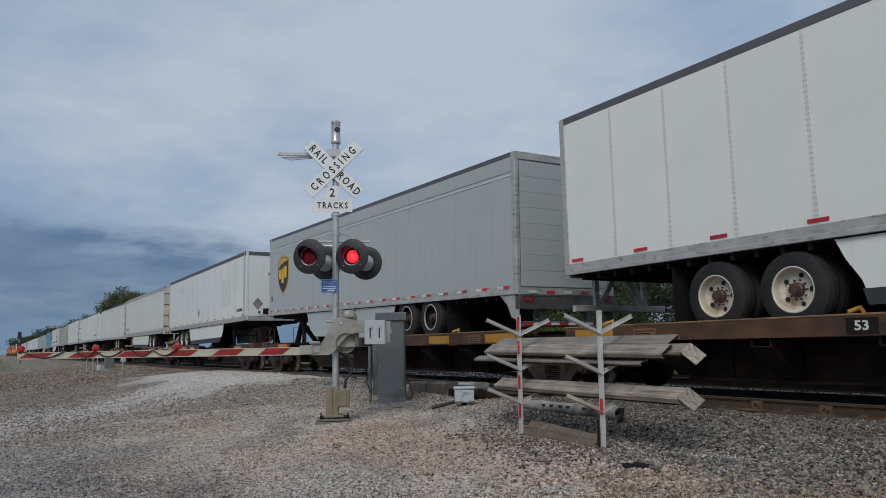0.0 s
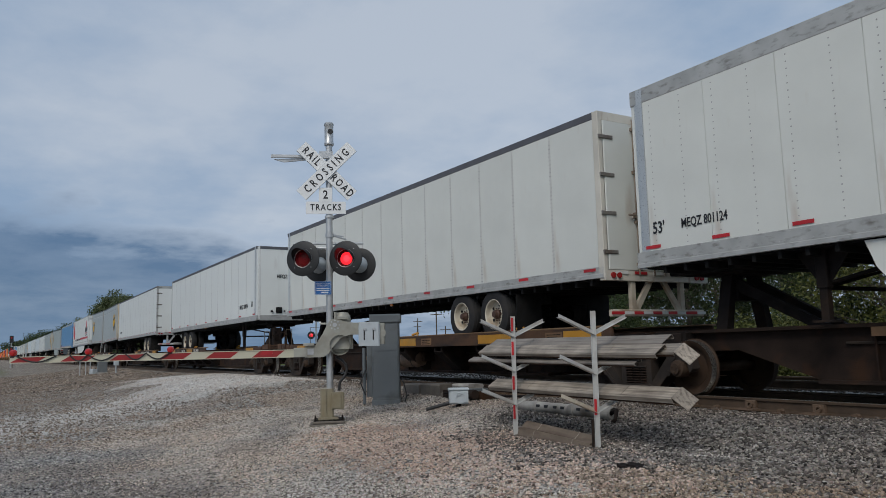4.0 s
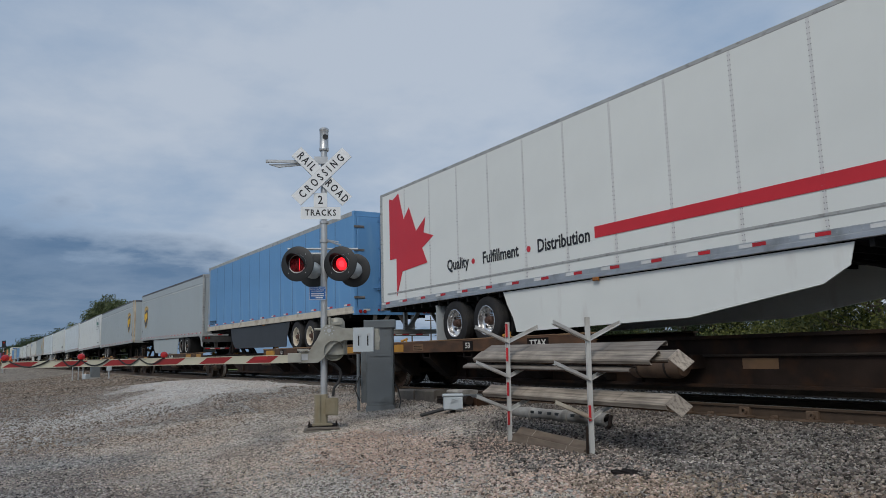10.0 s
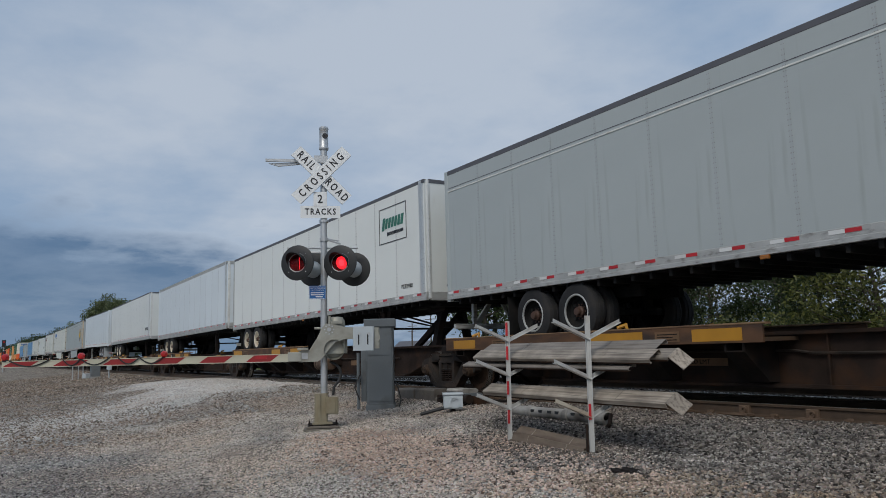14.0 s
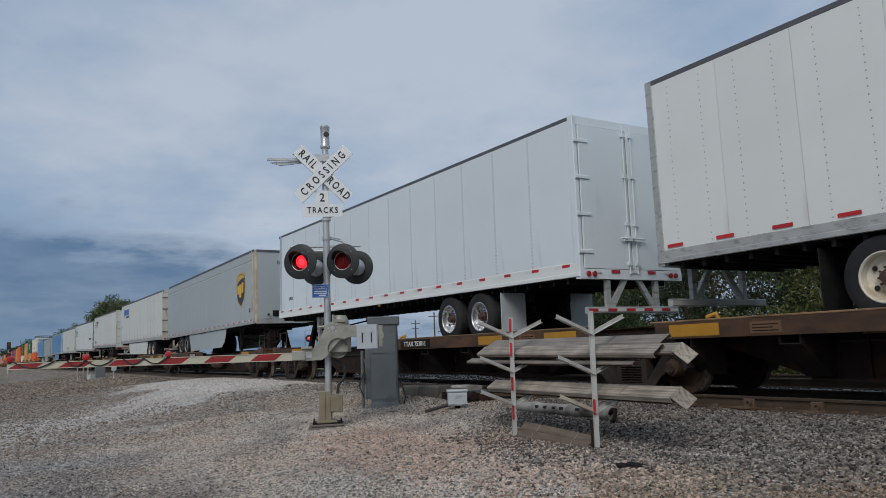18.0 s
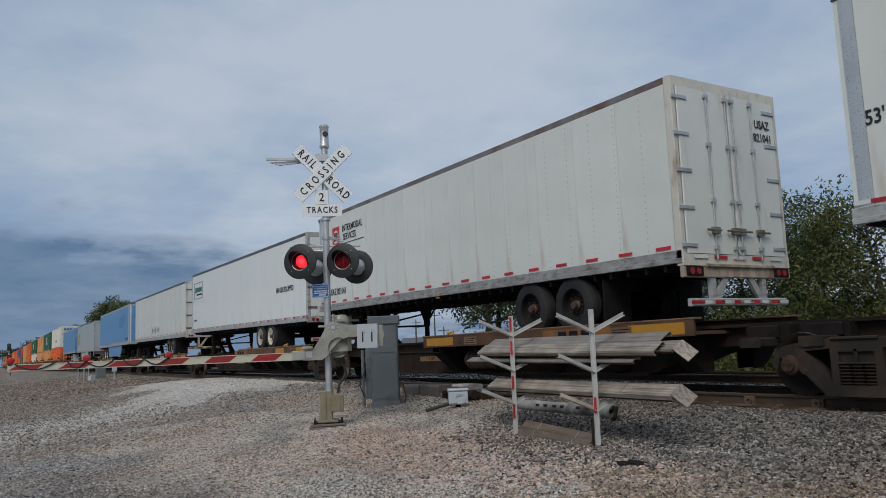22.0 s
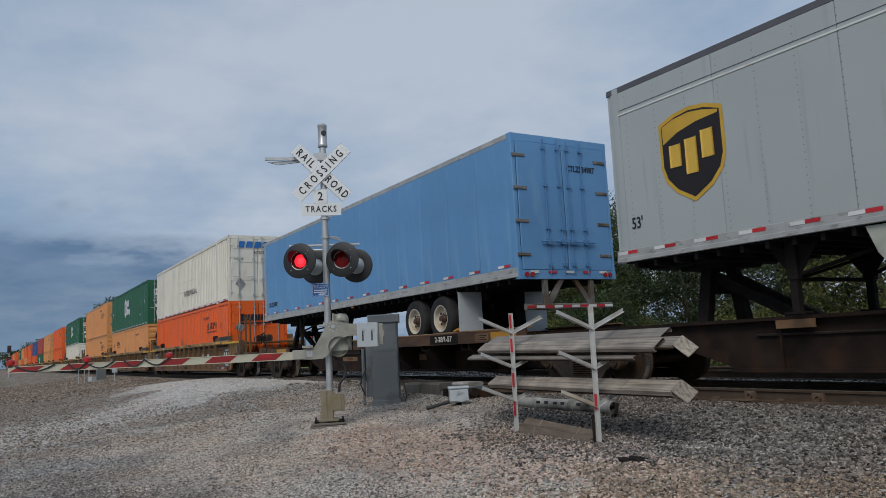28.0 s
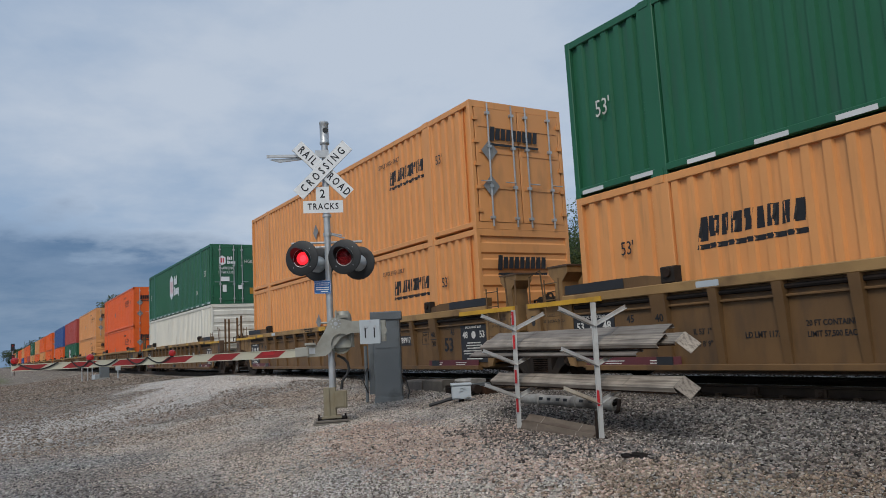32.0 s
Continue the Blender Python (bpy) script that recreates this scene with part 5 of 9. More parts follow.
def bearing_mesh():
    m = Mesh().lathe([(0.13, 0.06), (0.14, -0.06), (0.125, -0.13), (0.09, -0.14), (0.085, -0.18), (0.0, -0.18)], (0, 0, 0.42), "y", 18)
    for k in range(3):
        q = 2 * math.pi * k / 3 + 0.5
        m.rod((0.055 * math.cos(q), -0.18, 0.42 + 0.055 * math.sin(q)), (0.055 * math.cos(q), -0.20, 0.42 + 0.055 * math.sin(q)), 0.016, 6)
    return m.box(-0.14, 0.14, -0.08, 0.08, 0.50, 0.545).data("bearing", BEARINGM, True)


def springs_mesh():
    m = Mesh()
    for x in (-0.16, 0.0, 0.16):
        for k in range(6):
            m.lathe([(0.072, 0.0), (0.086, 0.014), (0.072, 0.028), (0.058, 0.014), (0.072, 0.0)], (x, -0.045, 0.175 + k * 0.042), "z", 10)
    return m.data("springs", RUST)


def wheelset_mesh():
    m = Mesh()
    for s in (-1, 1):
        y = s * 0.755
        prof = [(0.09, 0.07), (0.13, 0.05), (0.16, 0.02), (0.30, 0.0), (0.345, 0.045), (0.42, 0.06), (0.425, -0.055), (0.45, -0.07), (0.45, -0.095), (0.36, -0.10), (0.34, -0.04), (0.16, -0.05), (0.10, -0.09)]
        m.lathe([(r, h * s) for r, h in prof], (0, y, 0), n=36)
    m.rod((0, -0.98, 0), (0, 0.98, 0), 0.085, 12)
    return m.data("wheelset", WHEELSTEEL, True)


def tread_mesh():
    m = Mesh()
    m.lathe([(0.4215, -0.062), (0.4245, -0.04), (0.4265, 0.05)], (0, -0.755, 0), n=36)
    return m.data("tread", TREAD, True)


WHEELSETS = []


def bogie(parent, x):
    b = part("bogie", shared("bolster", lambda: Mesh().box(-0.22, 0.22, -1.0, 1.0, 0.36, 0.60, 0.03).rod((0, 0, 0.6), (0, 0, 0.72), 0.2, 16).box(-0.75, 0.75, -0.55, -0.47, 0.25, 0.37).box(-0.75, 0.75, 0.47, 0.55, 0.25, 0.37).data("bogie", DARKSTEEL)), DARKSTEEL, parent, at=(x, 0, 0))
    for s in (-1, 1):
        part("side_frame", shared("side_frame", side_frame_mesh), DARKSTEEL, b, at=pose(0, s * 0.99, 0, 0, 0, 0 if s < 0 else 180))
        for k in ((-0.89, 0.89) if s < 0 else ()):
            part("axle_bearing", shared("axle_bearing", bearing_mesh), BEARINGM, b, at=pose(k, s * 0.99, 0, 0, 0, 0 if s < 0 else 180))
        tagged(part("springs", shared("springs", springs_mesh), RUST, b, at=pose(0, s * 0.99, 0, 0, 0, 0 if s < 0 else 180)), kind="stuff")
    for s in (-1, 1):
        w = part("wheelset", shared("wheelset", wheelset_mesh), WHEELSTEEL, b, at=(s * 0.89, 0, 0.425))
        part("tread", shared("tread", tread_mesh), TREAD, w, "polished tread")
        WHEELSETS.append((w, s))
    return b


def beam_mesh(a, b, ra, rb):
    # deep box beam, raised over the bogies at its ends
    m = Mesh()
    top = 0.98
    m.prism([(a, top), (b, top), (b, 0.68), (b - rb, 0.68), (b - rb - 1.3, 0.26), (a + ra + 1.3, 0.26), (a + ra, 0.68), (a, 0.68)], -0.50, 0.50)
    m.box(a, b, -0.62, 0.62, top - 0.02, top + 0.03).box(a + ra + 1.3, b - rb - 1.3, -0.60, 0.60, 0.22, 0.27)
    return m


def coupled_end(S, x, d, brake):
    """The platform at a coupled end: x is the car's end, d points out of it. Side beams, end beam, coupler, hose, rails, hand brake."""
    for s in (-1, 1):
        y = s * 1.17
        e = part("side_beam", Mesh().box(min(x - d * 0.95, x - d * 3.2), max(x - d * 0.95, x - d * 3.2), y - 0.03, y + 0.03, 0.86, 1.04, 0.008).box(min(x - d * 0.95, x - d * 1.22), max(x - d * 0.95, x - d * 1.22), y - 0.05, y + 0.05, 0.84, 1.06, 0.01), EDGERUST, S, "rusty end platform beam")
        part("yellow_panel", Mesh().box(min(x - d * 2.0, x - d * 3.0), max(x - d * 2.0, x - d * 3.0), y + s * 0.030, y + s * 0.036, 0.885, 1.02), YELLOW, e)
        part("end_block", Mesh().box(min(x - d * 0.05, x - d * 0.42), max(x - d * 0.05, x - d * 0.42), y - 0.06, y + 0.06, 0.93, 1.12, 0.012), EDGERUST, S, "rusty end block")
        part("end_block", Mesh().box(min(x - d * 0.46, x - d * 0.80), max(x - d * 0.46, x - d * 0.80), y - 0.05, y + 0.05, 0.93, 1.12, 0.012), EDGERUST, S)
        part("step_stirrup", Mesh().tube([(x - d * 0.85, y, 0.93), (x - d * 0.85, y + s * 0.02, 0.42), (x - d * 0.40, y + s * 0.02, 0.42), (x - d * 0.40, y, 0.93)], 0.013, 6), BOGIEM, S)
    part("end_beam", Mesh().box(min(x, x - d * 0.14), max(x, x - d * 0.14), -1.17, 1.17, 0.92, 1.10, 0.015), EDGERUST, S)
    part("platform_plate", Mesh().box(min(x, x - d * 3.1), max(x, x - d * 3.1), -1.12, 1.12, 1.015, 1.035), DARKSTEEL, S)
    cp = part("coupler", Mesh().box(min(x - d * 0.3, x + d * 0.35), max(x - d * 0.3, x + d * 0.35), -0.08, 0.08, 0.72, 0.90, 0.02), BOGIEM, S, "cast coupler")
    part("knuckle", Mesh().prism([(x + d * 0.25, -0.13), (x + d * 0.25, 0.15), (x + d * 0.50, 0.17), (x + d * 0.56, 0.05), (x + d * 0.40, 0.02), (x + d * 0.44, -0.12)], 0.68, 0.94, "z"), BOGIEM, cp)
    part("brake_hose", Mesh().tube([(x - d * 0.1, -0.35, 0.74), (x + d * 0.12, -0.35, 0.55), (x + d * 0.34, -0.30, 0.40), (x + d * 0.52, -0.28, 0.42)], 0.025, 8), CABLE, S)
    part("uncoupling_lever", Mesh().tube([(x + d * 0.06, -1.2, 0.70), (x + d * 0.06, -1.1, 0.86), (x + d * 0.06, -0.2, 0.86), (x + d * 0.25, 0.0, 0.95)], 0.013, 6), BOGIEM, S)
    rail = part("hand_rail", Mesh().tube([(x - d * 0.45, -1.05, 1.10), (x - d * 0.45, -1.05, 1.62), (x - d * 1.05, -1.05, 1.62), (x - d * 1.05, -1.05, 1.04)], 0.014, 6), PALERAIL, S, "pale worn hand rail")
    part("hand_rail", Mesh().tube([(x - d * 0.30, 0.55, 1.04), (x - d * 0.30, 0.55, 1.75), (x - d * 0.30, 1.05, 1.75), (x - d * 0.30, 1.05, 1.04)], 0.014, 6), PALERAIL, S)
    if brake:
        c = x - d * 1.35
        st = part("brake_stand", Mesh().box(c - 0.16, c + 0.16, -0.62, -0.28, 1.03, 1.78, 0.05), DARKSTEEL, S, "black hand-brake housing")
        w = Mesh().lathe([(0.26, -0.02), (0.28, 0.0), (0.26, 0.02), (0.24, 0.0), (0.26, -0.02)], (c + d * 0.24, -0.45, 1.58), "x", 20)
        for i in range(5):
            q = 2 * math.pi * i / 5
            w.rod((c + d * 0.24, -0.45, 1.58), (c + d * 0.24, -0.45 + 0.26 * math.cos(q), 1.58 + 0.26 * math.sin(q)), 0.015, 5)
        w.rod((c, -0.45, 1.58), (c + d * 0.26, -0.45, 1.58), 0.03, 8)
        part("brake_wheel", w, RUST, st)
        part("air_valve", Mesh().lathe([(0.0, -0.16), (0.12, -0.15), (0.14, -0.05), (0.14, 0.06), (0.09, 0.15), (0.0, 0.16)], (x - d * 2.1, -0.5, 1.20), "z", 14).box(x - d * 2.1 - 0.2, x - d * 2.1 + 0.2, -0.6, -0.4, 1.03, 1.10), BOGIEM, S, smooth=True)


def hitch(parent, x, z, toward):
    """The stand that holds a trailer's kingpin: a trestle with a head plate and a long strut."""
    m = Mesh()
    for s in (-1, 1):
        m.prism([(s * 0.50 - 0.08, 0.98), (s * 0.50 + 0.08, 0.98), (s * 0.30 + 0.06, z - 0.12), (s * 0.30 - 0.06, z - 0.12)], x - 0.10, x + 0.10, "x")
    m.box(x - 0.14, x + 0.14, -0.3, 0.3, 1.45, 1.60)
    h = part("hitch_stand", m, DARKSTEEL, parent, "dark steel trailer hitch stand")
    part("head_plate", Mesh().box(x - 0.42, x + 0.42, -0.48, 0.48, z - 0.13, z - 0.02, 0.03), DARKSTEEL, h)
    st = Mesh()
    for s in (-0.22, 0.22):
        st.prism([(x + toward * 0.05, z - 0.16), (x + toward * 0.05, z - 0.36), (x + toward * 1.32, 0.98), (x + toward * 1.62, 0.98)], s - 0.05, s + 0.05)
    part("diagonal_strut", st, DARKSTEEL, h)


def gusset_mesh(s):
    # a tapered box bracket that carries the deck's edge
    m = Mesh()
    for x in (-0.17, 0.13):
        m.prism([(s * 1.245, 0.875), (s * 0.5, 0.875), (s * 0.5, 0.30), (s * 0.72, 0.30), (s * 1.245, 0.74)], x, x + 0.035, "x")
    m.add([(-0.135, s * 1.245, 0.742), (0.13, s * 1.245, 0.742), (0.13, s * 0.72, 0.302), (-0.135, s * 0.72, 0.302), (-0.135, s * 1.23, 0.755), (0.13, s * 1.23, 0.755), (0.13, s * 0.70, 0.315), (-0.135, s * 0.70, 0.315)],
          [(0, 1, 2, 3), (7, 6, 5, 4), (0, 4, 5, 1), (2, 6, 7, 3), (1, 5, 6, 2), (0, 3, 7, 4)])
    return m.data("gusset", DARKSTEEL)


def lock_mesh():
    return Mesh().box(-0.20, 0.20, -0.10, 0.10, 0.0, 0.06, 0.01).box(-0.14, -0.02, -0.07, 0.07, 0.06, 0.14, 0.015).box(0.04, 0.15, -0.06, 0.06, 0.06, 0.11, 0.01).rod((-0.08, -0.07, 0.16), (0.02, 0.07, 0.22), 0.03, 8).rod((0.10, 0.0, 0.11), (0.06, 0.0, 0.20), 0.025, 8).data("deck_lock", YELLOW)


def deck(parent, a, b, marks=(), seed=0):
    """The wide wheel platform with its flanged edges, brackets, painted panels and locks."""
    r = random.Random(seed)
    part("deck_plate", Mesh().box(a, b, -1.25, 1.25, 0.88, 0.935), DECK, parent, "rusty wheel deck")
    for s in (-1, 1):
        e = part("deck_edge", Mesh().box(a, b, s * 1.27 - 0.02, s * 1.27 + 0.02, 0.86, 1.11, 0.006), EDGERUST, parent, "rusty ochre deck edge")
        part("top_flange", Mesh().box(a - 0.05, b + 0.05, s * 1.225 - 0.07, s * 1.225 + 0.07, 1.11, 1.14, 0.008), FLANGE, e, "worn pale rusty flange")
        y = s * 1.2925
        taken = [(xx, 0.165 * max(len(t), 8) * 0.36 + 0.1) for t, xx, z in marks] if s < 0 else []
        for xx in (a + 0.75, b - 0.75, (a + b) / 2 + r.uniform(0.6, 1.4))[:3 if s < 0 else 1]:
            w = r.uniform(0.42, 0.62)
            if any(abs(xx - q) < w + g for q, g in taken):
                continue
            part("yellow_panel", Mesh().box(xx - w, xx + w, y - 0.003, y + 0.003, 0.895, 1.075), YELLOW, e, "faded yellow panel")
        if s < 0:
            for k, (text, xx, size) in enumerate(marks):
                if not text:
                    part("ochre_panel", Mesh().box(xx - 0.9, xx + 0.9, -1.2965, -1.2905, 0.885, 1.085), OCHRE, e, "ochre panel with dark bars")
                    bars(e, upright(xx, -1.2975, 0.985), [(-0.45, -0.06, 0.22, 0.12), (-0.14, -0.06, 0.22, 0.12), (0.17, -0.06, 0.24, 0.12)], DARKSTEEL)
                    continue
                words(text, size, STENCIL, e, upright(xx, -1.2985, 0.985), squeeze=1.15, bold=0.004)
                w = size * len(text) * 0.36 + 0.08
                part("black_panel", Mesh().box(xx - w, xx + w, -1.2965, -1.2905, 0.885, 1.085), DARKSTEEL, e)
            for f in (0.24, 0.80):
                xx = a + (b - a) * f + r.uniform(-0.15, 0.15)
                if any(abs(xx - q) < 0.3 + g for q, g in taken):
                    continue
                n = part("notice_panel", Mesh().box(xx - 0.24, xx + 0.24, -1.2970, -1.2905, 0.90, 1.06), NOTICETAN, e, "tan stencilled notice panel")
                bar = Mesh()
                for k in range(3):
                    bar.box(xx - 0.20, xx + 0.20 - 0.08 * (k % 2), -1.2985, -1.2968, 0.925 + k * 0.042, 0.940 + k * 0.042)
                tagged(part("notice_text", bar, DARKSTEEL, n), kind="stuff")
        n = 3 if b - a < 8 else 5
        for k in range(n):
            part("gusset", shared("gusset%d" % s, lambda: gusset_mesh(s)), DARKSTEEL, parent, at=(a + 0.5 + k * (b - a - 1.0) / (n - 1), 0, 0))
        for f in (0.12, 0.66):
            part("deck_lock", shared("deck_lock", lock_mesh), YELLOW, parent, "yellow trailer lock casting", at=(a + (b - a) * f, s * 1.10, 1.0))


def spine_car(lead, tail, bogies, hitches, decks, coupled, tank=True, label="rusty brown spine car under a trailer"):
    """One unit of an articulated car. All places are along the train; coupled tells which of its ends (tail, lead) carry couplers."""
    c = (lead + tail) / 2
    S = thing("spine_car", label, "rail car", "spine cars of the train")
    MOVERS.append((S, c, 0.0, 0, 0.0))
    a, b = tail - c, lead - c
    part("centre_sill", beam_mesh(a, b, 3.1 if coupled[0] else 1.5, 3.1 if coupled[1] else 1.5), RUST, S, "rusty brown centre sill")
    for k in range(3):
        x = a + 3.6 + k * (b - a - 7.2) / 2
        part("sill_stiffener", shared("sill_stiffener", lambda: Mesh().box(-0.014, 0.014, -0.56, -0.50, 0.27, 0.96).data("sill_stiffener", RUST)), RUST, S, at=(x, 0, 0))
    for x in bogies:
        bogie(S, x - c)
    for x, z, toward in hitches:
        hitch(S, x - c, z, toward)
    for x0, x1, marks in decks:
        deck(S, x0 - c, x1 - c, [(w, xx - c, size) for w, xx, size in marks], int(-lead * 10))
    part("train_line_pipe", Mesh().tube([(a + 3.2, -0.53, 0.76), (-0.5, -0.53, 0.74), (-0.2, -0.55, 0.70), (b - 3.2, -0.53, 0.70)], 0.02, 6), BOGIEM, S)
    if tank:
        x = 0.6
        t = Mesh().lathe([(0.0, -0.55), (0.17, -0.53), (0.21, -0.45), (0.21, 0.45), (0.17, 0.53), (0.0, 0.55)], (x, -0.78, 0.56), "x", 20)
        tk = part("air_tank", t, TANKBROWN, S, "dusty brown air reservoir", smooth=True)
        for dx in (-0.3, 0.3):
            part("tank_strap", Mesh().lathe([(0.212, -0.02), (0.218, -0.02), (0.218, 0.02), (0.212, 0.02)], (x + dx, -0.78, 0.56), "x", 20), BOGIEM, tk)
        part("tank_bracket", Mesh().box(x + 0.6, x + 0.72, -0.80, -0.5, 0.50, 0.72, 0.01), RUST, S)
    for end, x, d in ((coupled[0], a, -1), (coupled[1], b, 1)):
        if end:
            coupled_end(S, x, d, brake=d > 0)
        else:
            part("joint_casting", Mesh().rod((x - d * 0.05, 0, 0.70), (x - d * 0.05, 0, 1.02), 0.36, 20).box(min(x, x - d * 0.7), max(x, x - d * 0.7), -0.72, 0.72, 0.74, 0.99, 0.02), DARKSTEEL, S, "cast articulation joint")
            for s in (-1, 1):
                part("side_bearing", Mesh().box(min(x - d * 0.15, x - d * 0.62), max(x - d * 0.15, x - d * 0.62), s * 0.62 - 0.14, s * 0.62 + 0.14, 0.78, 0.97, 0.02), DARKSTEEL, S)
            part("bolster_arm", Mesh().box(min(x - d * 0.2, x - d * 0.55), max(x - d * 0.2, x - d * 0.55), -1.1, 1.1, 0.66, 0.80, 0.02), BOGIEM, S)
    for x0, x1 in ((b - 4.6, b - 3.7), (a + 3.6, a + 4.2)):
        part("sill_reflector", Mesh().box(x0, x1, -0.635, -0.615, 0.84, 0.96), YELLOW if x0 > 0 else NOTICETAN, S)
    load = part("load_limit_panel", Mesh().box(-2.75, -1.65, -0.5045, -0.501, 0.52, 0.64), NOTICETAN, S)
    words("* LD LMT", 0.10, DARKSTEEL, load, upright(-2.2, -0.506, 0.58), squeeze=1.1)
    part("patch_panel", Mesh().box(2.0, 2.6, -0.5045, -0.501, 0.50, 0.66), NOTICETAN, S)
    return S


# lead end, tail end and way of each trailer (the two short ones share a car)
UNITS = [(5.53, -10.6, 1), (-12.15, -28.2, -1), (-31.45, -47.85, 1), (-49.5, -65.6, -1), (-66.4, -82.35, -1), (-85.9, -102.0, 1), (-106.5, -122.5, -1), (-123.5, -140.95, 0),
         (-144.3, -160.55, 1), (-162.28, -178.4, -1), (-179.4, -195.6, -1), (-198.65, -214.9, 1), (-215.8, -231.8, 1), (-232.9, -247.45, 1), (-250.4, -266.55, 1), (-268.3, -284.3, -1),
         (-287.35, -303.6, 1), (-305.3, -321.15, -1), (-323.85, -338.3, -1), (-339.4, -355.7, -1), (-357.0, -372.8, -1), (-375.5, -391.7, 1), (-396.5, -412.0, -1), (-414.8, -430.7, -1)]
# stencilled words along the train
MARKS = (("53", -5.2), ("TTAX 553073", -18.9), ("TTAX 355043", -41.3), ("53", -55.9), ("ALL PURPOSE SPINE CAR", -53.2), ("2-28/1-57", -98.8), ("TTRX 370581", -95.9), ("TWIN 28'-ALL PURPOSE SPINE CAR", -110.2),
         ("2-28/1-57", -128.9), ("TTRX 370581", -131.3), ("53", -156.5), ("TTAX", -154.1), ("53", -168.3), ("ALL PURPOSE SPINE", -165.7), ("TTAX 355085", -186.2), ("", -244.6), ("53", -243.6), ("TTAX 753011", -274.4),
         ("TTAX 753160", -297.6), ("", -312.9), ("", -326.4), ("", -347.0), ("TTAX 753160", -363.3), ("TTRX 353808", -421.0), ("2-28/1-57", -417.8))


# bogies that stand a little off their usual place: (unit, end) and metres towards the lead
BOGIE_SHIFT = {(17, "back"): 1.02, (14, "front"): 0.98, (9, "back"): 0.24, (6, "back"): 0.3}


def build_spine_cars():
    n = len(UNITS)
    for i, (lead, tail, way) in enumerate(UNITS):
        before = UNITS[i - 1][1] - lead if i else 3.0
        after = tail - UNITS[i + 1][0] if i + 1 < n else 3.0
        coupled_front, coupled_back = before > 2.65 and before != 4.5 and i not in (6, 18, 22, 23), after > 2.65 and i not in (5, 17, 21, 22)
        front = lead + (before / 2 - 0.5 if coupled_front else before / 2 - 0.08)
        back = tail - (after / 2 - 0.5 if coupled_back else after / 2 - 0.08)
        bog = []
        if coupled_front:
            bog.append(front - 1.63 + BOGIE_SHIFT.get((i, "front"), 0.0))
        if coupled_back:
            bog.append(back + 1.63 + BOGIE_SHIFT.get((i, "back"), 0.0))
        else:
            bog.append(back - 0.08 + BOGIE_SHIFT.get((i, "back"), 0.0))
        hs, ds = [], []
        if way > 0:
            hs.append((lead - 0.95, 1.98, -1))
            ds.append((tail - 0.1, tail + 8.0))
        elif way < 0:
            hs.append((tail + 0.95, 1.98, 1))
            ds.append((lead - 8.0, lead + 0.1))
        else:
            hs += [(lead - 0.95, 1.95, -1), (tail + 0.95, 1.95, 1)]
            ds.append((-137.8, -127.0))
        spine_car(front, back, bog, hs, [(x0, x1, [(w, x, 0.165) for w, x in MARKS if x0 < x < x1]) for x0, x1 in ds], (coupled_back, coupled_front), tank=i % 2 == 0)


build_spine_cars()

# ---- the train: containers and well cars ----
BOX_L, BOX_H = 16.10, 2.896


def corrugated(paint, ribs=True):
    """The closed shell of a 53-foot container: pressed side walls, plain roof and floor."""
    def make():
        half = BOX_L / 2
        m = Mesh()
        pitch = 0.31
        n = int((BOX_L - 0.3) / pitch)
        x0 = -n * pitch / 2
        prof = []
        for i in range(n):
            x = x0 + i * pitch
            prof += [(x, 0.0), (x + 0.115, 0.0), (x + 0.140, 0.05), (x + 0.285, 0.05)]
        prof.append((x0 + n * pitch, 0.0))
        for s in (-1, 1):
            p = [(x, s * (HALF - 0.02 - d), z) for z in (0.16, BOX_H - 0.12) for x, d in prof]
            k = len(prof)
            m.add(p, [(i, i + 1, k + i + 1, k + i) for i in range(k - 1)])
        m.box(-half + 0.05, half - 0.05, -HALF + 0.075, HALF - 0.075, 0.05, BOX_H - 0.03)
        return m.data("shell", paint)
    return shared(("shell", paint.name), make)


def box_frame(paint):
    def make():
        half = BOX_L / 2
        m = Mesh()
        for s in (-1, 1):
            y = s * HALF
            m.box(-half, half, min(y, y - s * 0.07), max(y, y - s * 0.07), 0.055, 0.17, 0.01)
            m.box(-half, half, min(y, y - s * 0.07), max(y, y - s * 0.07), BOX_H - 0.13, BOX_H, 0.01)
            for x in (-half, -6.1, 6.1, half):
                w = 0.12 if abs(x) > 7 else 0.17
                a, b = (x, x + w) if x == -half else ((x - w, x) if x == half else (x - w, x + w))
                m.box(a, b, min(y, y - s * 0.10) - (0.004 if s < 0 else 0), max(y, y - s * 0.10) + (0.004 if s > 0 else 0), 0.0, BOX_H, 0.01)
        for x in (-half, half - 0.1):
            m.box(x, x + 0.1, -HALF, HALF, 0.0, 0.15).box(x, x + 0.1, -HALF, HALF, BOX_H - 0.15, BOX_H)
        for x in (-6.1, 6.1):
            for s in (-1, 1):
                for z in (-0.004, BOX_H - 0.114):
                    m.box(x - 0.10, x + 0.10, s * (HALF - 0.05) - 0.065, s * (HALF - 0.05) + 0.065, z, z + 0.118)
        return m.data("corner_frame", paint)
    return shared(("boxframe", paint.name), make)


def pressed(x):
    """How deep a container's pressed side lies at x."""
    n = int((BOX_L - 0.3) / 0.31)
    u = (x + n * 0.155) % 0.31
    if 5.93 < abs(x) < 6.27:
        return -0.026
    return 0.0 if u < 0.115 else min(0.05, (u - 0.115) * 2.0) if u < 0.285 else max(0.0, 0.05 - (u - 0.285) * 2.0)


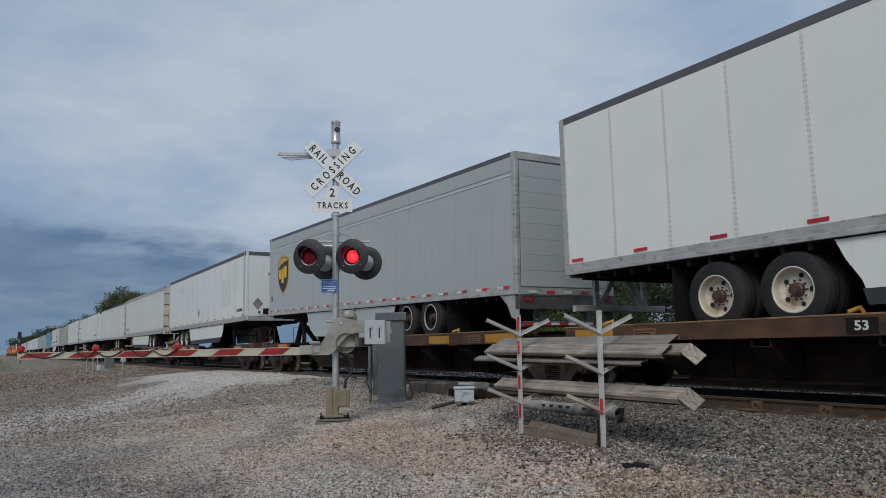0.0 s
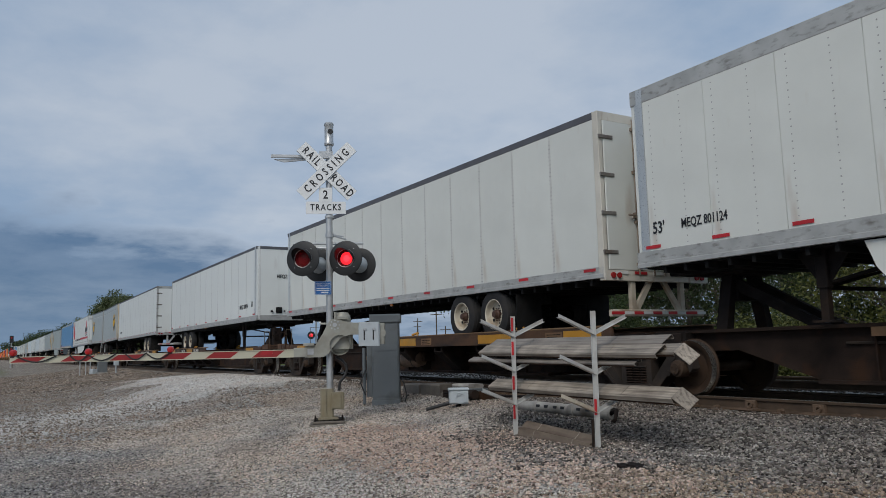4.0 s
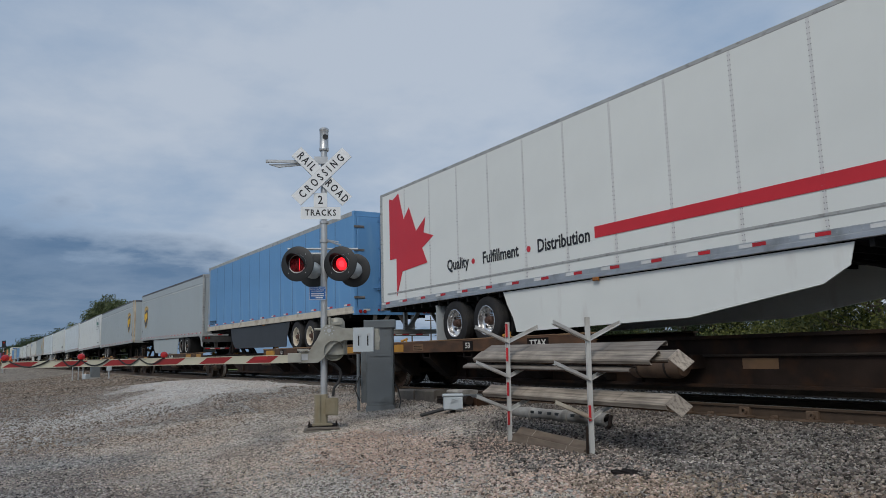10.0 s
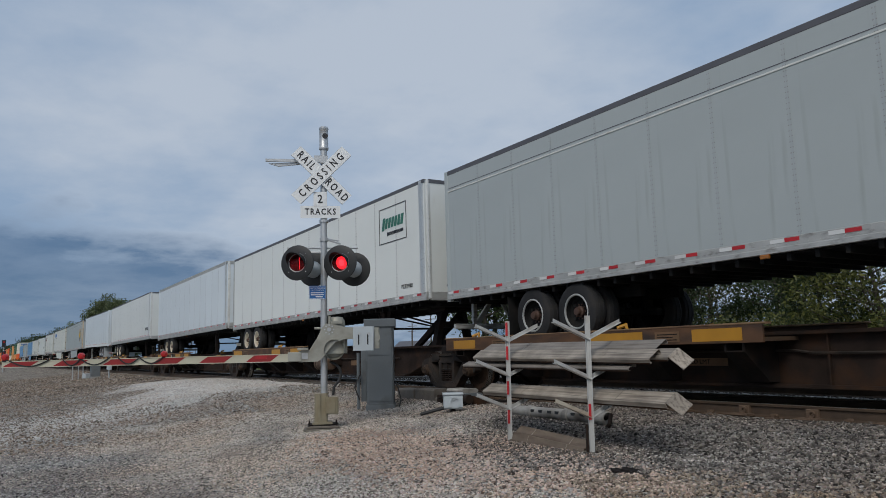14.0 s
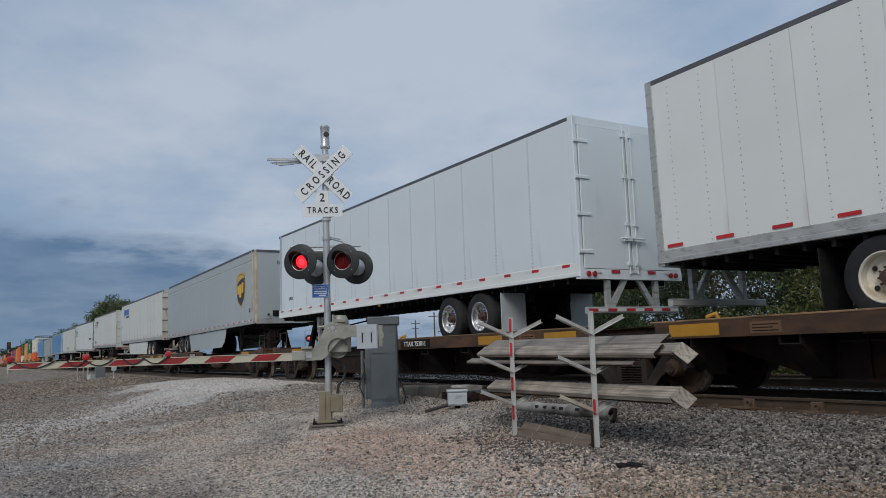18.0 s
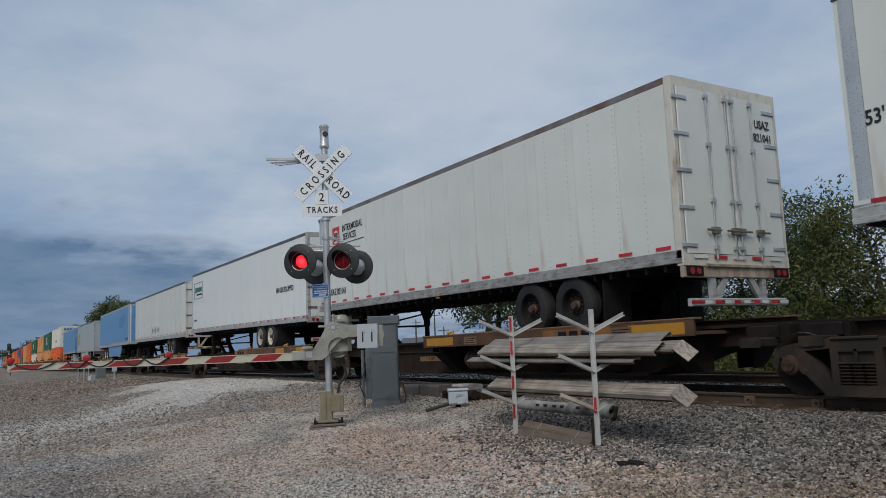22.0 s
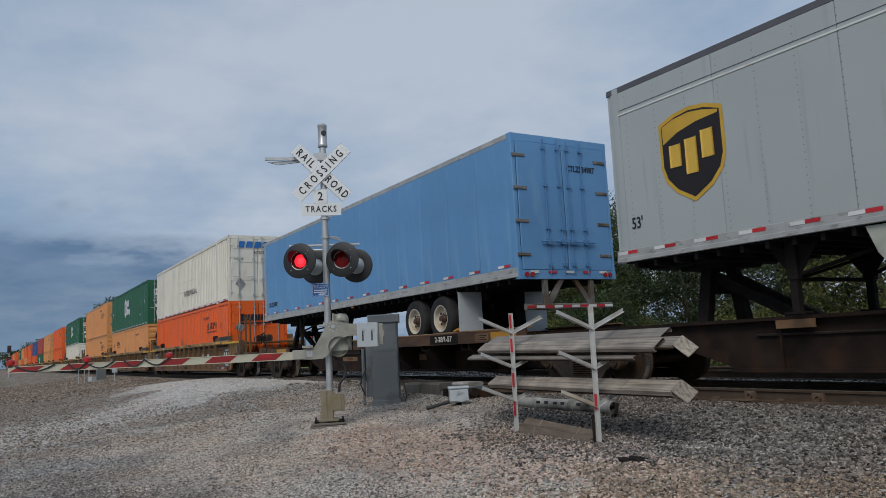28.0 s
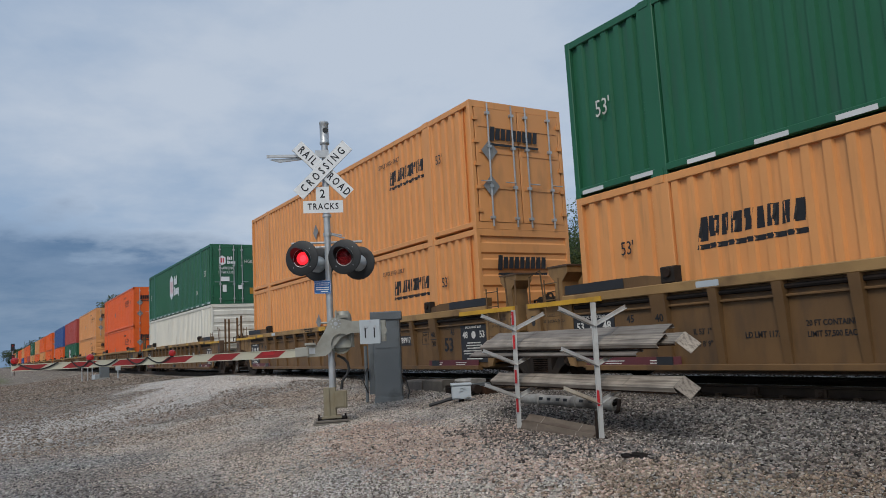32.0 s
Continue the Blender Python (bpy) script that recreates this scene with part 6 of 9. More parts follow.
def painted(parent, x, z, sizes, material, name="name_mark", lean=0.0):
    """Plain bars painted on a container's side, lying in its folds: (x, y, width, height) each."""
    b = Mesh()
    for bx, bz, w, h in sizes:
        nx, nz = max(2, int(w / 0.022)), max(2, int(h / 0.06)) if lean else 1
        v = []
        for j in range(nz + 1):
            for i in range(nx + 1):
                xx = x + bx + w * i / nx + lean * h * j / nz
                v.append((xx, -(HALF - 0.02 - pressed(xx)) - 0.004, z + bz + h * j / nz))
        b.add(v, [(j * (nx + 1) + i, j * (nx + 1) + i + 1, (j + 1) * (nx + 1) + i + 1, (j + 1) * (nx + 1) + i) for j in range(nz) for i in range(nx)])
    part(name, b, material, parent)


def container(label, paint, doors_lead, marks="", category="container"):
    """A 53-foot container; local x points to the end that leads."""
    C = thing("container", label, category, "containers on the train")
    half = BOX_L / 2
    part("shell", corrugated(paint), paint, C)
    part("corner_frame", box_frame(paint), paint, C)
    e = half
    if doors_lead:
        for s in (-1, 1):
            d = part("door", shared(("cdoor", paint.name), lambda: Mesh().box(0.0, 0.03, 0.012, HALF - 0.12, 0.16, BOX_H - 0.16, 0.01).box(0.03, 0.045, 0.08, HALF - 0.20, 0.9, 0.98).box(0.03, 0.045, 0.08, HALF - 0.20, 1.7, 1.78).box(0.03, 0.045, 0.08, HALF - 0.20, 2.3, 2.36).data("door", paint)), paint, C, at=pose(e - 0.02, 0, 0) if s > 0 else Matrix.Translation((e - 0.02, 0, 0)) @ Matrix.Diagonal((1, -1, 1, 1)))
            for yk in (0.20, 0.86):
                rod = Mesh().rod((e + 0.06, s * yk, 0.05), (e + 0.06, s * yk, BOX_H - 0.05), 0.02, 8)
                for z in (0.25, 0.95, 1.85, BOX_H - 0.28):
                    rod.box(e + 0.01, e + 0.085, s * yk - 0.05, s * yk + 0.05, z - 0.03, z + 0.03)
                rod.rod((e + 0.09, s * yk, 1.05), (e + 0.09, s * (yk + 0.28), 1.05), 0.014, 6)
                part("lock_rod", rod, GALV, C, at=None)
            hg = Mesh()
            for k in range(5):
                z = 0.4 + k * 0.52
                hg.box(e - 0.01, e + 0.04, s * (HALF - 0.12) - 0.06, s * (HALF - 0.12) + 0.06, z - 0.04, z + 0.04)
            part("hinges", hg, paint, C)
    else:
        prof = [(e - 0.06, 0.15), (e - 0.06, BOX_H - 0.15), (e - 0.045, BOX_H - 0.15)]
        for k in range(7):
            z = 2.62 - k * 0.36
            prof += [(e - 0.045, z), (e - 0.012, z - 0.04), (e - 0.012, z - 0.23), (e - 0.045, z - 0.27)]
        prof.append((e - 0.045, 0.15))
        f = Mesh().prism(prof, -HALF + 0.1, HALF - 0.1)
        part("end_wall", f, paint, C)
    ys, ye = -HALF - 0.006, e + 0.05
    side = lambda x, z: upright(x, ys, z)
    front = lambda y, z: facing_x(ye, y, z)
    if marks in ("orange", "tan", "tannat"):
        sx, w, h = (4.95 if marks != "tannat" else -4.6), 1.75, 0.30
        painted(C, sx - w / 2, 1.81, [(i * w / 9, 0.0 if i else -0.05, w / 9 * 0.74, h if i else h + 0.06) for i in range(9)], INK, lean=0.12)
        painted(C, sx - w / 2 - 0.03, 1.64, [(0, 0, w, 0.075)], INK, "underline_bar", 0.3)
        for m, w, h in ((front(-0.15, 2.15), 1.35, 0.26),):
            mark_row(C, m, 9, w, h, INK, 0.24, 0.12)
            bars(C, m @ Matrix.Translation((0, -h * 1.05, 0)), [(-w / 2, 0, w, h * 0.20)], INK, "underline_bar", 0.3)
        words("53'", 0.32, INK, C, side(6.65 if marks != "tannat" else -6.9, 1.85), squeeze=0.8)
        words("STACK 2 HGH ONLY", 0.17, INK, C, side(4.1, 2.35), squeeze=0.75)
        for y, z in ((-0.85, 0.95), (-0.85, 1.75)) if doors_lead else ((-0.85, 0.85),):
            part("diamond_mark", Mesh().prism([(0, -0.25), (0.22, 0), (0, 0.25), (-0.22, 0)], -0.003, 0.003, "z"), INKGREY, C, at=front(y, z))
        part("diamond_mark", Mesh().prism([(0, -0.25), (0.22, 0), (0, 0.25), (-0.22, 0)], -0.003, 0.003, "z"), INKGREY, C, at=side(-1.2, 1.35))
    elif marks == "white":
        for k, (w0, h0) in enumerate(((0.62, 0.8), (0.95, 0.8), (0.28, 0.8), (0.62, 0.8), (0.66, 0.8))):
            x = -2.0 + (0, 0.76, 1.86, 2.26, 3.0)[k]
            painted(C, x, 1.17, [(0, 0, w0, h0)], BOXGHOST, lean=0.25)
            painted(C, x - 0.04, 1.11, [(0, 0, w0, 0.06)], TANGHOST, lean=0.25)
            painted(C, x + w0 * 0.25, 1.62, [(0, 0, w0 * 0.6, 0.05)], TANGHOST, lean=0.25)
        words("INTERMODAL", 0.40, INK, C, side(0.83, 0.97), squeeze=1.12)
        bars(C, front(0.0, 2.35), [(-0.92 + i * 0.38, 0.0, 0.30, 0.28) for i in range(5)], INKBLUE, lean=0.25)
        words("INTERMODAL", 0.16, INK, C, front(0.3, 2.13), squeeze=1.0)
        words("24,000 lbs", 0.13, INK, C, front(-0.85, 1.85), squeeze=0.8)
        words("103 842", 0.2, INK, C, front(0.6, 1.85), squeeze=0.8)
        part("diamond_mark", Mesh().prism([(0, -0.25), (0.22, 0), (0, 0.25), (-0.22, 0)], -0.003, 0.003, "z"), INKGREY, C, at=front(-0.8, 0.75))
        part("warning_sticker", Mesh().box(-0.16, 0.16, -0.2, 0.2, -0.003, 0.003), YELLOW, C, at=front(0.5, 0.68))
        for i in range(14):
            for dx, m in ((0.0, REDTAPE), (0.42, WHITETAPE)):
                part("reflective_tape", shared(("boxstrip", m.name), lambda: Mesh().box(-0.19, 0.19, -0.035, 0.035, -0.003, 0.003).data("reflective_tape", m)), m, C, at=side(-7.6 + i * 1.15 + dx, 0.085))
    elif marks == "green":
        hexa = [(0.0, 0.62), (0.42, 0.38), (0.42, -0.38), (0.0, -0.62), (-0.42, -0.38), (-0.42, 0.38)]
        for m, k in ((side(-0.95, 1.6), 1.15), (front(-0.75, 2.1), 0.38)):
            part("hexagon_emblem", Mesh().prism([(a * k, b * k) for a, b in hexa], -0.003, 0.003, "z"), SIGNWHITE, C, "white hexagon emblem", at=m)
            bars(C, m @ Matrix.Translation((0, 0, 0.003)), [(-0.20 * k, -0.3 * k, 0.14 * k, 0.6 * k), (0.06 * k, -0.3 * k, 0.14 * k, 0.6 * k)], INKRED)
            bars(C, m @ Matrix.Translation((0.62 * k, 0, 0)), [(0.0, 0.08 * k, 0.18 * k, 0.42 * k), (0.24 * k, 0.08 * k, 0.16 * k, 0.30 * k), (0.46 * k, 0.08 * k, 0.16 * k, 0.42 * k), (0.0, -0.45 * k, 0.18 * k, 0.42 * k), (0.24 * k, -0.42 * k, 0.12 * k, 0.30 * k), (0.42 * k, -0.42 * k, 0.16 * k, 0.30 * k), (0.64 * k, -0.42 * k, 0.16 * k, 0.30 * k), (0.86 * k, -0.52 * k, 0.16 * k, 0.40 * k)], SIGNWHITE)
        words("53'", 0.42, STENCIL, C, side(7.0, 1.55), squeeze=0.75)
        words("53'", 0.42, STENCIL, C, side(-7.2, 1.45), squeeze=0.75)
        words("DA", 0.30, STENCIL, C, side(5.3, 0.75), squeeze=0.8)
        words("WARNING", 0.19, SIGNWHITE, C, front(-0.55, 1.72), squeeze=0.8)
        words("HIGH CUBE", 0.19, SIGNWHITE, C, front(-0.55, 1.52), squeeze=0.8)
        words("53'", 0.26, STENCIL, C, front(0.85, 1.1), squeeze=0.8)
        words("HGIU", 0.24, STENCIL, C, front(0.55, 2.05), squeeze=0.8)
        part("warning_sticker", Mesh().box(-0.16, 0.16, -0.15, 0.15, -0.003, 0.003), YELLOW, C, at=front(0.72, 0.62))
        for y, z, w, h in ((-0.62, 1.2, 0.4, 0.22), (-0.66, 0.75, 0.18, 0.34), (0.12, 0.8, 0.24, 0.2)):
            part("notice_plate", Mesh().box(-w / 2, w / 2, -h / 2, h / 2, -0.003, 0.003), SIGNWHITE, C, at=front(y, z))
        tape = shared("boxtape", lambda: Mesh().box(-0.26, 0.26, -0.035, 0.035, -0.003, 0.003).data("reflective_tape", WHITETAPE))
        for i in range(14):
            part("reflective_tape", tape, WHITETAPE, C, at=side(-7.6 + i * 1.17, 0.085))
    return C


POSTS = [k * 1.035 for k in range(-6, 7)]


def tapered(low, high):
    """A side post, deep under the top chord and shallow at its foot."""
    v = [(x * w, y, z) for w, d, z in ((low, -0.035, 0.32), (high, -0.135, 1.41)) for x, y in ((-1, d), (1, d), (1, 0.0), (-1, 0.0))]
    return Mesh().add(v, [(0, 1, 5, 4), (1, 2, 6, 5), (3, 0, 4, 7), (2, 3, 7, 6), (3, 2, 1, 0), (4, 5, 6, 7)])


def well_car(label, centre, lead_bogie, tail_bogie, marks=True, coupled=(False, False)):
    """A well car: ribbed side walls under a top chord, raised guides and platforms at its ends."""
    S = thing("well_car", label, "rail car", "well cars of the train")
    MOVERS.append((S, centre, 0.0, 0, 0.0))
    part("well_floor", Mesh().box(-8.2, 8.2, -HALF, HALF, 0.27, 0.33), WELLTAN, S)
    post = shared("wellpost", lambda: tapered(0.06, 0.075).data("side_post", WELLTAN))
    wide = shared("widepost", lambda: tapered(0.145, 0.15).data("side_post", WELLTAN))
    foot = shared("postfoot", lambda: Mesh().prism([(-0.16, 0.30), (0.16, 0.30), (0.16, 0.45), (-0.16, 0.45)], -0.075, -0.0).data("dark_foot", WELLBLACK))
    far_posts = Mesh()
    for s in (-1, 1):
        y = s * (HALF + 0.03)
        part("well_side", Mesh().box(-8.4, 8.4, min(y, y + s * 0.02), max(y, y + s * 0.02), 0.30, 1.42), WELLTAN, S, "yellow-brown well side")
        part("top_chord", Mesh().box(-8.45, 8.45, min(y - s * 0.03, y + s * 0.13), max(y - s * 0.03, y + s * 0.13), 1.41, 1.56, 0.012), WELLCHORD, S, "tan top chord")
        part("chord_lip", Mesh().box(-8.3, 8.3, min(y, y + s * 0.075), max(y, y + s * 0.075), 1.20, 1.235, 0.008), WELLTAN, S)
        if marks and s < 0:
            # a thin dark rod runs along below the chord
            part("train_pipe", Mesh().rod((-8.2, y - 0.06, 1.335), (8.2, y - 0.06, 1.335), 0.035, 8), DARKSTEEL, S, "dark rod under the chord")
        part("bottom_sill", Mesh().box(-8.0, 8.0, min(y - s * 0.03, y + s * 0.10), max(y - s * 0.03, y + s * 0.10), 0.24, 0.33, 0.01), WELLTAN, S)
        for k, x in enumerate(POSTS):
            if s < 0 and marks:
                w = k in (0, 6, 12)
                q = part("side_post", wide if w else post, WELLTAN, S, at=(x, -HALF - 0.05, 0))
                if w:
                    part("dark_foot", foot, WELLBLACK, q)
            else:
                far_posts.box(x - 0.06, x + 0.06, min(y + s * 0.02, y + s * 0.11), max(y + s * 0.02, y + s * 0.11), 0.32, 1.40)
    tagged(part("far_side_posts", far_posts, WELLTAN, S), kind="stuff")
    yf = -HALF - 0.05
    for e, joined in ((1, coupled[1]), (-1, coupled[0])):
        ends = 10.0 if joined else 9.5

        def X(u, v, *rest, m=None):
            return (m or Mesh()).box(min(e * u, e * v), max(e * u, e * v), *rest)
        for s in (-1, 1):
            y = s * (HALF + 0.05)
            part("guide_rail", Mesh().prism([(e * 6.05, 1.56), (e * 6.05, 1.66), (e * 6.5, 1.73), (e * 8.45, 1.73), (e * 8.45, 1.56)], y - 0.06, y + 0.06), WELLTAN, S)
            br = part("hinge_bracket", X(5.85, 6.12, y - 0.09, y + 0.09, 1.56, 1.82, 0.02), BOGIEM, S, "dark hinged bracket")
            part("roller", Mesh().rod((e * 5.98, y - 0.13, 1.72), (e * 5.98, y + 0.13, 1.72), 0.07, 12), RUST, br)
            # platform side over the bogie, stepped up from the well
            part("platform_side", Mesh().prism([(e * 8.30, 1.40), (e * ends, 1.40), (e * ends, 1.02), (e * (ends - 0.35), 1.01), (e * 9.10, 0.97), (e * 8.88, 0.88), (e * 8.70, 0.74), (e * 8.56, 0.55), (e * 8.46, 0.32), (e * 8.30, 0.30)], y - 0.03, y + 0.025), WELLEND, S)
        part("black_guide", X(6.95, 8.40, yf - 0.072, yf - 0.060, 1.575, 1.735), WELLBLACK, S, "black guide face")
        part("yellow_edge", X(7.45, ends - 0.05, yf - 0.135, yf - 0.10, 1.40, 1.485), WELLYELLOW, S, "yellow platform edge")
        if joined:
            part("yellow_edge", X(6.4, 7.1, yf - 0.135, yf - 0.128, 1.43, 1.52), WELLYELLOW, S)
        part("platform_deck", X(8.2, ends, -1.2, 1.2, 1.36, 1.42), WELLTAN, S)
        part("draft_sill", X(8.1, ends + (0.3 if joined else 0.05), -0.35, 0.35, 0.68, 1.0), BOGIEM, S)
        part("bolster", X(8.85, 9.5, -1.15, 1.15, 0.72, 0.95, 0.03), WELLBROWN, S)
        bp = part("black_panel", X(7.28, 8.30, yf - 0.016, yf - 0.004, 0.40, 1.19), WELLBLACK, S, "black stencilled panel")
        part("maroon_strip", X(5.90, 7.98, yf - 0.060, yf - 0.048, 0.30, 0.45), MAROON, S, "maroon strip with faint stencils")
        if not marks:
            continue
        lad = Mesh()
        for x in (8.52, 8.92):
            lad.rod((e * x, yf - 0.12, 0.62), (e * x, yf - 0.12, 1.90), 0.014, 6)
        for k in range(5):
            lad.rod((e * 8.52, yf - 0.12, 0.62 + k * 0.30), (e * 8.92, yf - 0.12, 0.62 + k * 0.30), 0.011, 6)
        part("ladder", lad, WELLTAN, S)
        # cast guide post with a flared head, slotted end casting, stencilled lines
        gx = ends - 0.62
        for y in () if joined else (-0.95, 0.95):
            gp = part("guide_post", Mesh().prism([(e * (gx - 0.13), 1.42), (e * (gx + 0.13), 1.42), (e * (gx + 0.10), 1.86), (e * (gx + 0.27), 2.02), (e * (gx + 0.27), 2.14), (e * (gx - 0.27), 2.14), (e * (gx - 0.27), 2.02), (e * (gx - 0.10), 1.86)], y - 0.20, y + 0.20), WELLEND, S, "tan cast guide post")
            part("head_plate", X(gx - 0.29, gx + 0.29, y - 0.22, y + 0.22, 2.14, 2.17), WELLBROWN, gp)
        ec = part("end_casting", Mesh().prism([(e * (ends - 0.36), 0.90), (e * (ends - 0.02), 0.90), (e * (ends + 0.04), 1.00), (e * (ends + 0.04), 1.50), (e * (ends - 0.36), 1.50)], yf - 0.10, yf + 0.10), WELLBROWN if joined else WELLEND, S, "end casting with a slot")
        part("casting_slot", Mesh().lathe([(0.0, -0.004), (0.055, -0.004), (0.055, 0.002)], (e * (ends - 0.16), yf - 0.102, 1.12), "y", 12).box(min(e * (ends - 0.105), e * (ends - 0.215)), max(e * (ends - 0.105), e * (ends - 0.215)), yf - 0.106, yf - 0.1, 1.12, 1.26), WELLBLACK, ec)
        if not joined:
            for text, z in (("38 IN WHLS", 1.24), ("2 INCH TREAD COND. SHOES", 1.13)):
                words(text, 0.075, INK, S, upright(e * 8.95, -HALF - 0.079, z), squeeze=0.85)
        # brake gear between the platforms
        vx = ends - 0.05
        gear = Mesh().box(min(e * (vx - 0.3), e * vx), max(e * (vx - 0.3), e * vx), -0.62, -0.30, 1.42, 1.66, 0.03)
        for k in range(4):
            gear.tube([(e * (vx - 0.32), -0.7 + 0.12 * k, 1.44), (e * (vx - 0.28), -0.72 + 0.12 * k, 1.60 + 0.05 * k), (e * (vx + 0.02), -0.70 + 0.1 * k, 1.62 + 0.05 * k), (e * (vx + 0.05), -0.6 + 0.1 * k, 1.30)], 0.022, 6)
        tagged(part("brake_gear", gear, BOGIEM, S), kind="stuff")
        part("brake_reservoir", Mesh().rod((e * (ends - 0.9), -0.1, 1.55), (e * (ends - 0.2), -0.1, 1.55), 0.14, 14), BOGIEM, S, smooth=True)
        part("hand_hold", Mesh().tube([(e * (ends - 0.05), yf + 0.05, 1.0), (e * (ends - 0.05), yf - 0.06, 1.3), (e * (ends - 0.05), yf - 0.06, 2.0), (e * (ends - 0.4), yf - 0.06, 2.1), (e * (ends - 0.4), yf, 1.42)], 0.016, 6), WELLTAN, S)
        if joined:
            for x, h in ((ends + 0.15, 2.45), (ends + 0.75, 2.40)):
                part("end_post", X(x - 0.035, x + 0.035, yf + 0.10, yf + 0.17, 0.92, h), WELLTAN, S, "tall tan end post")
            part("end_step", X(ends - 0.05, ends + 0.85, yf + 0.05, yf + 0.6, 0.92, 1.0), WELLBROWN, S)
            part("coupler", X(ends + 0.2, ends + 1.1, -0.1, 0.1, 0.72, 0.92, 0.02), BOGIEM, S)
        if marks:
            o = yf - 0.018
            words("48" if e > 0 else "53", 0.20, STENCIL, bp, upright(e * 7.79 - 0.33, o, 0.98), bold=0.004)
            words("53" if e > 0 else "48", 0.20, STENCIL, bp, upright(e * 7.79 + 0.33, o, 0.98), bold=0.004)
            words("SPECIAL BRAKE BEAM", 0.075, STENCIL, bp, upright(e * 7.79, o, 1.145), squeeze=0.85)
            part("round_mark", Mesh().lathe([(0.0, -0.002), (0.08, -0.002), (0.08, 0.001)], (e * 7.79, o, 0.98), "y", 18), STENCIL, bp)
            for k, w in enumerate((0.5, 0.62, 0.55, 0.85, 0.8, 0.4, 0.6)):
                part("stencil_bar", Mesh().box(e * 7.79 - w / 2, e * 7.79 + w / 2, o - 0.001, o + 0.002, 0.80 - k * 0.057, 0.825 - k * 0.057), STENCIL, bp)
            for x in (6.3, 7.3):
                part("stencil_bar", Mesh().box(e * x - 0.22, e * x + 0.22, yf - 0.062, yf - 0.059, 0.385, 0.40), GHOST, S)
                part("stencil_bar", Mesh().box(e * x - 0.22, e * x + 0.16, yf - 0.062, yf - 0.059, 0.345, 0.36), GHOST, S)
            w = -HALF - 0.054
            words("45", 0.17, INK, S, upright(e * 6.92, w, 1.06), bold=0.003)
            words("53" if e > 0 else "", 0.42, INK, S, upright(6.74, w, 0.78), bold=0.01, squeeze=0.95) if e > 0 else None
            words("40", 0.17, INK, S, upright(e * 6.21, -HALF - 0.155, 1.04) @ Matrix.Rotation(radians(5.2), 4, "X"), bold=0.003)
            words("20", 0.17, INK, S, upright(e * 6.21, -HALF - 0.136, 0.83) @ Matrix.Rotation(radians(5.2), 4, "X"), bold=0.003)
            part("dividing_bar", Mesh().box(e * 6.21 - 0.13, e * 6.21 + 0.13, -HALF - 0.146, -HALF - 0.1415, 0.925, 0.94), INK, S)
    if marks:
        w = -HALF - 0.054
        for text, x, z, size in (("IL 53' 1\"", -5.5, 0.80, 0.12), ("IW 8' 9\"", -5.5, 0.62, 0.12), ("LD LMT 117300", -4.45, 0.72, 0.12), ("20 FT CONTAINER", -3.5, 0.84, 0.105), ("LIMIT 57,500 EACH", -3.5, 0.70, 0.105)):
            words(text, size, INK, S, upright(x, w, z), squeeze=0.82, bold=0.002)
        num = part("number_panel", Mesh().box(3.35, 5.12, w - 0.002, w + 0.003, 0.83, 1.07), WELLBLACK, S, "black number panel")
        words("DTTX", 0.20, STENCIL, num, upright(3.72, w - 0.004, 0.95), squeeze=0.95, bold=0.003)
        words("789917", 0.20, STENCIL, num, upright(4.66, w - 0.004, 0.95), squeeze=0.95, bold=0.003)
        words("PLATE", 0.075, INK, S, upright(5.68, w, 1.05), squeeze=0.9)
        words("H", 0.12, INK, S, upright(5.68, w, 0.93), bold=0.002)
        for a, b, c, d in ((5.52, 5.84, 0.83, 0.84), (5.52, 5.84, 1.11, 1.12), (5.52, 5.53, 0.84, 1.11), (5.83, 5.84, 0.84, 1.11)):
            part("stencil_line", Mesh().box(a, b, w - 0.001, w + 0.002, c, d), INK, S)
        words("20", 0.17, INK, S, upright(0.0, -HALF - 0.150, 0.98) @ Matrix.Rotation(radians(5.2), 4, "X"), bold=0.003)
        words("DTTX 789917", 0.13, INK, S, upright(1.2, -HALF - 0.164, 1.485), squeeze=0.95, bold=0.002)
        part("yellow_patch", Mesh().box(-0.85, -0.35, -HALF - 0.164, -HALF - 0.158, 1.43, 1.54), WELLYELLOW, S)
        part("yellow_patch", Mesh().box(3.25, 3.72, -HALF - 0.164, -HALF - 0.158, 1.43, 1.54), WELLYELLOW, S)
        part("white_notice", Mesh().box(-5.45, -5.05, -HALF - 0.164, -HALF - 0.158, 1.44, 1.53), PALEGREY, S)
        words("CONTROLLED INTERCHANGE CAR", 0.062, INK, S, upright(-1.7, -HALF - 0.164, 1.51), squeeze=0.85)
        words("SEE EQUIPMENT REGISTER", 0.062, INK, S, upright(-1.7, -HALF - 0.164, 1.45), squeeze=0.85)
        words("next", 0.11, INK, S, upright(-1.85, w, 0.97))
        words("load", 0.11, INK, S, upright(-1.85, w, 0.86))
        words("any", 0.11, INK, S, upright(-1.15, w, 0.97))
        words("road", 0.11, INK, S, upright(-1.15, w, 0.86))
        for a in (42, -42):
            part("cross_mark", Mesh().box(-0.20, 0.20, -0.002, 0.002, -0.03, 0.03), MAROON, S, at=Matrix.Translation((-1.5, w, 0.92)) @ Matrix.Rotation(radians(a), 4, "Y"))
    part("scuff_hook", Mesh().tube([(-1.62, yf - 0.01, 1.15), (-1.36, yf - 0.02, 0.86), (-1.12, yf - 0.01, 1.12)], 0.022, 6), DARKSTEEL, S)
    if lead_bogie is not None:
        bogie(S, lead_bogie - centre)
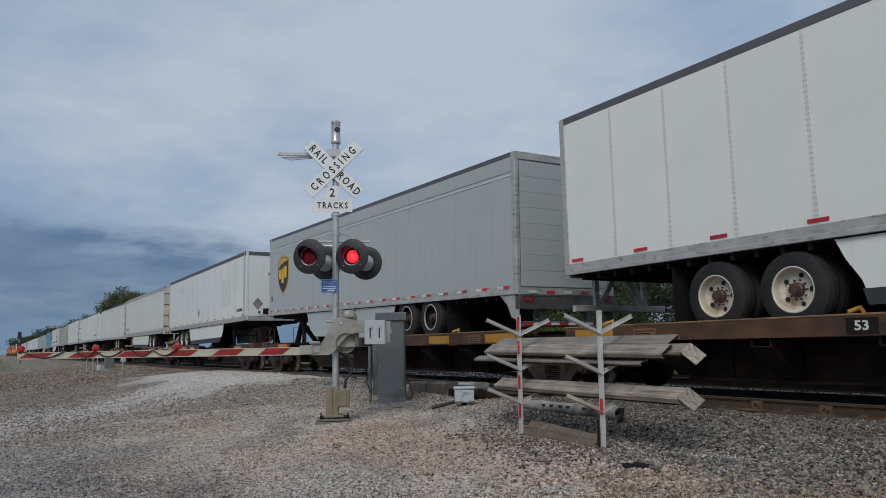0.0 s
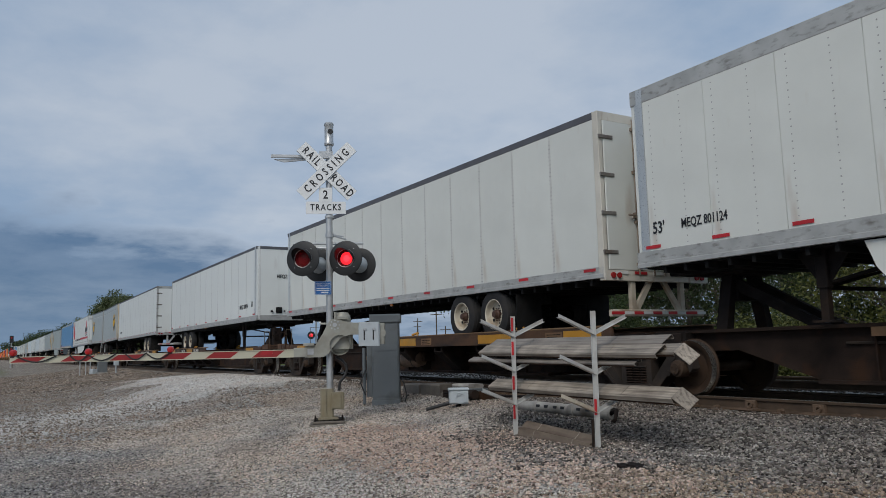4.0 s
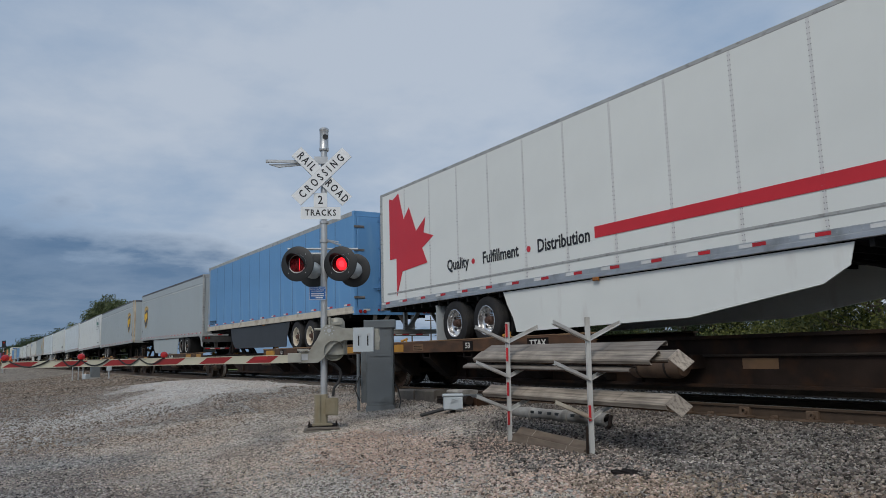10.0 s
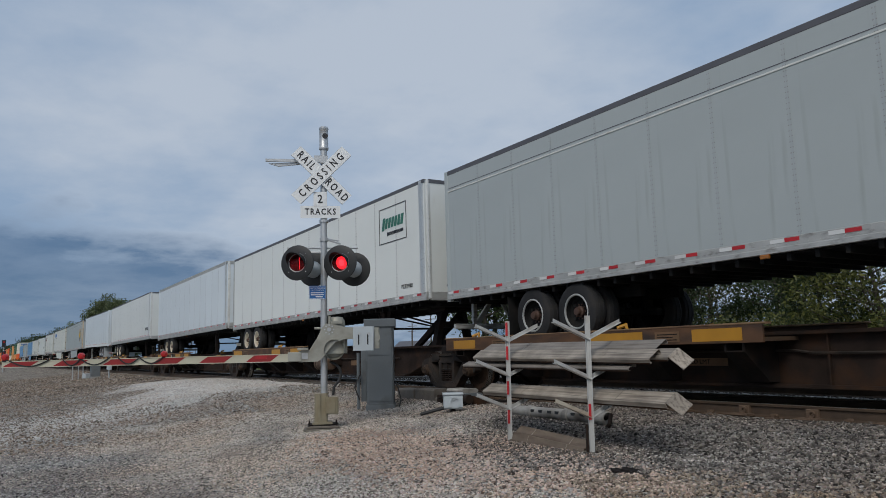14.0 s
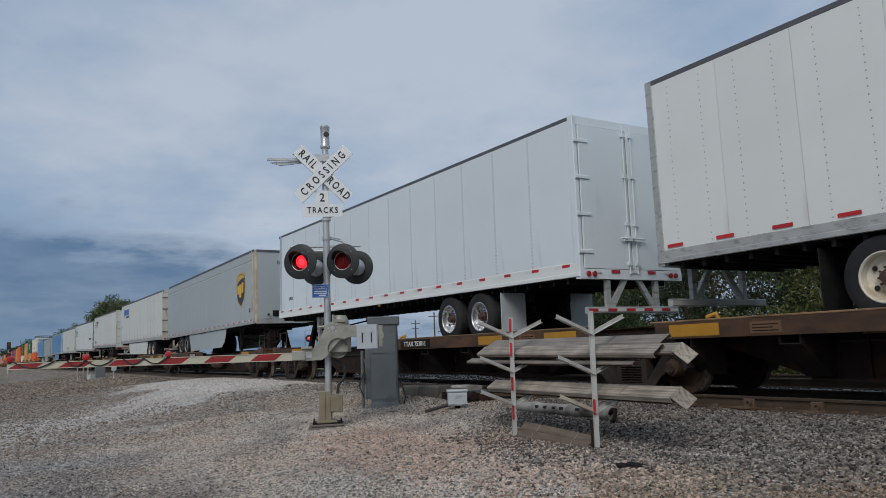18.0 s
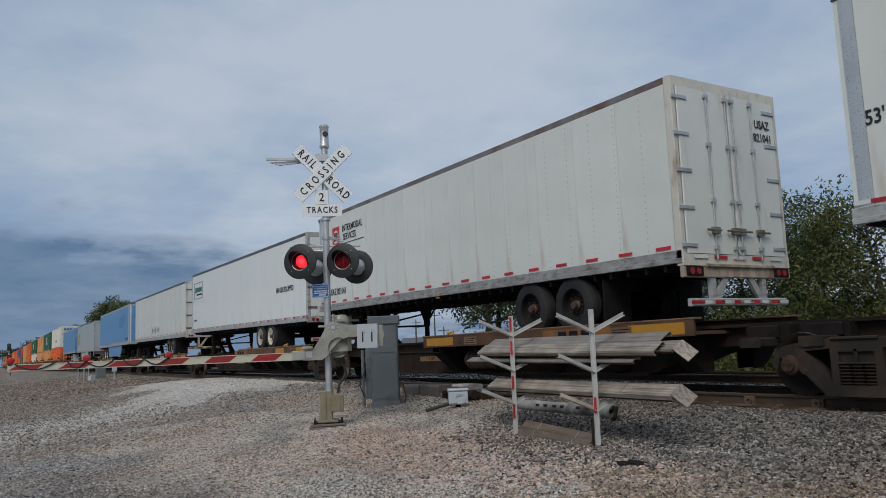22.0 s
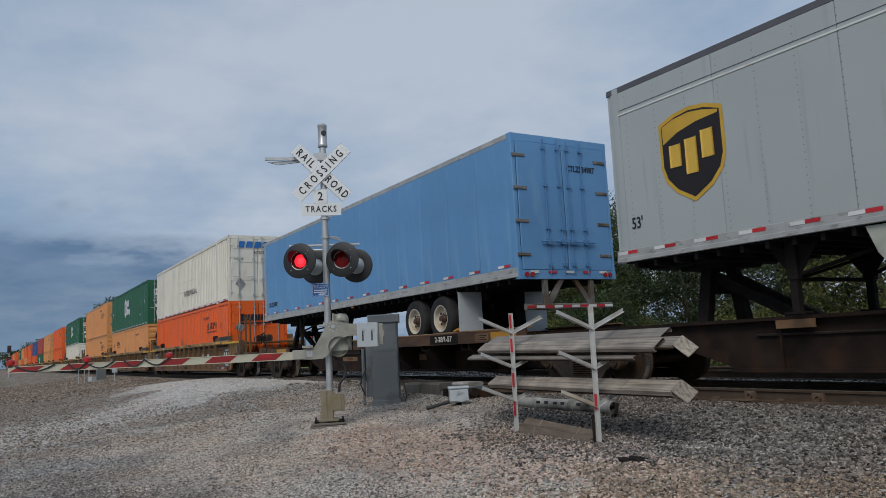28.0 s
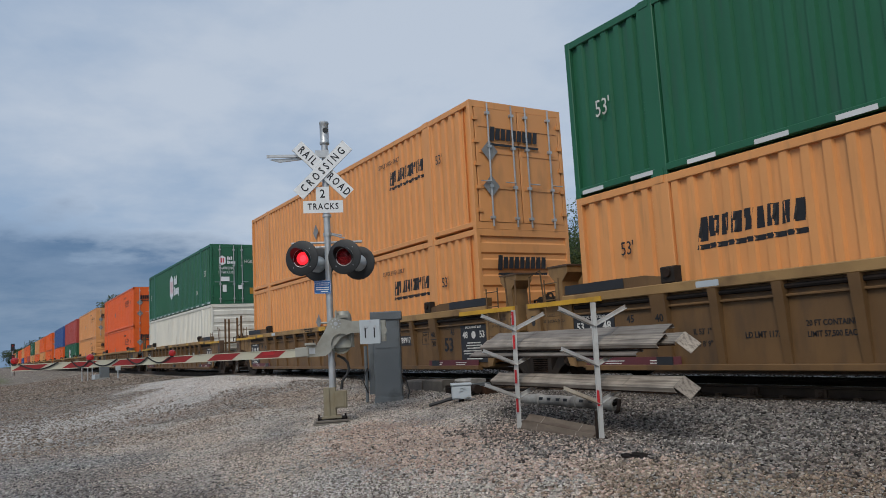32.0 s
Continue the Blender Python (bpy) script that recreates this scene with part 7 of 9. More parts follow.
    if tail_bogie is not None:
        bogie(S, tail_bogie - centre)
    return S


KINDS = {"orange": (C_ORANGE, "orange corrugated container"), "tan": (C_TAN, "pale orange corrugated container"), "tannat": (C_TAN, "pale orange corrugated container"),
         "green": (C_GREEN, "dark green corrugated container"), "white": (C_WHITE, "dirty white corrugated container"), "blue": (C_BLUE, "blue corrugated container"), "red": (C_RED, "red corrugated container"), "plain": (C_WHITE, "plain white corrugated container")}
TEMPLATES = {}


def stack(centre, low, high, low_doors=False, high_doors=True):
    for kind, doors, z, word in ((low, low_doors, 0.365, "resting in a well car"), (high, high_doors, 0.365 + BOX_H + 0.004, "stacked on another container")):
        if kind is None:
            continue
        key = (kind, doors, word)
        if key not in TEMPLATES:
            paint, text = KINDS[kind]
            C = container(text + (" with lock rods, " if doors else ", ") + word, paint, doors, kind)
            TEMPLATES[key] = C
        else:
            C = copy_thing(TEMPLATES[key], pose(0, 0, 0))
        MOVERS.append((C, centre, z, 0, 0.0))


WELLS = [(-443.6, "orange", "white", True, True), (-462.95, "tannat", "green", False, True), (-482.3, "tan", "tan", False, True), (-505.1, "plain", "green", False, True), (-527.7, "orange", "orange", True, True),
         (-550.4, "tan", "tan", False, True), (-570.0, "green", "red", True, False), (-589.5, "orange", "blue", True, True), (-612.3, "orange", "orange", True, True), (-632.0, "tan", "orange", False, True),
         (-651.4, "orange", "tan", True, True), (-674.0, "tan", "green", False, True), (-693.5, "red", "orange", True, True), (-713.0, "orange", "orange", False, True), (-736.0, "blue", "tan", True, True),
         (-755.5, "orange", "orange", True, True), (-775.0, "tan", "orange", False, True), (-798.0, "orange", "green", True, True), (-817.5, "tan", "tan", False, True), (-837.0, "orange", "orange", True, True)]
car_copy = {}
for i, (c, lo, hi, ld, hd) in enumerate(WELLS):
    prev_gap = WELLS[i - 1][0] - c if i else 25.0
    next_gap = c - WELLS[i + 1][0] if i + 1 < len(WELLS) else 25.0
    shape = (prev_gap > 21, next_gap > 21, i < 4)
    if shape not in car_copy:
        car_copy[shape] = well_car("yellow-brown well car with ribbed sides", c, c + 9.0 if shape[0] else None, c - 9.0 if shape[1] else c - 9.68, shape[2], (shape[1], shape[0]))
    else:
        S = copy_thing(car_copy[shape], pose(0, 0, 0))
        MOVERS.append((S, c, 0.0, 0, 0.0))
        for o in S.children_recursive:
            if o.name.startswith("wheelset"):
                WHEELSETS.append((o, 1 if o.matrix_basis.translation.x > 0 else -1))
    stack(c, lo, hi, ld, hd)

# ---- the crossing signal ----
SIGNAL = thing("crossing_signal", "galvanised crossing signal mast with white crossbuck, red lamps and lowered gate", "crossing signal", at=pose(-12.1, 5.03, 0, 0, 0, 67.43))
# local x runs to the mast's side along the gate's line, -y faces the lot
SG = ground_z(-12.1, 5.03)
mast = part("mast", Mesh().rod((0, 0, SG + 0.25), (0.01, 0, 4.52), 0.058, 16), GALV, SIGNAL, "galvanised mast", smooth=True)
part("mast_cap", Mesh().lathe([(0.0, 0.0), (0.078, 0.0), (0.085, 0.01), (0.085, 0.05), (0.078, 0.06), (0.078, 0.36), (0.085, 0.37), (0.085, 0.40), (0.07, 0.42), (0.0, 0.42)], (0.012, 0, 4.46), "z", 18), GALV, SIGNAL, smooth=True)
part("cap_opening", Mesh().lathe([(0.0, -0.003), (0.05, -0.003), (0.05, 0.004)], (0.035, -0.076, 4.70), "y", 14), LAMPBLACK, SIGNAL)
part("bell_bracket", Mesh().box(-1.0, 0.0, -0.02, 0.02, 4.235, 4.285).prism([(-0.95, 4.21), (-0.4, 4.24), (-0.4, 4.20), (-0.78, 4.16)], 0.02, 0.06).box(-0.16, 0.08, -0.09, -0.05, 4.20, 4.34, 0.01), GALV, SIGNAL)


def blade(angle, y, text, gap):
    m = Matrix.Translation((-0.03, y, 3.98)) @ Matrix.Rotation(radians(angle), 4, "Y")
    b = part("crossbuck_blade", Mesh().box(-0.625, 0.625, -0.006, 0.006, -0.114, 0.114), SIGNWHITE, SIGNAL, "white crossbuck blade with black letters", at=m)
    part("blade_edge", Mesh().box(-0.625, 0.625, 0.006, 0.012, -0.12, -0.106).box(-0.625, 0.625, 0.006, 0.012, 0.106, 0.12), GALV, b)
    for word, x in text:
        words(word, 0.195, INK, b, upright(x, -0.0075, -0.002), squeeze=0.72, bold=0.0035, space=gap)
    return b


blade(45, -0.085, (("RAIL", -0.37), ("ROAD", 0.375)), 1.42)
blade(-45, -0.105, (("CROSSING", 0.0),), 1.72)
plate2 = part("track_count_sign", Mesh().box(-0.17, 0.06, -0.078, -0.070, 3.42, 3.68, 0.0).box(-0.395, 0.295, -0.078, -0.070, 3.215, 3.432), SIGNWHITE, SIGNAL, "white track-count sign")
words("2", 0.21, INK, plate2, upright(-0.055, -0.080, 3.55), squeeze=0.9, bold=0.003)
words("TRACKS", 0.155, INK, plate2, upright(-0.05, -0.080, 3.325), squeeze=0.8, bold=0.003, space=1.25)
part("clamp", Mesh().lathe([(0.06, -0.03), (0.075, -0.03), (0.075, 0.03), (0.06, 0.03)], (0.01, 0, 2.84), "z", 14).rod((0.06, -0.02, 2.84), (0.30, -0.04, 2.76), 0.014, 6).rod((0.06, 0.02, 2.86), (0.26, 0.0, 2.82), 0.012, 6).lathe([(0.06, -0.02), (0.08, -0.02), (0.08, 0.02), (0.06, 0.02)], (0.01, 0, 3.17), "z", 14), GALV, SIGNAL)
part("lamp_crossarm", Mesh().rod((-0.62, 0.02, 2.70), (0.60, 0.02, 2.70), 0.022, 10).rod((-0.35, 0.03, 2.62), (0.40, 0.03, 2.62), 0.02, 8), GALV, SIGNAL)


def lens_glass():
    """Red signal glass: half frosted, half clear."""
    m = bpy.data.materials.new("red_lens_glass")
    m.use_nodes = True
    n, l = m.node_tree.nodes, m.node_tree.links
    p = n["Principled BSDF"]
    p.inputs["Base Color"].default_value, p.inputs["Roughness"].default_value = (0.42, 0.022, 0.025, 1), 0.2
    c = n.new("ShaderNodeBsdfTransparent")
    c.inputs[0].default_value = (1.0, 0.24, 0.27, 1)
    x = n.new("ShaderNodeMixShader")
    x.inputs[0].default_value = 0.6
    l.new(p.outputs[0], x.inputs[1])
    l.new(c.outputs[0], x.inputs[2])
    l.new(x.outputs[0], n["Material Output"].inputs[0])
    return m


LENSGLASS = lens_glass()


def flash_disc_mesh():
    """The round disc behind a lens, added so that turning it imitates flashing: it glows on one face only, brightest at
    the bulb.
    """
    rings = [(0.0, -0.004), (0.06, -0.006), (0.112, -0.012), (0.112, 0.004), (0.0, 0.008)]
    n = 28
    me = Mesh().lathe(rings, n=n).data("reflector", FLASH_DISC, True)
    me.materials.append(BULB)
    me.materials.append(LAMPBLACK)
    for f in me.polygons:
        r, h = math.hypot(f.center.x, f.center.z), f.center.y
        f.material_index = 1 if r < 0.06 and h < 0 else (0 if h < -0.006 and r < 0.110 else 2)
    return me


FLASH_DISCS = []


def lamp(x, z, y, turn, front, shaft=True):
    """A flashing lamp: round backboard, hooded red lens, an added glow disc turned to imitate flashing, and the housing
    behind.
    """
    m = pose(x, y, z, 0, 0, turn)
    b = part("lamp_backboard", Mesh().lathe([(0.138, 0.018), (0.138, 0.0), (0.142, -0.008), (0.29, -0.008), (0.302, 0.0), (0.302, 0.012), (0.29, 0.018), (0.138, 0.018)], n=40), LAMPBLACK, SIGNAL, "black round lamp backboard", at=m, smooth=True)
    part("lens", Mesh().lathe([(0.0, -0.06), (0.06, -0.052), (0.11, -0.035), (0.148, -0.008)], n=32), LENSGLASS if front else LENS, b, "red glass lens", smooth=True)
    if front:
        # black lining added to hide the glow while the disc is turned away
        part("lamp_lining", Mesh().lathe([(0.14, 0.0), (0.14, 0.10), (0.105, 0.155), (0.095, 0.29), (0.0, 0.29)], n=24), LAMPBLACK, b, smooth=True)
        FLASH_DISCS.append(part("reflector", shared("reflector", flash_disc_mesh), FLASH_DISC, b, "glowing red disc turned to imitate flashing", at=(0, 0.05, 0)))
    hood = Mesh()
    n = 14
    for i in range(n):
        a0, a1 = radians(-25 + 230 * i / n), radians(-25 + 230 * (i + 1) / n)
        d0, d1 = 0.24 * max(0.12, math.sin((a0 + radians(25)) / radians(230) * math.pi)), 0.24 * max(0.12, math.sin((a1 + radians(25)) / radians(230) * math.pi))
        p = []
        for r in (0.152, 0.160):
            p += [(r * math.cos(a0), -0.005, r * math.sin(a0)), (r * math.cos(a1), -0.005, r * math.sin(a1)), (r * math.cos(a1), -0.005 - d1, r * math.sin(a1)), (r * math.cos(a0), -0.005 - d0, r * math.sin(a0))]
        hood.add(p, [(0, 1, 2, 3), (7, 6, 5, 4), (3, 2, 6, 7), (0, 3, 7, 4), (1, 5, 6, 2)])
    part("hood", hood, LAMPBLACK, b)
    part("lens_ring", Mesh().lathe([(0.146, -0.012), (0.156, -0.018), (0.162, -0.008)], n=32), GALV, b)
    if shaft:
        part("housing", Mesh().lathe([(0.15, 0.018), (0.145, 0.10), (0.11, 0.16), (0.10, 0.30), (0.0, 0.30)], n=24), PALEGREY, b, "grey lamp housing", smooth=True)
    scr = Mesh()
    for k in range(4):
        a = radians(45 + 90 * k)
        scr.rod((0.22 * math.cos(a), -0.016, 0.22 * math.sin(a)), (0.22 * math.cos(a), -0.004, 0.22 * math.sin(a)), 0.008, 6)
    part("screws", scr, GALV, b)


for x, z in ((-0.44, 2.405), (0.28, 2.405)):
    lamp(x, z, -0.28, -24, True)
    lamp(x + 0.27, z - 0.055, 0.30, 156, False)
    part("lamp_hanger", Mesh().rod((x + 0.12, 0.02, 2.70), (x + 0.13, 0.0, 2.50), 0.025, 8), GALV, SIGNAL)
notice = part("notice_sign", Mesh().box(-0.25, 0.035, -0.075, -0.068, 1.80, 2.03), SIGNBLUE, SIGNAL, "small blue notice sign")
part("notice_border", Mesh().box(-0.243, 0.028, -0.0765, -0.075, 2.018, 2.023).box(-0.243, 0.028, -0.0765, -0.075, 1.807, 1.812).box(-0.243, -0.238, -0.0765, -0.075, 1.807, 2.023).box(0.023, 0.028, -0.0765, -0.075, 1.807, 2.023), SIGNWHITE, notice)
words("REPORT PROBLEM", 0.033, SIGNWHITE, notice, upright(-0.107, -0.077, 1.985), squeeze=0.9)
words("OR EMERGENCY", 0.033, SIGNWHITE, notice, upright(-0.107, -0.077, 1.95), squeeze=0.9)
bars(notice, upright(-0.107, -0.077, 1.90), [(-0.11, 0.0, 0.22, 0.016), (-0.11, -0.035, 0.22, 0.016), (-0.03, -0.07, 0.12, 0.018)], SIGNWHITE)

# gate mechanism: swan-necked casting, counterweight plate, machine behind
neck = [(-0.42, 0.92), (-0.24, 0.935), (-0.11, 1.14), (-0.03, 1.30), (0.03, 1.375), (0.16, 1.36), (0.34, 1.31), (0.50, 1.30), (0.50, 1.10), (0.34, 1.10), (0.18, 1.04), (0.06, 0.90), (-0.02, 0.79), (-0.10, 0.735), (-0.42, 0.73)]
gm = part("gate_neck", Mesh().prism(neck, -0.16, -0.09), GATEGREY, SIGNAL, "grey swan-necked gate casting")
bolt = Mesh().rod((0.09, -0.175, 1.27), (0.09, -0.16, 1.27), 0.035, 12)
for i in range(8):
    a = 2 * math.pi * i / 8
    bolt.rod((0.09 + 0.075 * math.cos(a), -0.172, 1.27 + 0.075 * math.sin(a)), (0.09 + 0.075 * math.cos(a), -0.158, 1.27 + 0.075 * math.sin(a)), 0.014, 6)
part("bolts", bolt, GALV, gm)
part("maker_plate", Mesh().box(-0.37, -0.27, -0.168, -0.16, 0.78, 0.88), GALV, gm)
cw = part("counterweight_plate", Mesh().box(0.49, 0.85, -0.20, -0.165, 0.90, 1.31, 0.02), PALEGREY, SIGNAL, "pale grey counterweight plate")
part("slots", Mesh().box(0.575, 0.598, -0.203, -0.199, 1.00, 1.20).box(0.73, 0.753, -0.203, -0.199, 1.00, 1.20), LAMPBLACK, cw)
part("slot_bolts", Mesh().rod((0.60, -0.215, 1.19), (0.60, -0.19, 1.19), 0.025, 8).rod((0.755, -0.215, 1.19), (0.755, -0.19, 1.19), 0.025, 8).rod((0.67, -0.21, 1.285), (0.67, -0.19, 1.285), 0.016, 8), GALV, cw)
part("counterweight_bracket", Mesh().box(0.84, 0.95, -0.14, -0.05, 0.93, 1.29, 0.02).rod((0.87, -0.15, 1.12), (0.87, -0.02, 1.12), 0.09, 12).box(0.30, 0.86, -0.10, -0.07, 1.10, 1.28), GATEGREY, SIGNAL)
mach = Mesh().box(0.02, 0.40, -0.07, 0.34, 0.86, 1.30, 0.04)
mach.lathe([(0.0, 0.14), (0.10, 0.13), (0.14, 0.07), (0.15, 0.0), (0.15, -0.04)], (0.22, 0.10, 1.36), "z", 18)
mach.lathe([(0.17, -0.10), (0.18, 0.06), (0.13, 0.14), (0.0, 0.16)], (0.17, -0.10, 0.93), "y", 18)
part("gate_machine", mach, GATEGREY, SIGNAL, smooth=True)
part("machine_fittings", Mesh().rod((0.10, -0.05, 1.36), (0.10, -0.05, 1.50), 0.022, 8).rod((-0.16, 0.0, 1.30), (0.0, 0.0, 1.30), 0.02, 8).box(0.12, 0.30, -0.12, -0.06, 1.36, 1.42, 0.01), GATEGREY, SIGNAL)
hose = [(0.10, -0.02, 0.73), (0.20, -0.04, 0.68), (0.27, -0.05, 0.60), (0.29, -0.05, 0.50), (0.25, -0.05, 0.40), (0.17, -0.04, 0.30), (0.15, -0.04, 0.16)]
part("cable_hose", Mesh().tube(hose, 0.024, 8), CABLE, SIGNAL)
part("cast_base", Mesh().box(-0.16, 0.06, -0.14, 0.14, SG + 0.10, 0.20, 0.02).box(-0.10, -0.06, -0.16, -0.14, SG + 0.12, 0.19).box(-0.20, 0.14, -0.20, 0.20, SG + 0.07, SG + 0.12, 0.02), BOXTAN, SIGNAL, "tan cast base")
jb = part("junction_box", Mesh().box(0.02, 0.24, -0.20, -0.03, -0.14, 0.14, 0.02), BOXTAN, SIGNAL, "tan junction box")
part("box_lid", Mesh().box(0.03, 0.19, -0.215, -0.20, -0.12, 0.12, 0.01), BOXTAN, jb)
part("base_plate", Mesh().box(-0.29, 0.25, -0.26, 0.26, SG + 0.02, SG + 0.06, 0.01), TIMBERGREY, SIGNAL)
part("base_plate", Mesh().box(-0.24, 0.20, -0.20, 0.20, SG + 0.06, SG + 0.085), DARKSTEEL, SIGNAL)
part("foundation", Mesh().box(-0.33, 0.27, -0.30, 0.30, SG - 0.12, SG + 0.015, 0.02), TIMBERGREY, SIGNAL, "dark foundation slab")
for x in (-0.25, 0.21):
    for y in (-0.23, 0.23):
        part("anchor_bolt", Mesh().rod((x, y, SG + 0.05), (x, y, SG + 0.12), 0.014, 6), DARKSTEEL, SIGNAL)

# the lowered arm
arm = part("gate_arm", Mesh().prism([(-0.40, 0.745), (-0.40, 0.872), (-5.06, 0.868), (-5.06, 0.775)], -0.15, -0.12), ARMWHITE, SIGNAL, "white gate arm with red stripes")
part("arm_edge", Mesh().prism([(-0.40, 0.74), (-0.40, 0.752), (-5.06, 0.782), (-5.06, 0.77)], -0.158, -0.115).prism([(-0.40, 0.865), (-0.40, 0.877), (-5.06, 0.873), (-5.06, 0.861)], -0.158, -0.115), ARMWHITE, arm)
for i in range(6):
    a = -0.80 - i * 0.752
    b = a - 0.40

    def top(x):
        return 0.865 + (x + 0.4) / 4.66 * 0.004

    def bot(x):
        return 0.752 - (x + 0.4) / 4.66 * 0.03
    part("red_stripe", Mesh().prism([(a + 0.05, top(a)), (b + 0.05, top(b)), (b - 0.09, bot(b)), (a - 0.09, bot(a))], -0.154, -0.150), ARMRED, arm)
part("red_reflector", Mesh().prism([(-0.93, 0.86), (-1.12, 0.86), (-1.15, 0.80), (-0.96, 0.80)], -0.158, -0.154), REDTAPE, arm)
for x, z in ((-5.02, 0.935), (-3.88, 0.925), (-2.60, 0.925)):
    al = part("arm_lamp", Mesh().lathe([(0.0, -0.055), (0.035, -0.05), (0.052, -0.02), (0.056, 0.03), (0.035, 0.06), (0.0, 0.065)], (x, -0.14, z), "y", 16), LENS, arm, "red arm lamp", smooth=True)
    part("lamp_foot", Mesh().box(x - 0.03, x + 0.03, -0.16, -0.10, 0.86, z - 0.04), LAMPBLACK, al)
cab = Mesh()
for a, b in ((-4.95, -4.35), (-4.15, -3.88), (-3.88, -3.45), (-3.30, -2.98), (-2.98, -2.60)):
    n = 8
    pts = [(a + (b - a) * i / n, -0.165, 0.88 - 0.10 * math.sin(math.pi * i / n)) for i in range(n + 1)]
    cab.tube(pts, 0.011, 6)
part("arm_cable", cab, CABLE, arm)
part("arm_root", Mesh().box(-0.60, -0.38, -0.18, -0.09, 0.74, 0.90, 0.01).box(-0.44, -0.26, -0.20, -0.08, 0.93, 0.97), GATEGREY, SIGNAL)

# ---- signal cabinet ----
CG = ground_z(-14.2, 7.15)
CAB = thing("signal_cabinet", "dark grey steel signal cabinet on a plinth beside the track", "cabinet", at=pose(-14.15, 7.15, CG, 0, 0, 60))
part("body", Mesh().box(-0.28, 0.28, -0.27, 0.27, 0.10, 1.68, 0.015), CABGREY, CAB)
part("hood", Mesh().box(-0.32, 0.32, -0.31, 0.31, 1.66, 1.84, 0.02), CABGREY, CAB)
part("door_panel", Mesh().box(-0.25, 0.25, -0.283, -0.27, 0.16, 1.06, 0.006).box(-0.25, 0.25, -0.283, -0.27, 1.09, 1.63, 0.006), CABGREY, CAB)
part("side_trunking", Mesh().box(-0.40, -0.28, -0.12, 0.02, 0.15, 1.40, 0.015).rod((-0.46, -0.05, 0.0), (-0.46, -0.05, 1.15), 0.035, 8).rod((-0.44, -0.20, 0.05), (-0.44, -0.20, 0.75), 0.025, 8), CABGREY, CAB)
part("plinth", Mesh().box(-0.29, 0.29, -0.28, 0.28, -0.1, 0.10, 0.02), CABGREY, CAB)
part("power_cable", Mesh().tube([(0.28, -0.1, 0.55), (0.36, -0.14, 0.42), (0.42, -0.18, 0.18), (0.38, -0.2, 0.02)], 0.014, 6).tube([(-0.42, -0.25, 0.7), (-0.52, -0.28, 0.45), (-0.42, -0.28, 0.2)], 0.014, 6), CABLE, CAB)

# ---- small trackside things ----
DRAINGREY = mat("grimy_grey_pipe", (0.34, 0.32, 0.285), 0.65, 0.1, var=0.3, scale=6, bump=0.12, dirt=(0.09, 0.075, 0.06), amount=0.45)
WB = thing("relay_box", "small pale grey cast relay box on a short stem", "relay box", at=pose(-11.72, 7.38, ground_z(-11.7, 7.4), 0, 0, 62))
part("case", Mesh().box(-0.17, 0.17, -0.13, 0.13, 0.06, 0.31, 0.03), PALEGREY, WB)
part("lid", Mesh().box(-0.185, 0.185, -0.145, 0.145, 0.30, 0.345, 0.015), PALEGREY, WB)
part("rib", Mesh().lathe([(0.075, -0.02), (0.10, -0.02), (0.10, 0.0), (0.075, 0.0)], (0.03, -0.13, 0.17), "y", 16).rod((0.0, -0.15, 0.24), (0.0, -0.12, 0.24), 0.03, 10), PALEGREY, WB)
part("stem", Mesh().rod((0, 0, -0.1), (0, 0, 0.07), 0.05, 10), DARKSTEEL, WB)
part("conduit", Mesh().tube([(-0.15, -0.05, 0.08), (-0.35, -0.08, 0.04), (-0.6, -0.1, -0.02)], 0.03, 8), CABLE, WB)
CB = thing("timber_blocks", "row of weathered grey-brown timber blocks beside the ties", "timber block", at=pose(-14.2, 8.42, 0))
for k, (x, w, h, d) in enumerate(((-0.9, 0.75, 0.36, 0.35), (-0.02, 0.82, 0.38, 0.38), (0.72, 0.55, 0.22, 0.4))):
    part("block", Mesh().box(x - w / 2, x + w / 2, -d / 2, d / 2, -0.32, -0.32 + h, 0.03), TIMBERGREY, CB)
SM = thing("switch_machine", "grey cast switch machine with rods beside the rail", "switch machine", at=pose(-12.80, 8.35, -0.20))
part("case", Mesh().box(-0.45, 0.35, -0.22, 0.2, 0.02, 0.22, 0.03), CABGREY, SM)
part("cover", Mesh().box(-0.38, 0.22, -0.2, 0.18, 0.22, 0.30, 0.03), DRAINGREY, SM)
part("motor", Mesh().rod((0.15, -0.25, 0.12), (0.55, -0.25, 0.12), 0.09, 12), DARKSTEEL, SM)
part("rods", Mesh().rod((-0.9, -0.1, 0.06), (-0.4, -0.1, 0.06), 0.03, 8).rod((0.3, 0.0, 0.08), (1.1, 0.6, 0.06), 0.025, 8).rod((-0.55, -0.28, 0.10), (-0.2, -0.22, 0.16), 0.02, 6), DARKSTEEL, SM)
part("brackets", Mesh().box(-0.75, -0.5, -0.2, 0.1, 0.0, 0.16, 0.02).box(0.42, 0.62, -0.12, 0.16, 0.0, 0.17, 0.02), RUST, SM)

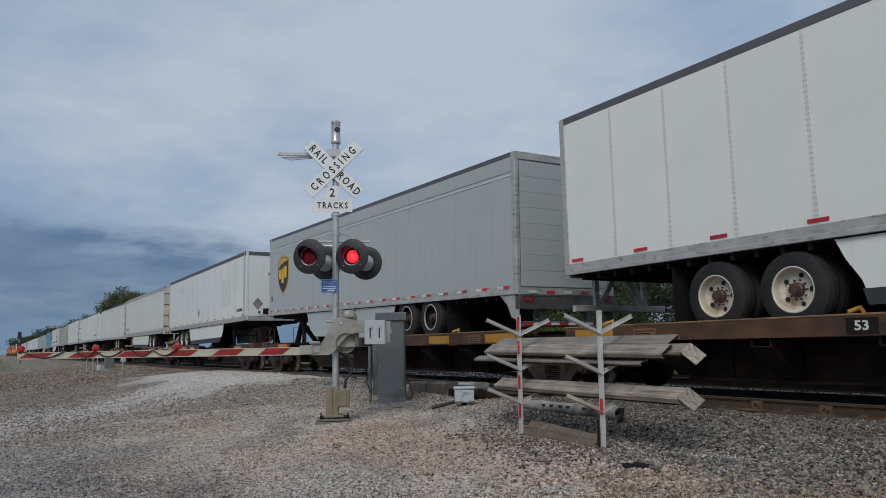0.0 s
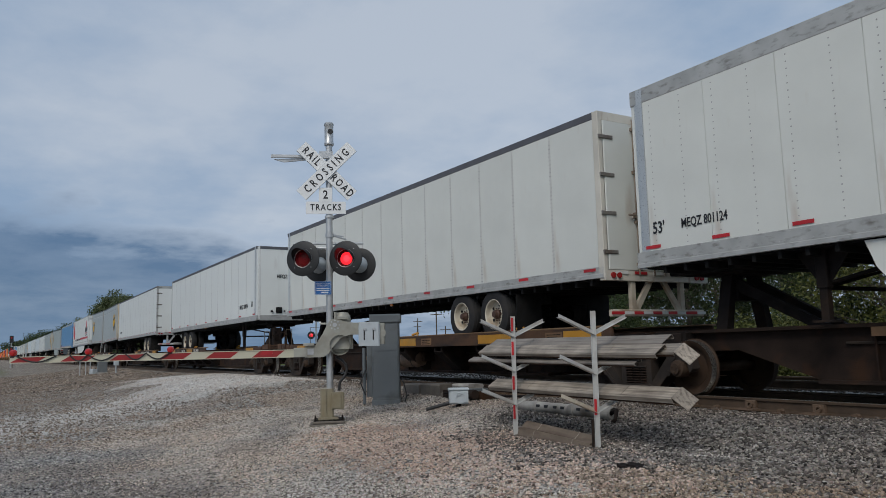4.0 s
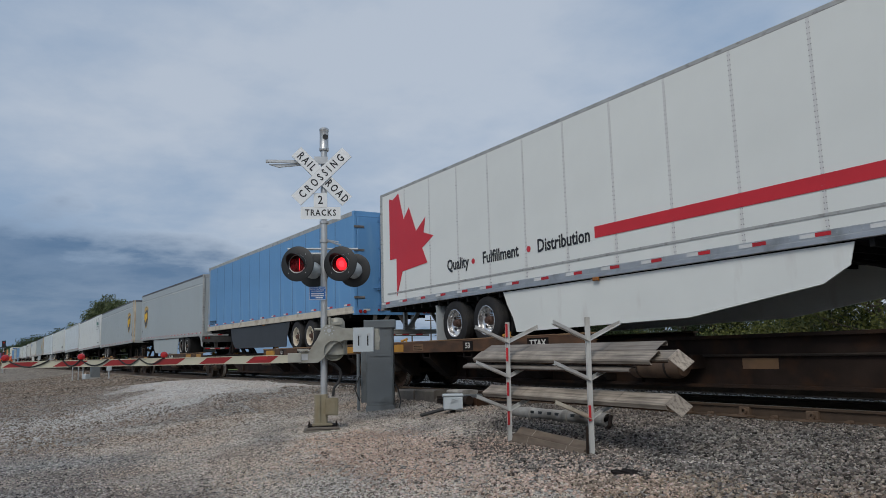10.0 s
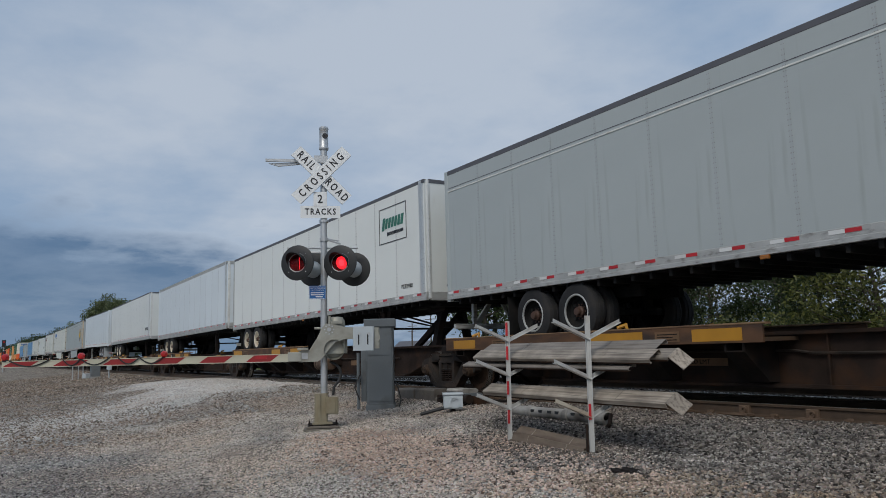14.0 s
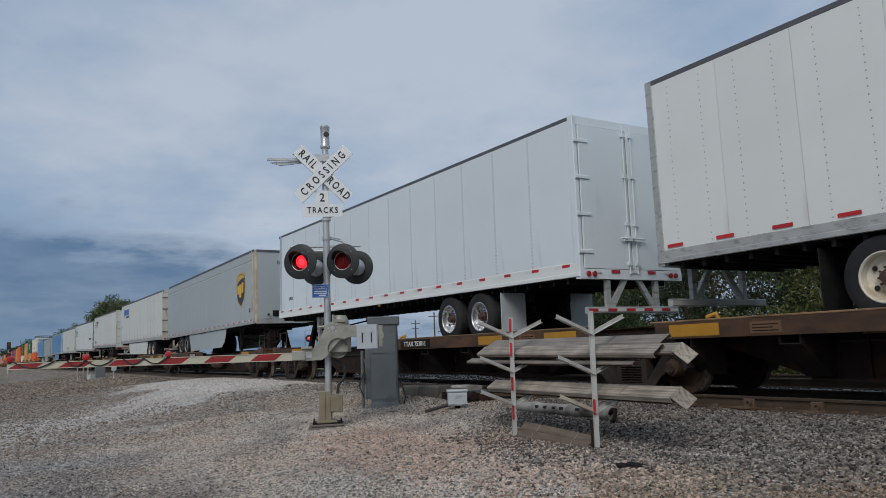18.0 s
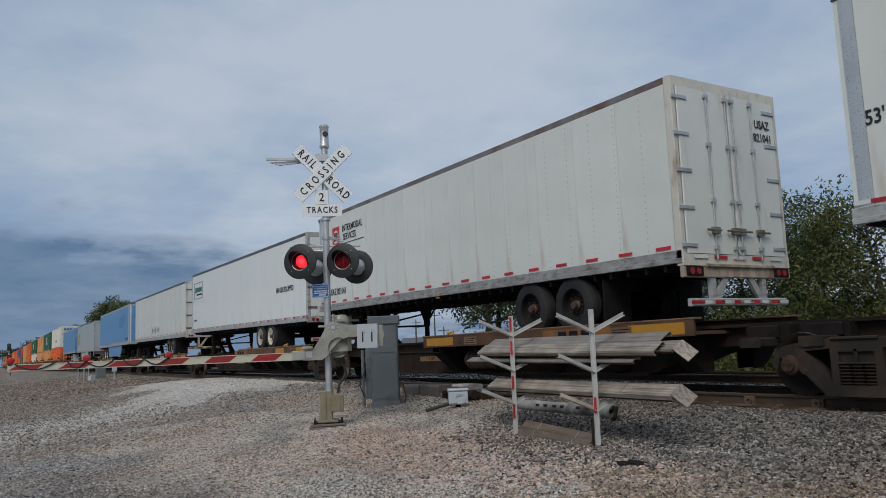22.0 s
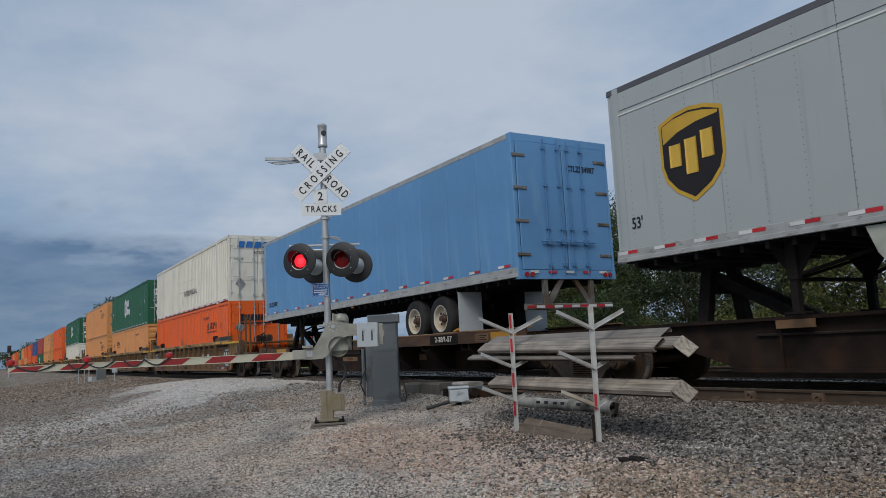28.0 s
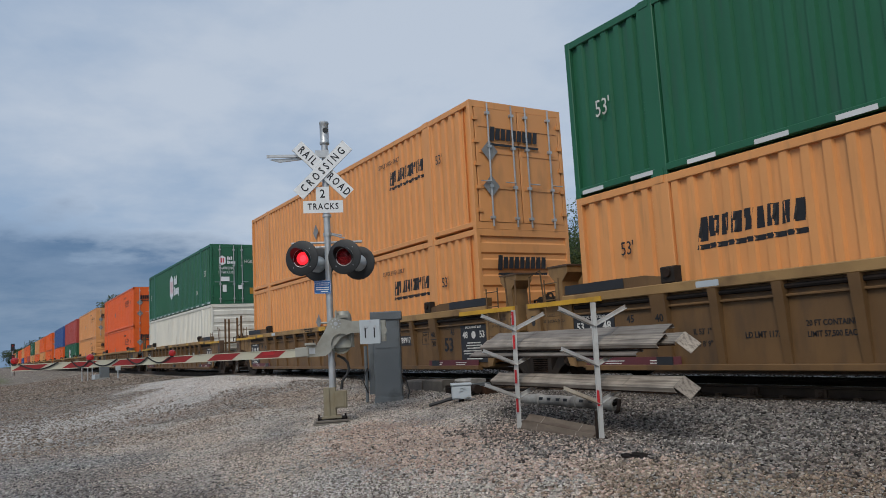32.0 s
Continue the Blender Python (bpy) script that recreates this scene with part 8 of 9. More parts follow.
# ---- the rack of scrap channel beams ----
def rack_post(x, lean, rusty):
    z = ground_z(x, 6.07)
    R = thing("rack_post", "white steel rack post with angled arms and red reflectors", "rack post", "rack posts", at=Matrix.Translation((x, 6.07, z)) @ pose(0, 0, 0, lean, 0.6, 53))
    h = 1.58
    p = Mesh().prism([(-0.030, -0.026), (-0.023, -0.026), (-0.023, -0.004), (-0.010, -0.004), (-0.010, -0.012), (0.010, -0.012), (0.010, -0.004), (0.023, -0.004), (0.023, -0.026), (0.030, -0.026), (0.030, 0.026), (0.023, 0.026), (0.023, 0.004), (-0.023, 0.004), (-0.023, 0.026), (-0.030, 0.026)], -0.25, h, "z")
    part("post", p, POSTWHITE, R, "white steel post")
    for zz in (0.22, 0.60, 1.06, 1.38) if x < -7 else (0.38,):
        part("reflector", Mesh().box(-0.026, 0.004, -0.031, -0.026, zz, zz + 0.18), REDTAPE, R, "red reflector strip")
    # arms run square to the rack, so turned against the post's face
    for k, zz in enumerate((1.33, 0.87, 0.43)):
        for s in (-1, 1):
            m = pose(0, 0, zz, 0, 0, -53)
            ln = 0.52
            a = Mesh().prism([(0.0, -0.03), (s * ln, 0.17), (s * ln, 0.215), (0.0, 0.015)], -0.004, 0.004, "x")
            a.prism([(0.0, -0.034), (s * ln, 0.166), (s * ln, 0.174), (0.0, -0.026)], -0.03, 0.03, "x")
            part("arm", a, CREAM if rusty and k == 2 and s < 0 else POSTWHITE, R, at=m)
    if rusty:
        part("rusty_foot", Mesh().box(-0.062, -0.04, -0.02, 0.06, -0.1, 0.32), RUST, R)
    return R


rack_post(-8.23, 1.0, False)
rack_post(-6.65, 0.5, True)


# weathered, and darkened to stand in for shade between stacked beams
DARKCHANNEL = mat("weathered_shade_channel", (0.205, 0.18, 0.155), 0.65, 0.05, var=0.28, scale=2.5, bump=0.12, dirt=(0.10, 0.08, 0.062), amount=0.38, streak=(0.5, 13, 13))


def channel(x0, x1, y, z, w, lip, roll, yaw=0.0, dz=0.0, flap=0, label="weathered grey channel beam lying on the rack arms", paint=None):
    """A folded steel channel, open below: a flat back of width w between two lips, its end flap bent down if asked."""
    L = (x1 - x0) / 2
    B = thing("channel_beam", label, "steel beam", "scrap channel beams", at=Matrix.Translation(((x0 + x1) / 2, y, z)) @ pose(0, 0, 0, 0, -math.degrees(math.atan2(dz, x1 - x0)), yaw) @ pose(0, 0, 0, roll, 0, 0))
    t, c, h = 0.006, 0.012, w / 2
    skin = [(-h + 0.02, -lip), (-h, -lip + 0.008), (-h, -c), (-h + c, 0.0), (h - c, 0.0), (h, -c), (h, -lip + 0.008), (h - 0.02, -lip)]
    inner = [(-h + 0.02, -lip + t), (-h + t, -lip + 0.012), (-h + t, -c - 0.002), (-h + c, -t), (h - c, -t), (h - t, -c - 0.002), (h - t, -lip + 0.012), (h - 0.02, -lip + t)]
    part("beam", Mesh().prism(skin + inner[::-1], -L, L, "x"), paint or PLANKM, B)
    for k in (1, 3):
        xx = -L + (k + 0.13 * math.sin(7 * k + 5 * y)) * 2 * L / 4
        part("seam", Mesh().box(xx - 0.004, xx + 0.004, -h + c, h - c, 0.0, 0.0025), PLANKM, B)
    # rusty strip that also paints the shade line under the lip
    part("worn_edge", Mesh().box(-L + 0.01, L - 0.01, -h - 0.002, -h + 0.004, -lip - 0.004, -lip + 0.014), RUST, B, "rusty strip that also draws the shade under the lip")
    if flap:
        part("bent_flap", Mesh().prism([(L - 0.003, 0.002), (L + 0.012, 0.002), (L + 0.15, -0.150), (L + 0.144, -0.157), (L + 0.006, -0.006), (L - 0.003, -0.006)], -h + 0.004, h - 0.004), PLANKM, B, "bent end flap")
    return B


channel(-9.25, -5.87, 6.455, 0.885, 0.21, 0.06, 30, 0, -0.02, paint=DARKCHANNEL)
channel(-9.15, -5.75, 6.205, 0.787, 0.20, 0.065, 33, 0, -0.04)
channel(-9.44, -6.07, 6.19, 0.655, 0.13, 0.04, 24, 0, -0.03, paint=DARKCHANNEL)
channel(-9.10, -5.61, 6.34, 0.781, 0.205, 0.045, 29, 0, -0.01, 1)
channel(-8.97, -5.59, 6.24, 0.318, 0.212, 0.08, 31, 0, -0.022, 1, "weathered grey channel beam on the low rack arms")
GROUNDRUST = mat("rusty_scrap_channel", (0.15, 0.115, 0.085), 0.75, 0.1, var=0.3, scale=3, bump=0.12, dirt=(0.07, 0.045, 0.03), amount=0.4, streak=(0.6, 3, 3))
channel(-8.08, -6.74, 6.10, -0.225, 0.13, 0.07, 42, 0, -0.09, 0, "rusty channel beam lying on gravel between the posts", GROUNDRUST)
# added piece: its dark face stands for the shaded lip of the beam above
channel(-8.12, -6.76, 6.03, -0.315, 0.12, 0.05, 68, 0, -0.08, 0, "dark channel added below the ground beam as its shaded lip", GROUNDRUST)
PIPE = thing("slotted_drain", "grey slotted drain pipe with couplings lying beside the track", "drain pipe", at=pose(-9.1, 7.55, ground_z(-9.1, 7.55) + 0.08, 0, 0, -1))
part("pipe", Mesh().rod((-1.05, 0, 0), (1.15, 0, 0), 0.085, 20), DRAINGREY, PIPE, smooth=True)
for x in (-0.55, 0.35, 1.15):
    part("coupling", Mesh().lathe([(0.085, -0.06), (0.10, -0.05), (0.10, 0.05), (0.085, 0.06)], (x, 0, 0), "x", 20), DRAINGREY, PIPE)
for x in (-0.42, -0.22, 0.0, 0.18, 0.55, 0.75, 0.95):
    part("slot", Mesh().box(x - 0.04, x + 0.04, -0.089, -0.07, 0.01, 0.05), LAMPBLACK, PIPE)
part("bent_end", Mesh().tube([(1.15, 0.0, 0.0), (1.32, -0.05, 0.06), (1.36, -0.12, -0.06), (1.30, -0.14, -0.12)], 0.03, 8), DARKSTEEL, PIPE)
solo("scrap_iron", Mesh().box(-0.16, 0.10, -0.09, 0.06, 0.0, 0.05, 0.01).box(-0.05, 0.18, -0.04, 0.10, 0.03, 0.07, 0.01).rod((-0.2, 0.0, 0.03), (0.2, 0.08, 0.05), 0.02, 6), DARKSTEEL, "dark rusty iron plate lying in the gravel", "scrap iron", at=pose(-5.45, 5.38, ground_z(-5.45, 5.38) - 0.01, 8, 6, 25) @ Matrix.Scale(0.7, 4))

# ---- things across the road, far along the line ----
fz = lambda x, y: ground_z(x, y)
FC = thing("far_cabinet", "grey signal cabinet on the far side of the road", "cabinet", at=pose(-58.5, 7.0, fz(-58.5, 7.0)))
part("body", Mesh().box(-0.33, 0.33, -0.3, 0.3, 0.12, 1.05, 0.02), CABGREY, FC)
part("plinth", Mesh().box(-0.36, 0.36, -0.33, 0.33, -0.1, 0.12), CONCRETE, FC)
FP = thing("marker_post", "white utility marker post with a small box", "marker post", at=pose(-54.0, 7.3, fz(-54, 7.3)))
part("post", Mesh().rod((0, 0, -0.2), (0, 0, 1.1), 0.06, 8), GALV, FP)
part("box", Mesh().box(-0.16, 0.16, -0.14, 0.14, 0.55, 1.20, 0.02), PALEGREY, FP)
FF = thing("pipe_guard", "white tubular guard frame beside the track", "guard rail", at=pose(-62.0, 6.2, fz(-62, 6.2), 0, 0, 20))
part("tube", Mesh().tube([(-0.7, 0, -0.1), (-0.7, 0, 1.0), (0.9, 0, 1.05), (0.9, 0, -0.1)], 0.045, 8).rod((0.2, 0, -0.1), (0.2, 0, 1.02), 0.04, 8), GALV, FF)
part("meter_case", Mesh().box(1.2, 1.7, -0.2, 0.2, 0.1, 0.45, 0.03), PALEGREY, FF)
FS = thing("crossing_signal", "crossing signal with red lamps beyond the two tracks", "crossing signal", at=pose(-56.4, 22.3, fz(-56.4, 22.3), 0, 0, 70))
part("mast", Mesh().rod((0, 0, -0.3), (0, 0, 5.0), 0.06, 10), GALV, FS)
for sx in (-0.39, 0.39):
    bb = part("lamp_backboard", Mesh().rod((sx, -0.20, 3.0), (sx, -0.17, 3.0), 0.30, 24), LAMPBLACK, FS)
    part("lens", Mesh().lathe([(0.0, -0.05), (0.09, -0.03), (0.14, 0.0)], (sx, -0.2, 3.0), "y", 16), FARLENS, bb, "glowing red lens", smooth=True)
    part("lamp_hanger", Mesh().rod((0, 0, 3.05), (sx, -0.17, 3.0), 0.025, 6), GALV, FS)
for ang in (45, -45):
    part("crossbuck_blade", Mesh().box(-0.62, 0.62, -0.01, 0.01, -0.11, 0.11), SIGNWHITE, FS, at=Matrix.Translation((0, -0.08, 4.4)) @ Matrix.Rotation(radians(ang), 4, "Y"))
RS = thing("railway_signal", "far railway signal mast with black heads", "railway signal", at=pose(-150, 3.4, fz(-150, 3.4)))
part("mast", Mesh().rod((0, 0, -0.3), (0, 0, 5.2), 0.09, 8), GALV, RS)
for z in (3.0, 4.9):
    hd = part("signal_head", Mesh().box(0.05, 0.35, -0.30, 0.30, z - 0.6, z + 0.6, 0.06), LAMPBLACK, RS, "black signal head")
    part("signal_lens", Mesh().rod((0.35, 0, z + 0.25), (0.42, 0, z + 0.25), 0.12, 12), LENS, hd)
part("ladder", Mesh().rod((0.0, 0.35, 0.0), (0.0, 0.35, 4.6), 0.03, 6).box(-0.4, 0.4, -0.5, 0.5, 2.1, 2.15), DARKSTEEL, RS)

# ---- trees, field and far things ----
BARK = mat("grey_brown_bark", (0.085, 0.070, 0.055), 0.9, var=0.25, scale=6, bump=0.3, dist=0.02)


def leaf_material(name, c0, c1):
    m = bpy.data.materials.new(name)
    m.use_nodes = True
    n, l = m.node_tree.nodes, m.node_tree.links
    p = n["Principled BSDF"]
    g = n.new("ShaderNodeNewGeometry")
    r = n.new("ShaderNodeValToRGB")
    r.color_ramp.elements[0].color, r.color_ramp.elements[1].color = (*c0, 1), (*c1, 1)
    l.new(g.outputs["Random Per Island"], r.inputs[0])
    oi = n.new("ShaderNodeObjectInfo")
    hs = n.new("ShaderNodeHueSaturation")
    mr = n.new("ShaderNodeMapRange")
    mr.inputs[3].default_value, mr.inputs[4].default_value = 0.75, 1.25
    l.new(oi.outputs["Random"], mr.inputs[0])
    l.new(mr.outputs[0], hs.inputs["Value"])
    l.new(r.outputs[0], hs.inputs["Color"])
    l.new(hs.outputs[0], p.inputs["Base Color"])
    p.inputs["Roughness"].default_value = 0.6
    t = n.new("ShaderNodeBsdfTranslucent")
    l.new(hs.outputs[0], t.inputs[0])
    ms = n.new("ShaderNodeMixShader")
    ms.inputs[0].default_value = 0.3
    l.new(p.outputs[0], ms.inputs[1])
    l.new(t.outputs[0], ms.inputs[2])
    l.new(ms.outputs[0], n["Material Output"].inputs[0])
    return m


LEAF_G = leaf_material("green_leaves", (0.026, 0.046, 0.014), (0.095, 0.135, 0.038))
LEAF_Y = leaf_material("yellowing_leaves", (0.045, 0.062, 0.016), (0.165, 0.170, 0.042))
LEAF_D = leaf_material("dark_leaves", (0.018, 0.034, 0.012), (0.070, 0.100, 0.032))


def leaves_mesh(name, centres, per, spread, size, material, seed, squash=0.8):
    """Many small folded leaves strewn about the twig ends."""
    r = np.random.default_rng(seed)
    c = np.repeat(np.array(centres), per, axis=0)
    n = len(c)
    p = c + np.clip(r.normal(size=(n, 3)), -1.55, 1.55) * spread * np.array([1, 1, squash])
    a = r.normal(size=(n, 3))
    a /= np.linalg.norm(a, axis=1, keepdims=True)
    b = np.cross(a, r.normal(size=(n, 3)))
    b /= np.linalg.norm(b, axis=1, keepdims=True)
    s = size * r.uniform(0.6, 1.3, size=(n, 1))
    up = np.cross(a, b)
    v = np.stack([p - a * s, p + b * s * 0.45 + up * s * 0.15, p + a * s, p - b * s * 0.45 + up * s * 0.15], axis=1).reshape(-1, 3)
    me = bpy.data.meshes.new(name)
    me.vertices.add(4 * n)
    me.vertices.foreach_set("co", v.ravel().astype(np.float32))
    me.loops.add(6 * n)
    base = (np.arange(n) * 4)[:, None]
    me.loops.foreach_set("vertex_index", (base + np.array([[0, 1, 2, 0, 2, 3]])).ravel().astype(np.int32))
    me.polygons.add(2 * n)
    me.polygons.foreach_set("loop_start", (np.arange(2 * n) * 3).astype(np.int32))
    me.update(calc_edges=True)
    me.materials.append(material)
    return me


def grow(seed, height, crown_from, spread, limbs):
    """Trunk, limbs and twig ends of one tree."""
    r = random.Random(seed)
    wood, tips = Mesh(), []
    pts = [Vector((0, 0, -0.3))]
    d = Vector((r.uniform(-0.08, 0.08), r.uniform(-0.08, 0.08), 1))
    n = 7
    for i in range(n):
        d = (d + Vector((r.uniform(-0.12, 0.12), r.uniform(-0.12, 0.12), 0.1))).normalized()
        pts.append(pts[-1] + d * (height * 0.86 + 0.3) / n)
    r0 = height * 0.022
    for i in range(n):
        wood.rod(pts[i], pts[i + 1], r0 * (1 - i / n * 0.85), 8, r0 * (1 - (i + 1) / n * 0.85), caps=False)
    tips.append(tuple(pts[-1]))
    for k in range(limbs):
        f = crown_from + (0.98 - crown_from) * (k + r.random()) / limbs
        i = min(n - 1, int(f * n))
        p = pts[i].lerp(pts[i + 1], f * n - i)
        a = k * 2.4 + r.uniform(-0.5, 0.5)
        reach = spread * (0.55 + 0.45 * math.sin(math.pi * min(1, (f - crown_from) / (1 - crown_from) * 0.8 + 0.15))) * r.uniform(0.7, 1.15)
        dv = Vector((math.cos(a), math.sin(a), r.uniform(0.15, 0.7))).normalized()
        q = p
        rr = r0 * 0.42 * (1.1 - f * 0.6)
        for s in range(3):
            dv = (dv + Vector((r.uniform(-0.3, 0.3), r.uniform(-0.3, 0.3), r.uniform(-0.1, 0.25)))).normalized()
            e = q + dv * reach / 3
            wood.rod(q, e, rr, 6, rr * 0.62, caps=False)
            rr *= 0.62
            if s:
                tips.append(tuple(e))
                for w in range(2):
                    t = e + Vector((r.uniform(-1, 1), r.uniform(-1, 1), r.uniform(-0.5, 0.8))) * spread * 0.28
                    wood.rod(e, t, rr * 0.6, 4, rr * 0.2, caps=False)
                    tips.append(tuple(t))
            q = e
    return wood, tips


def tree(label, seed, height, crown_from, spread, limbs, per, leaf, material, at, group="trees beyond the tracks", blob=0.42):
    wood, tips = grow(seed, height, crown_from, spread, limbs)
    T = thing("tree", label, "tree", group, at=at)
    part("trunk", wood, BARK, T, "grey-brown trunk and limbs", smooth=True)
    part("crown", leaves_mesh("crown", tips, per, blob, leaf, material, seed), material, T, "leafy crown with gaps")
    return T


tz = lambda x, y: pose(x, y, ground_z(x, y))
TREES = [tree("leafy green tree with an open crown beyond the tracks", 11, 8.0, 0.28, 2.5, 30, 70, 0.075, LEAF_G, tz(-26.5, 25.5), blob=0.30),
         tree("dense dark green tree beyond the tracks", 12, 6.6, 0.15, 2.6, 30, 75, 0.075, LEAF_D, tz(-22.5, 26.5), blob=0.30),
         tree("yellowing broad-leaved tree beyond the tracks", 13, 6.4, 0.2, 2.3, 28, 70, 0.075, LEAF_Y, tz(-12.6, 24.0), blob=0.30),
         tree("slender tree with thin foliage", 14, 7.4, 0.35, 1.9, 24, 55, 0.075, LEAF_G, tz(-18.5, 27.0), blob=0.30)]
BUSHES = [tree("low dense green bush beyond the tracks", 21, 2.6, 0.05, 1.6, 22, 55, 0.06, LEAF_D, tz(-24.0, 22.6), "bushes beyond the tracks", 0.34),
          tree("low yellow-green bush beyond the tracks", 22, 2.3, 0.05, 1.5, 22, 50, 0.06, LEAF_Y, tz(-15.0, 22.4), "bushes beyond the tracks", 0.34)]
pick = random.Random(77)
for i, (x, y, k, s) in enumerate([(-32.5, 30.0, 1, 1.0), (-29.5, 27.5, 2, 0.95), (-15.6, 25.5, 1, 0.86), (-9.5, 25.0, 0, 0.72), (-24.5, 31.0, 2, 1.15), 
                                  (-12.0, 30.0, 1, 1.05), (-6.5, 24.5, 1, 0.86), (-3.0, 26.0, 0, 0.9), (1.5, 25.0, 1, 0.9), (-36.5, 35.0, 2, 1.0), (-31.5, 25.6, 1, 0.95), (-35.0, 29.5, 0, 1.05), (-20.5, 31.5, 1, 1.0),
                                  (-5.0, 33.0, 0, 1.1), (6.0, 27.0, 2, 1.0), (-39.0, 41.0, 1, 1.0), (-38.5, 27.0, 0, 1.55), (-40.5, 28.5, 3, 1.55)]):
    copy_thing(TREES[k], pose(x, y, ground_z(x, y), 0, 0, pick.uniform(0, 360)) @ Matrix.Scale(s, 4))
for i in range(15):
    x = -36 + i * 2.8 + pick.uniform(-0.5, 0.5)
    y = 22.8 + pick.uniform(-0.7, 1.8) + (2.5 if x < -30 else 0)
    copy_thing(BUSHES[i % 2], pose(x, y, ground_z(x, y) - 0.1, 0, 0, pick.uniform(0, 360)) @ Matrix.Scale(pick.uniform(0.6, 1.05), 4))

# haze over the far trees is put into these paler leaf colours
LEAF_FAR = leaf_material("haze_tinted_leaves", (0.075, 0.10, 0.045), (0.20, 0.235, 0.10))
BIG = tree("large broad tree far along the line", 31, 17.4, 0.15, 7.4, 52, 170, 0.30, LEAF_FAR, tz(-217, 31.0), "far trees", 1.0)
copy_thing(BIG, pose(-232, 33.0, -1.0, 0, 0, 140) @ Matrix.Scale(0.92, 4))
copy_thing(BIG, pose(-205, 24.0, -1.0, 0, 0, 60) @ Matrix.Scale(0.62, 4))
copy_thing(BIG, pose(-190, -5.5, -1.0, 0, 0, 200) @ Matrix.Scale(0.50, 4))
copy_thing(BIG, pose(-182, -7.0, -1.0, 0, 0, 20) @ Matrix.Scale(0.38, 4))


def woods(label, spots, height, leaf, material, seed):
    """A far belt of woodland as one mass of leaf clumps."""
    r = random.Random(seed)
    cs = []
    for x, y, h in spots:
        for k in range(14):
            cs.append((x + r.gauss(0, 3.5), y + r.gauss(0, 3.0), -1 + h * (0.15 + 0.8 * r.random() ** 0.8)))
    return solo("far_woods", leaves_mesh("far_woods", cs, 100, 1.7, leaf, material, seed), material, label, "woods", kind="stuff")


woods("distant dark woodland rising beyond the far end of the line", [(-400 - i * 3.5, 34 - i * 0.33 + (i % 4) * 3, 15.5 - i * 0.07 + 2 * math.sin(i * 0.7)) for i in range(60)], 14, 0.5, LEAF_D, 51)
woods("distant hedge and trees beyond the field", [(-300 + i * 7.5, 215 + 8 * math.sin(i * 0.9) + i * 0.5, 6 + 2.5 * math.sin(i * 1.7)) for i in range(44)], 8, 0.7, LEAF_G, 52)

# grass along the far bank
def grass_tufts():
    r = np.random.default_rng(8)
    n = 16000
    x, y = r.uniform(-60, 2, n), r.uniform(18.6, 24.5, n)
    z = np.array([ground_z(a, b) for a, b in zip(x, y)])
    h = r.uniform(0.12, 0.42, n)
    a = r.uniform(0, 2 * np.pi, n)
    w = 0.03
    lean = r.uniform(-0.15, 0.15, (n, 2))
    v = np.empty((n, 3, 3))
    v[:, 0] = np.stack([x - np.cos(a) * w, y - np.sin(a) * w, z], 1)
    v[:, 1] = np.stack([x + np.cos(a) * w, y + np.sin(a) * w, z], 1)
    v[:, 2] = np.stack([x + lean[:, 0], y + lean[:, 1], z + h], 1)
    me = bpy.data.meshes.new("grass")
    me.vertices.add(3 * n)
    me.vertices.foreach_set("co", v.ravel().astype(np.float32))
    me.loops.add(3 * n)
    me.loops.foreach_set("vertex_index", np.arange(3 * n, dtype=np.int32))
    me.polygons.add(n)
    me.polygons.foreach_set("loop_start", (np.arange(n) * 3).astype(np.int32))
    me.update(calc_edges=True)
    me.materials.append(LEAF_Y)
    return tagged(new("grass", me), "rough green and straw-coloured grass on the bank beyond the tracks", "grass", kind="stuff")


grass_tufts()

HOUSE = thing("farm_house", "small white house with a grey roof across the field", "house", at=pose(-232, 131, -1.0, 0, 0, 25))
part("wall", Mesh().box(-6.5, 6.5, -4, 4, 0, 3.2).prism([(-4, 3.2), (4, 3.2), (0, 5.4)], -6.4, 6.4, "x"), OLDWHITE, HOUSE)
part("roof", Mesh().prism([(-4.6, 3.0), (0, 5.55), (4.6, 3.0), (4.6, 3.2), (0, 5.8), (-4.6, 3.2)], -6.9, 6.9, "x"), DARKBAND, HOUSE)
for x in (-4, -1, 3.5):
    w = part("window", Mesh().box(x - 0.6, x + 0.6, -4.05, -3.95, 1.0, 2.3), SIGNWHITE, HOUSE)
    part("pane", Mesh().box(x - 0.5, x + 0.5, -4.08, -4.04, 1.1, 2.2), BLACK, w)
part("door", Mesh().box(0.8, 1.8, -4.06, -3.95, 0.0, 2.1), BLUE, HOUSE)
for x, y, h in ((-150, 84, 8.5), (-186, 104, 8.5), (-118, 70, 8.5), (-128, 78, 6.0)):
    P = thing("utility_pole", "wooden utility pole with a crossarm in the field", "utility pole", "utility poles", at=pose(x, y, -1.0, 0, 0, 30))
    part("pole", Mesh().rod((0, 0, -0.5), (0, 0, h), 0.16, 8, 0.11), BARK, P)
    part("crossarm", Mesh().box(-1.2, 1.2, -0.06, 0.06, h - 0.8, h - 0.66), BARK, P)

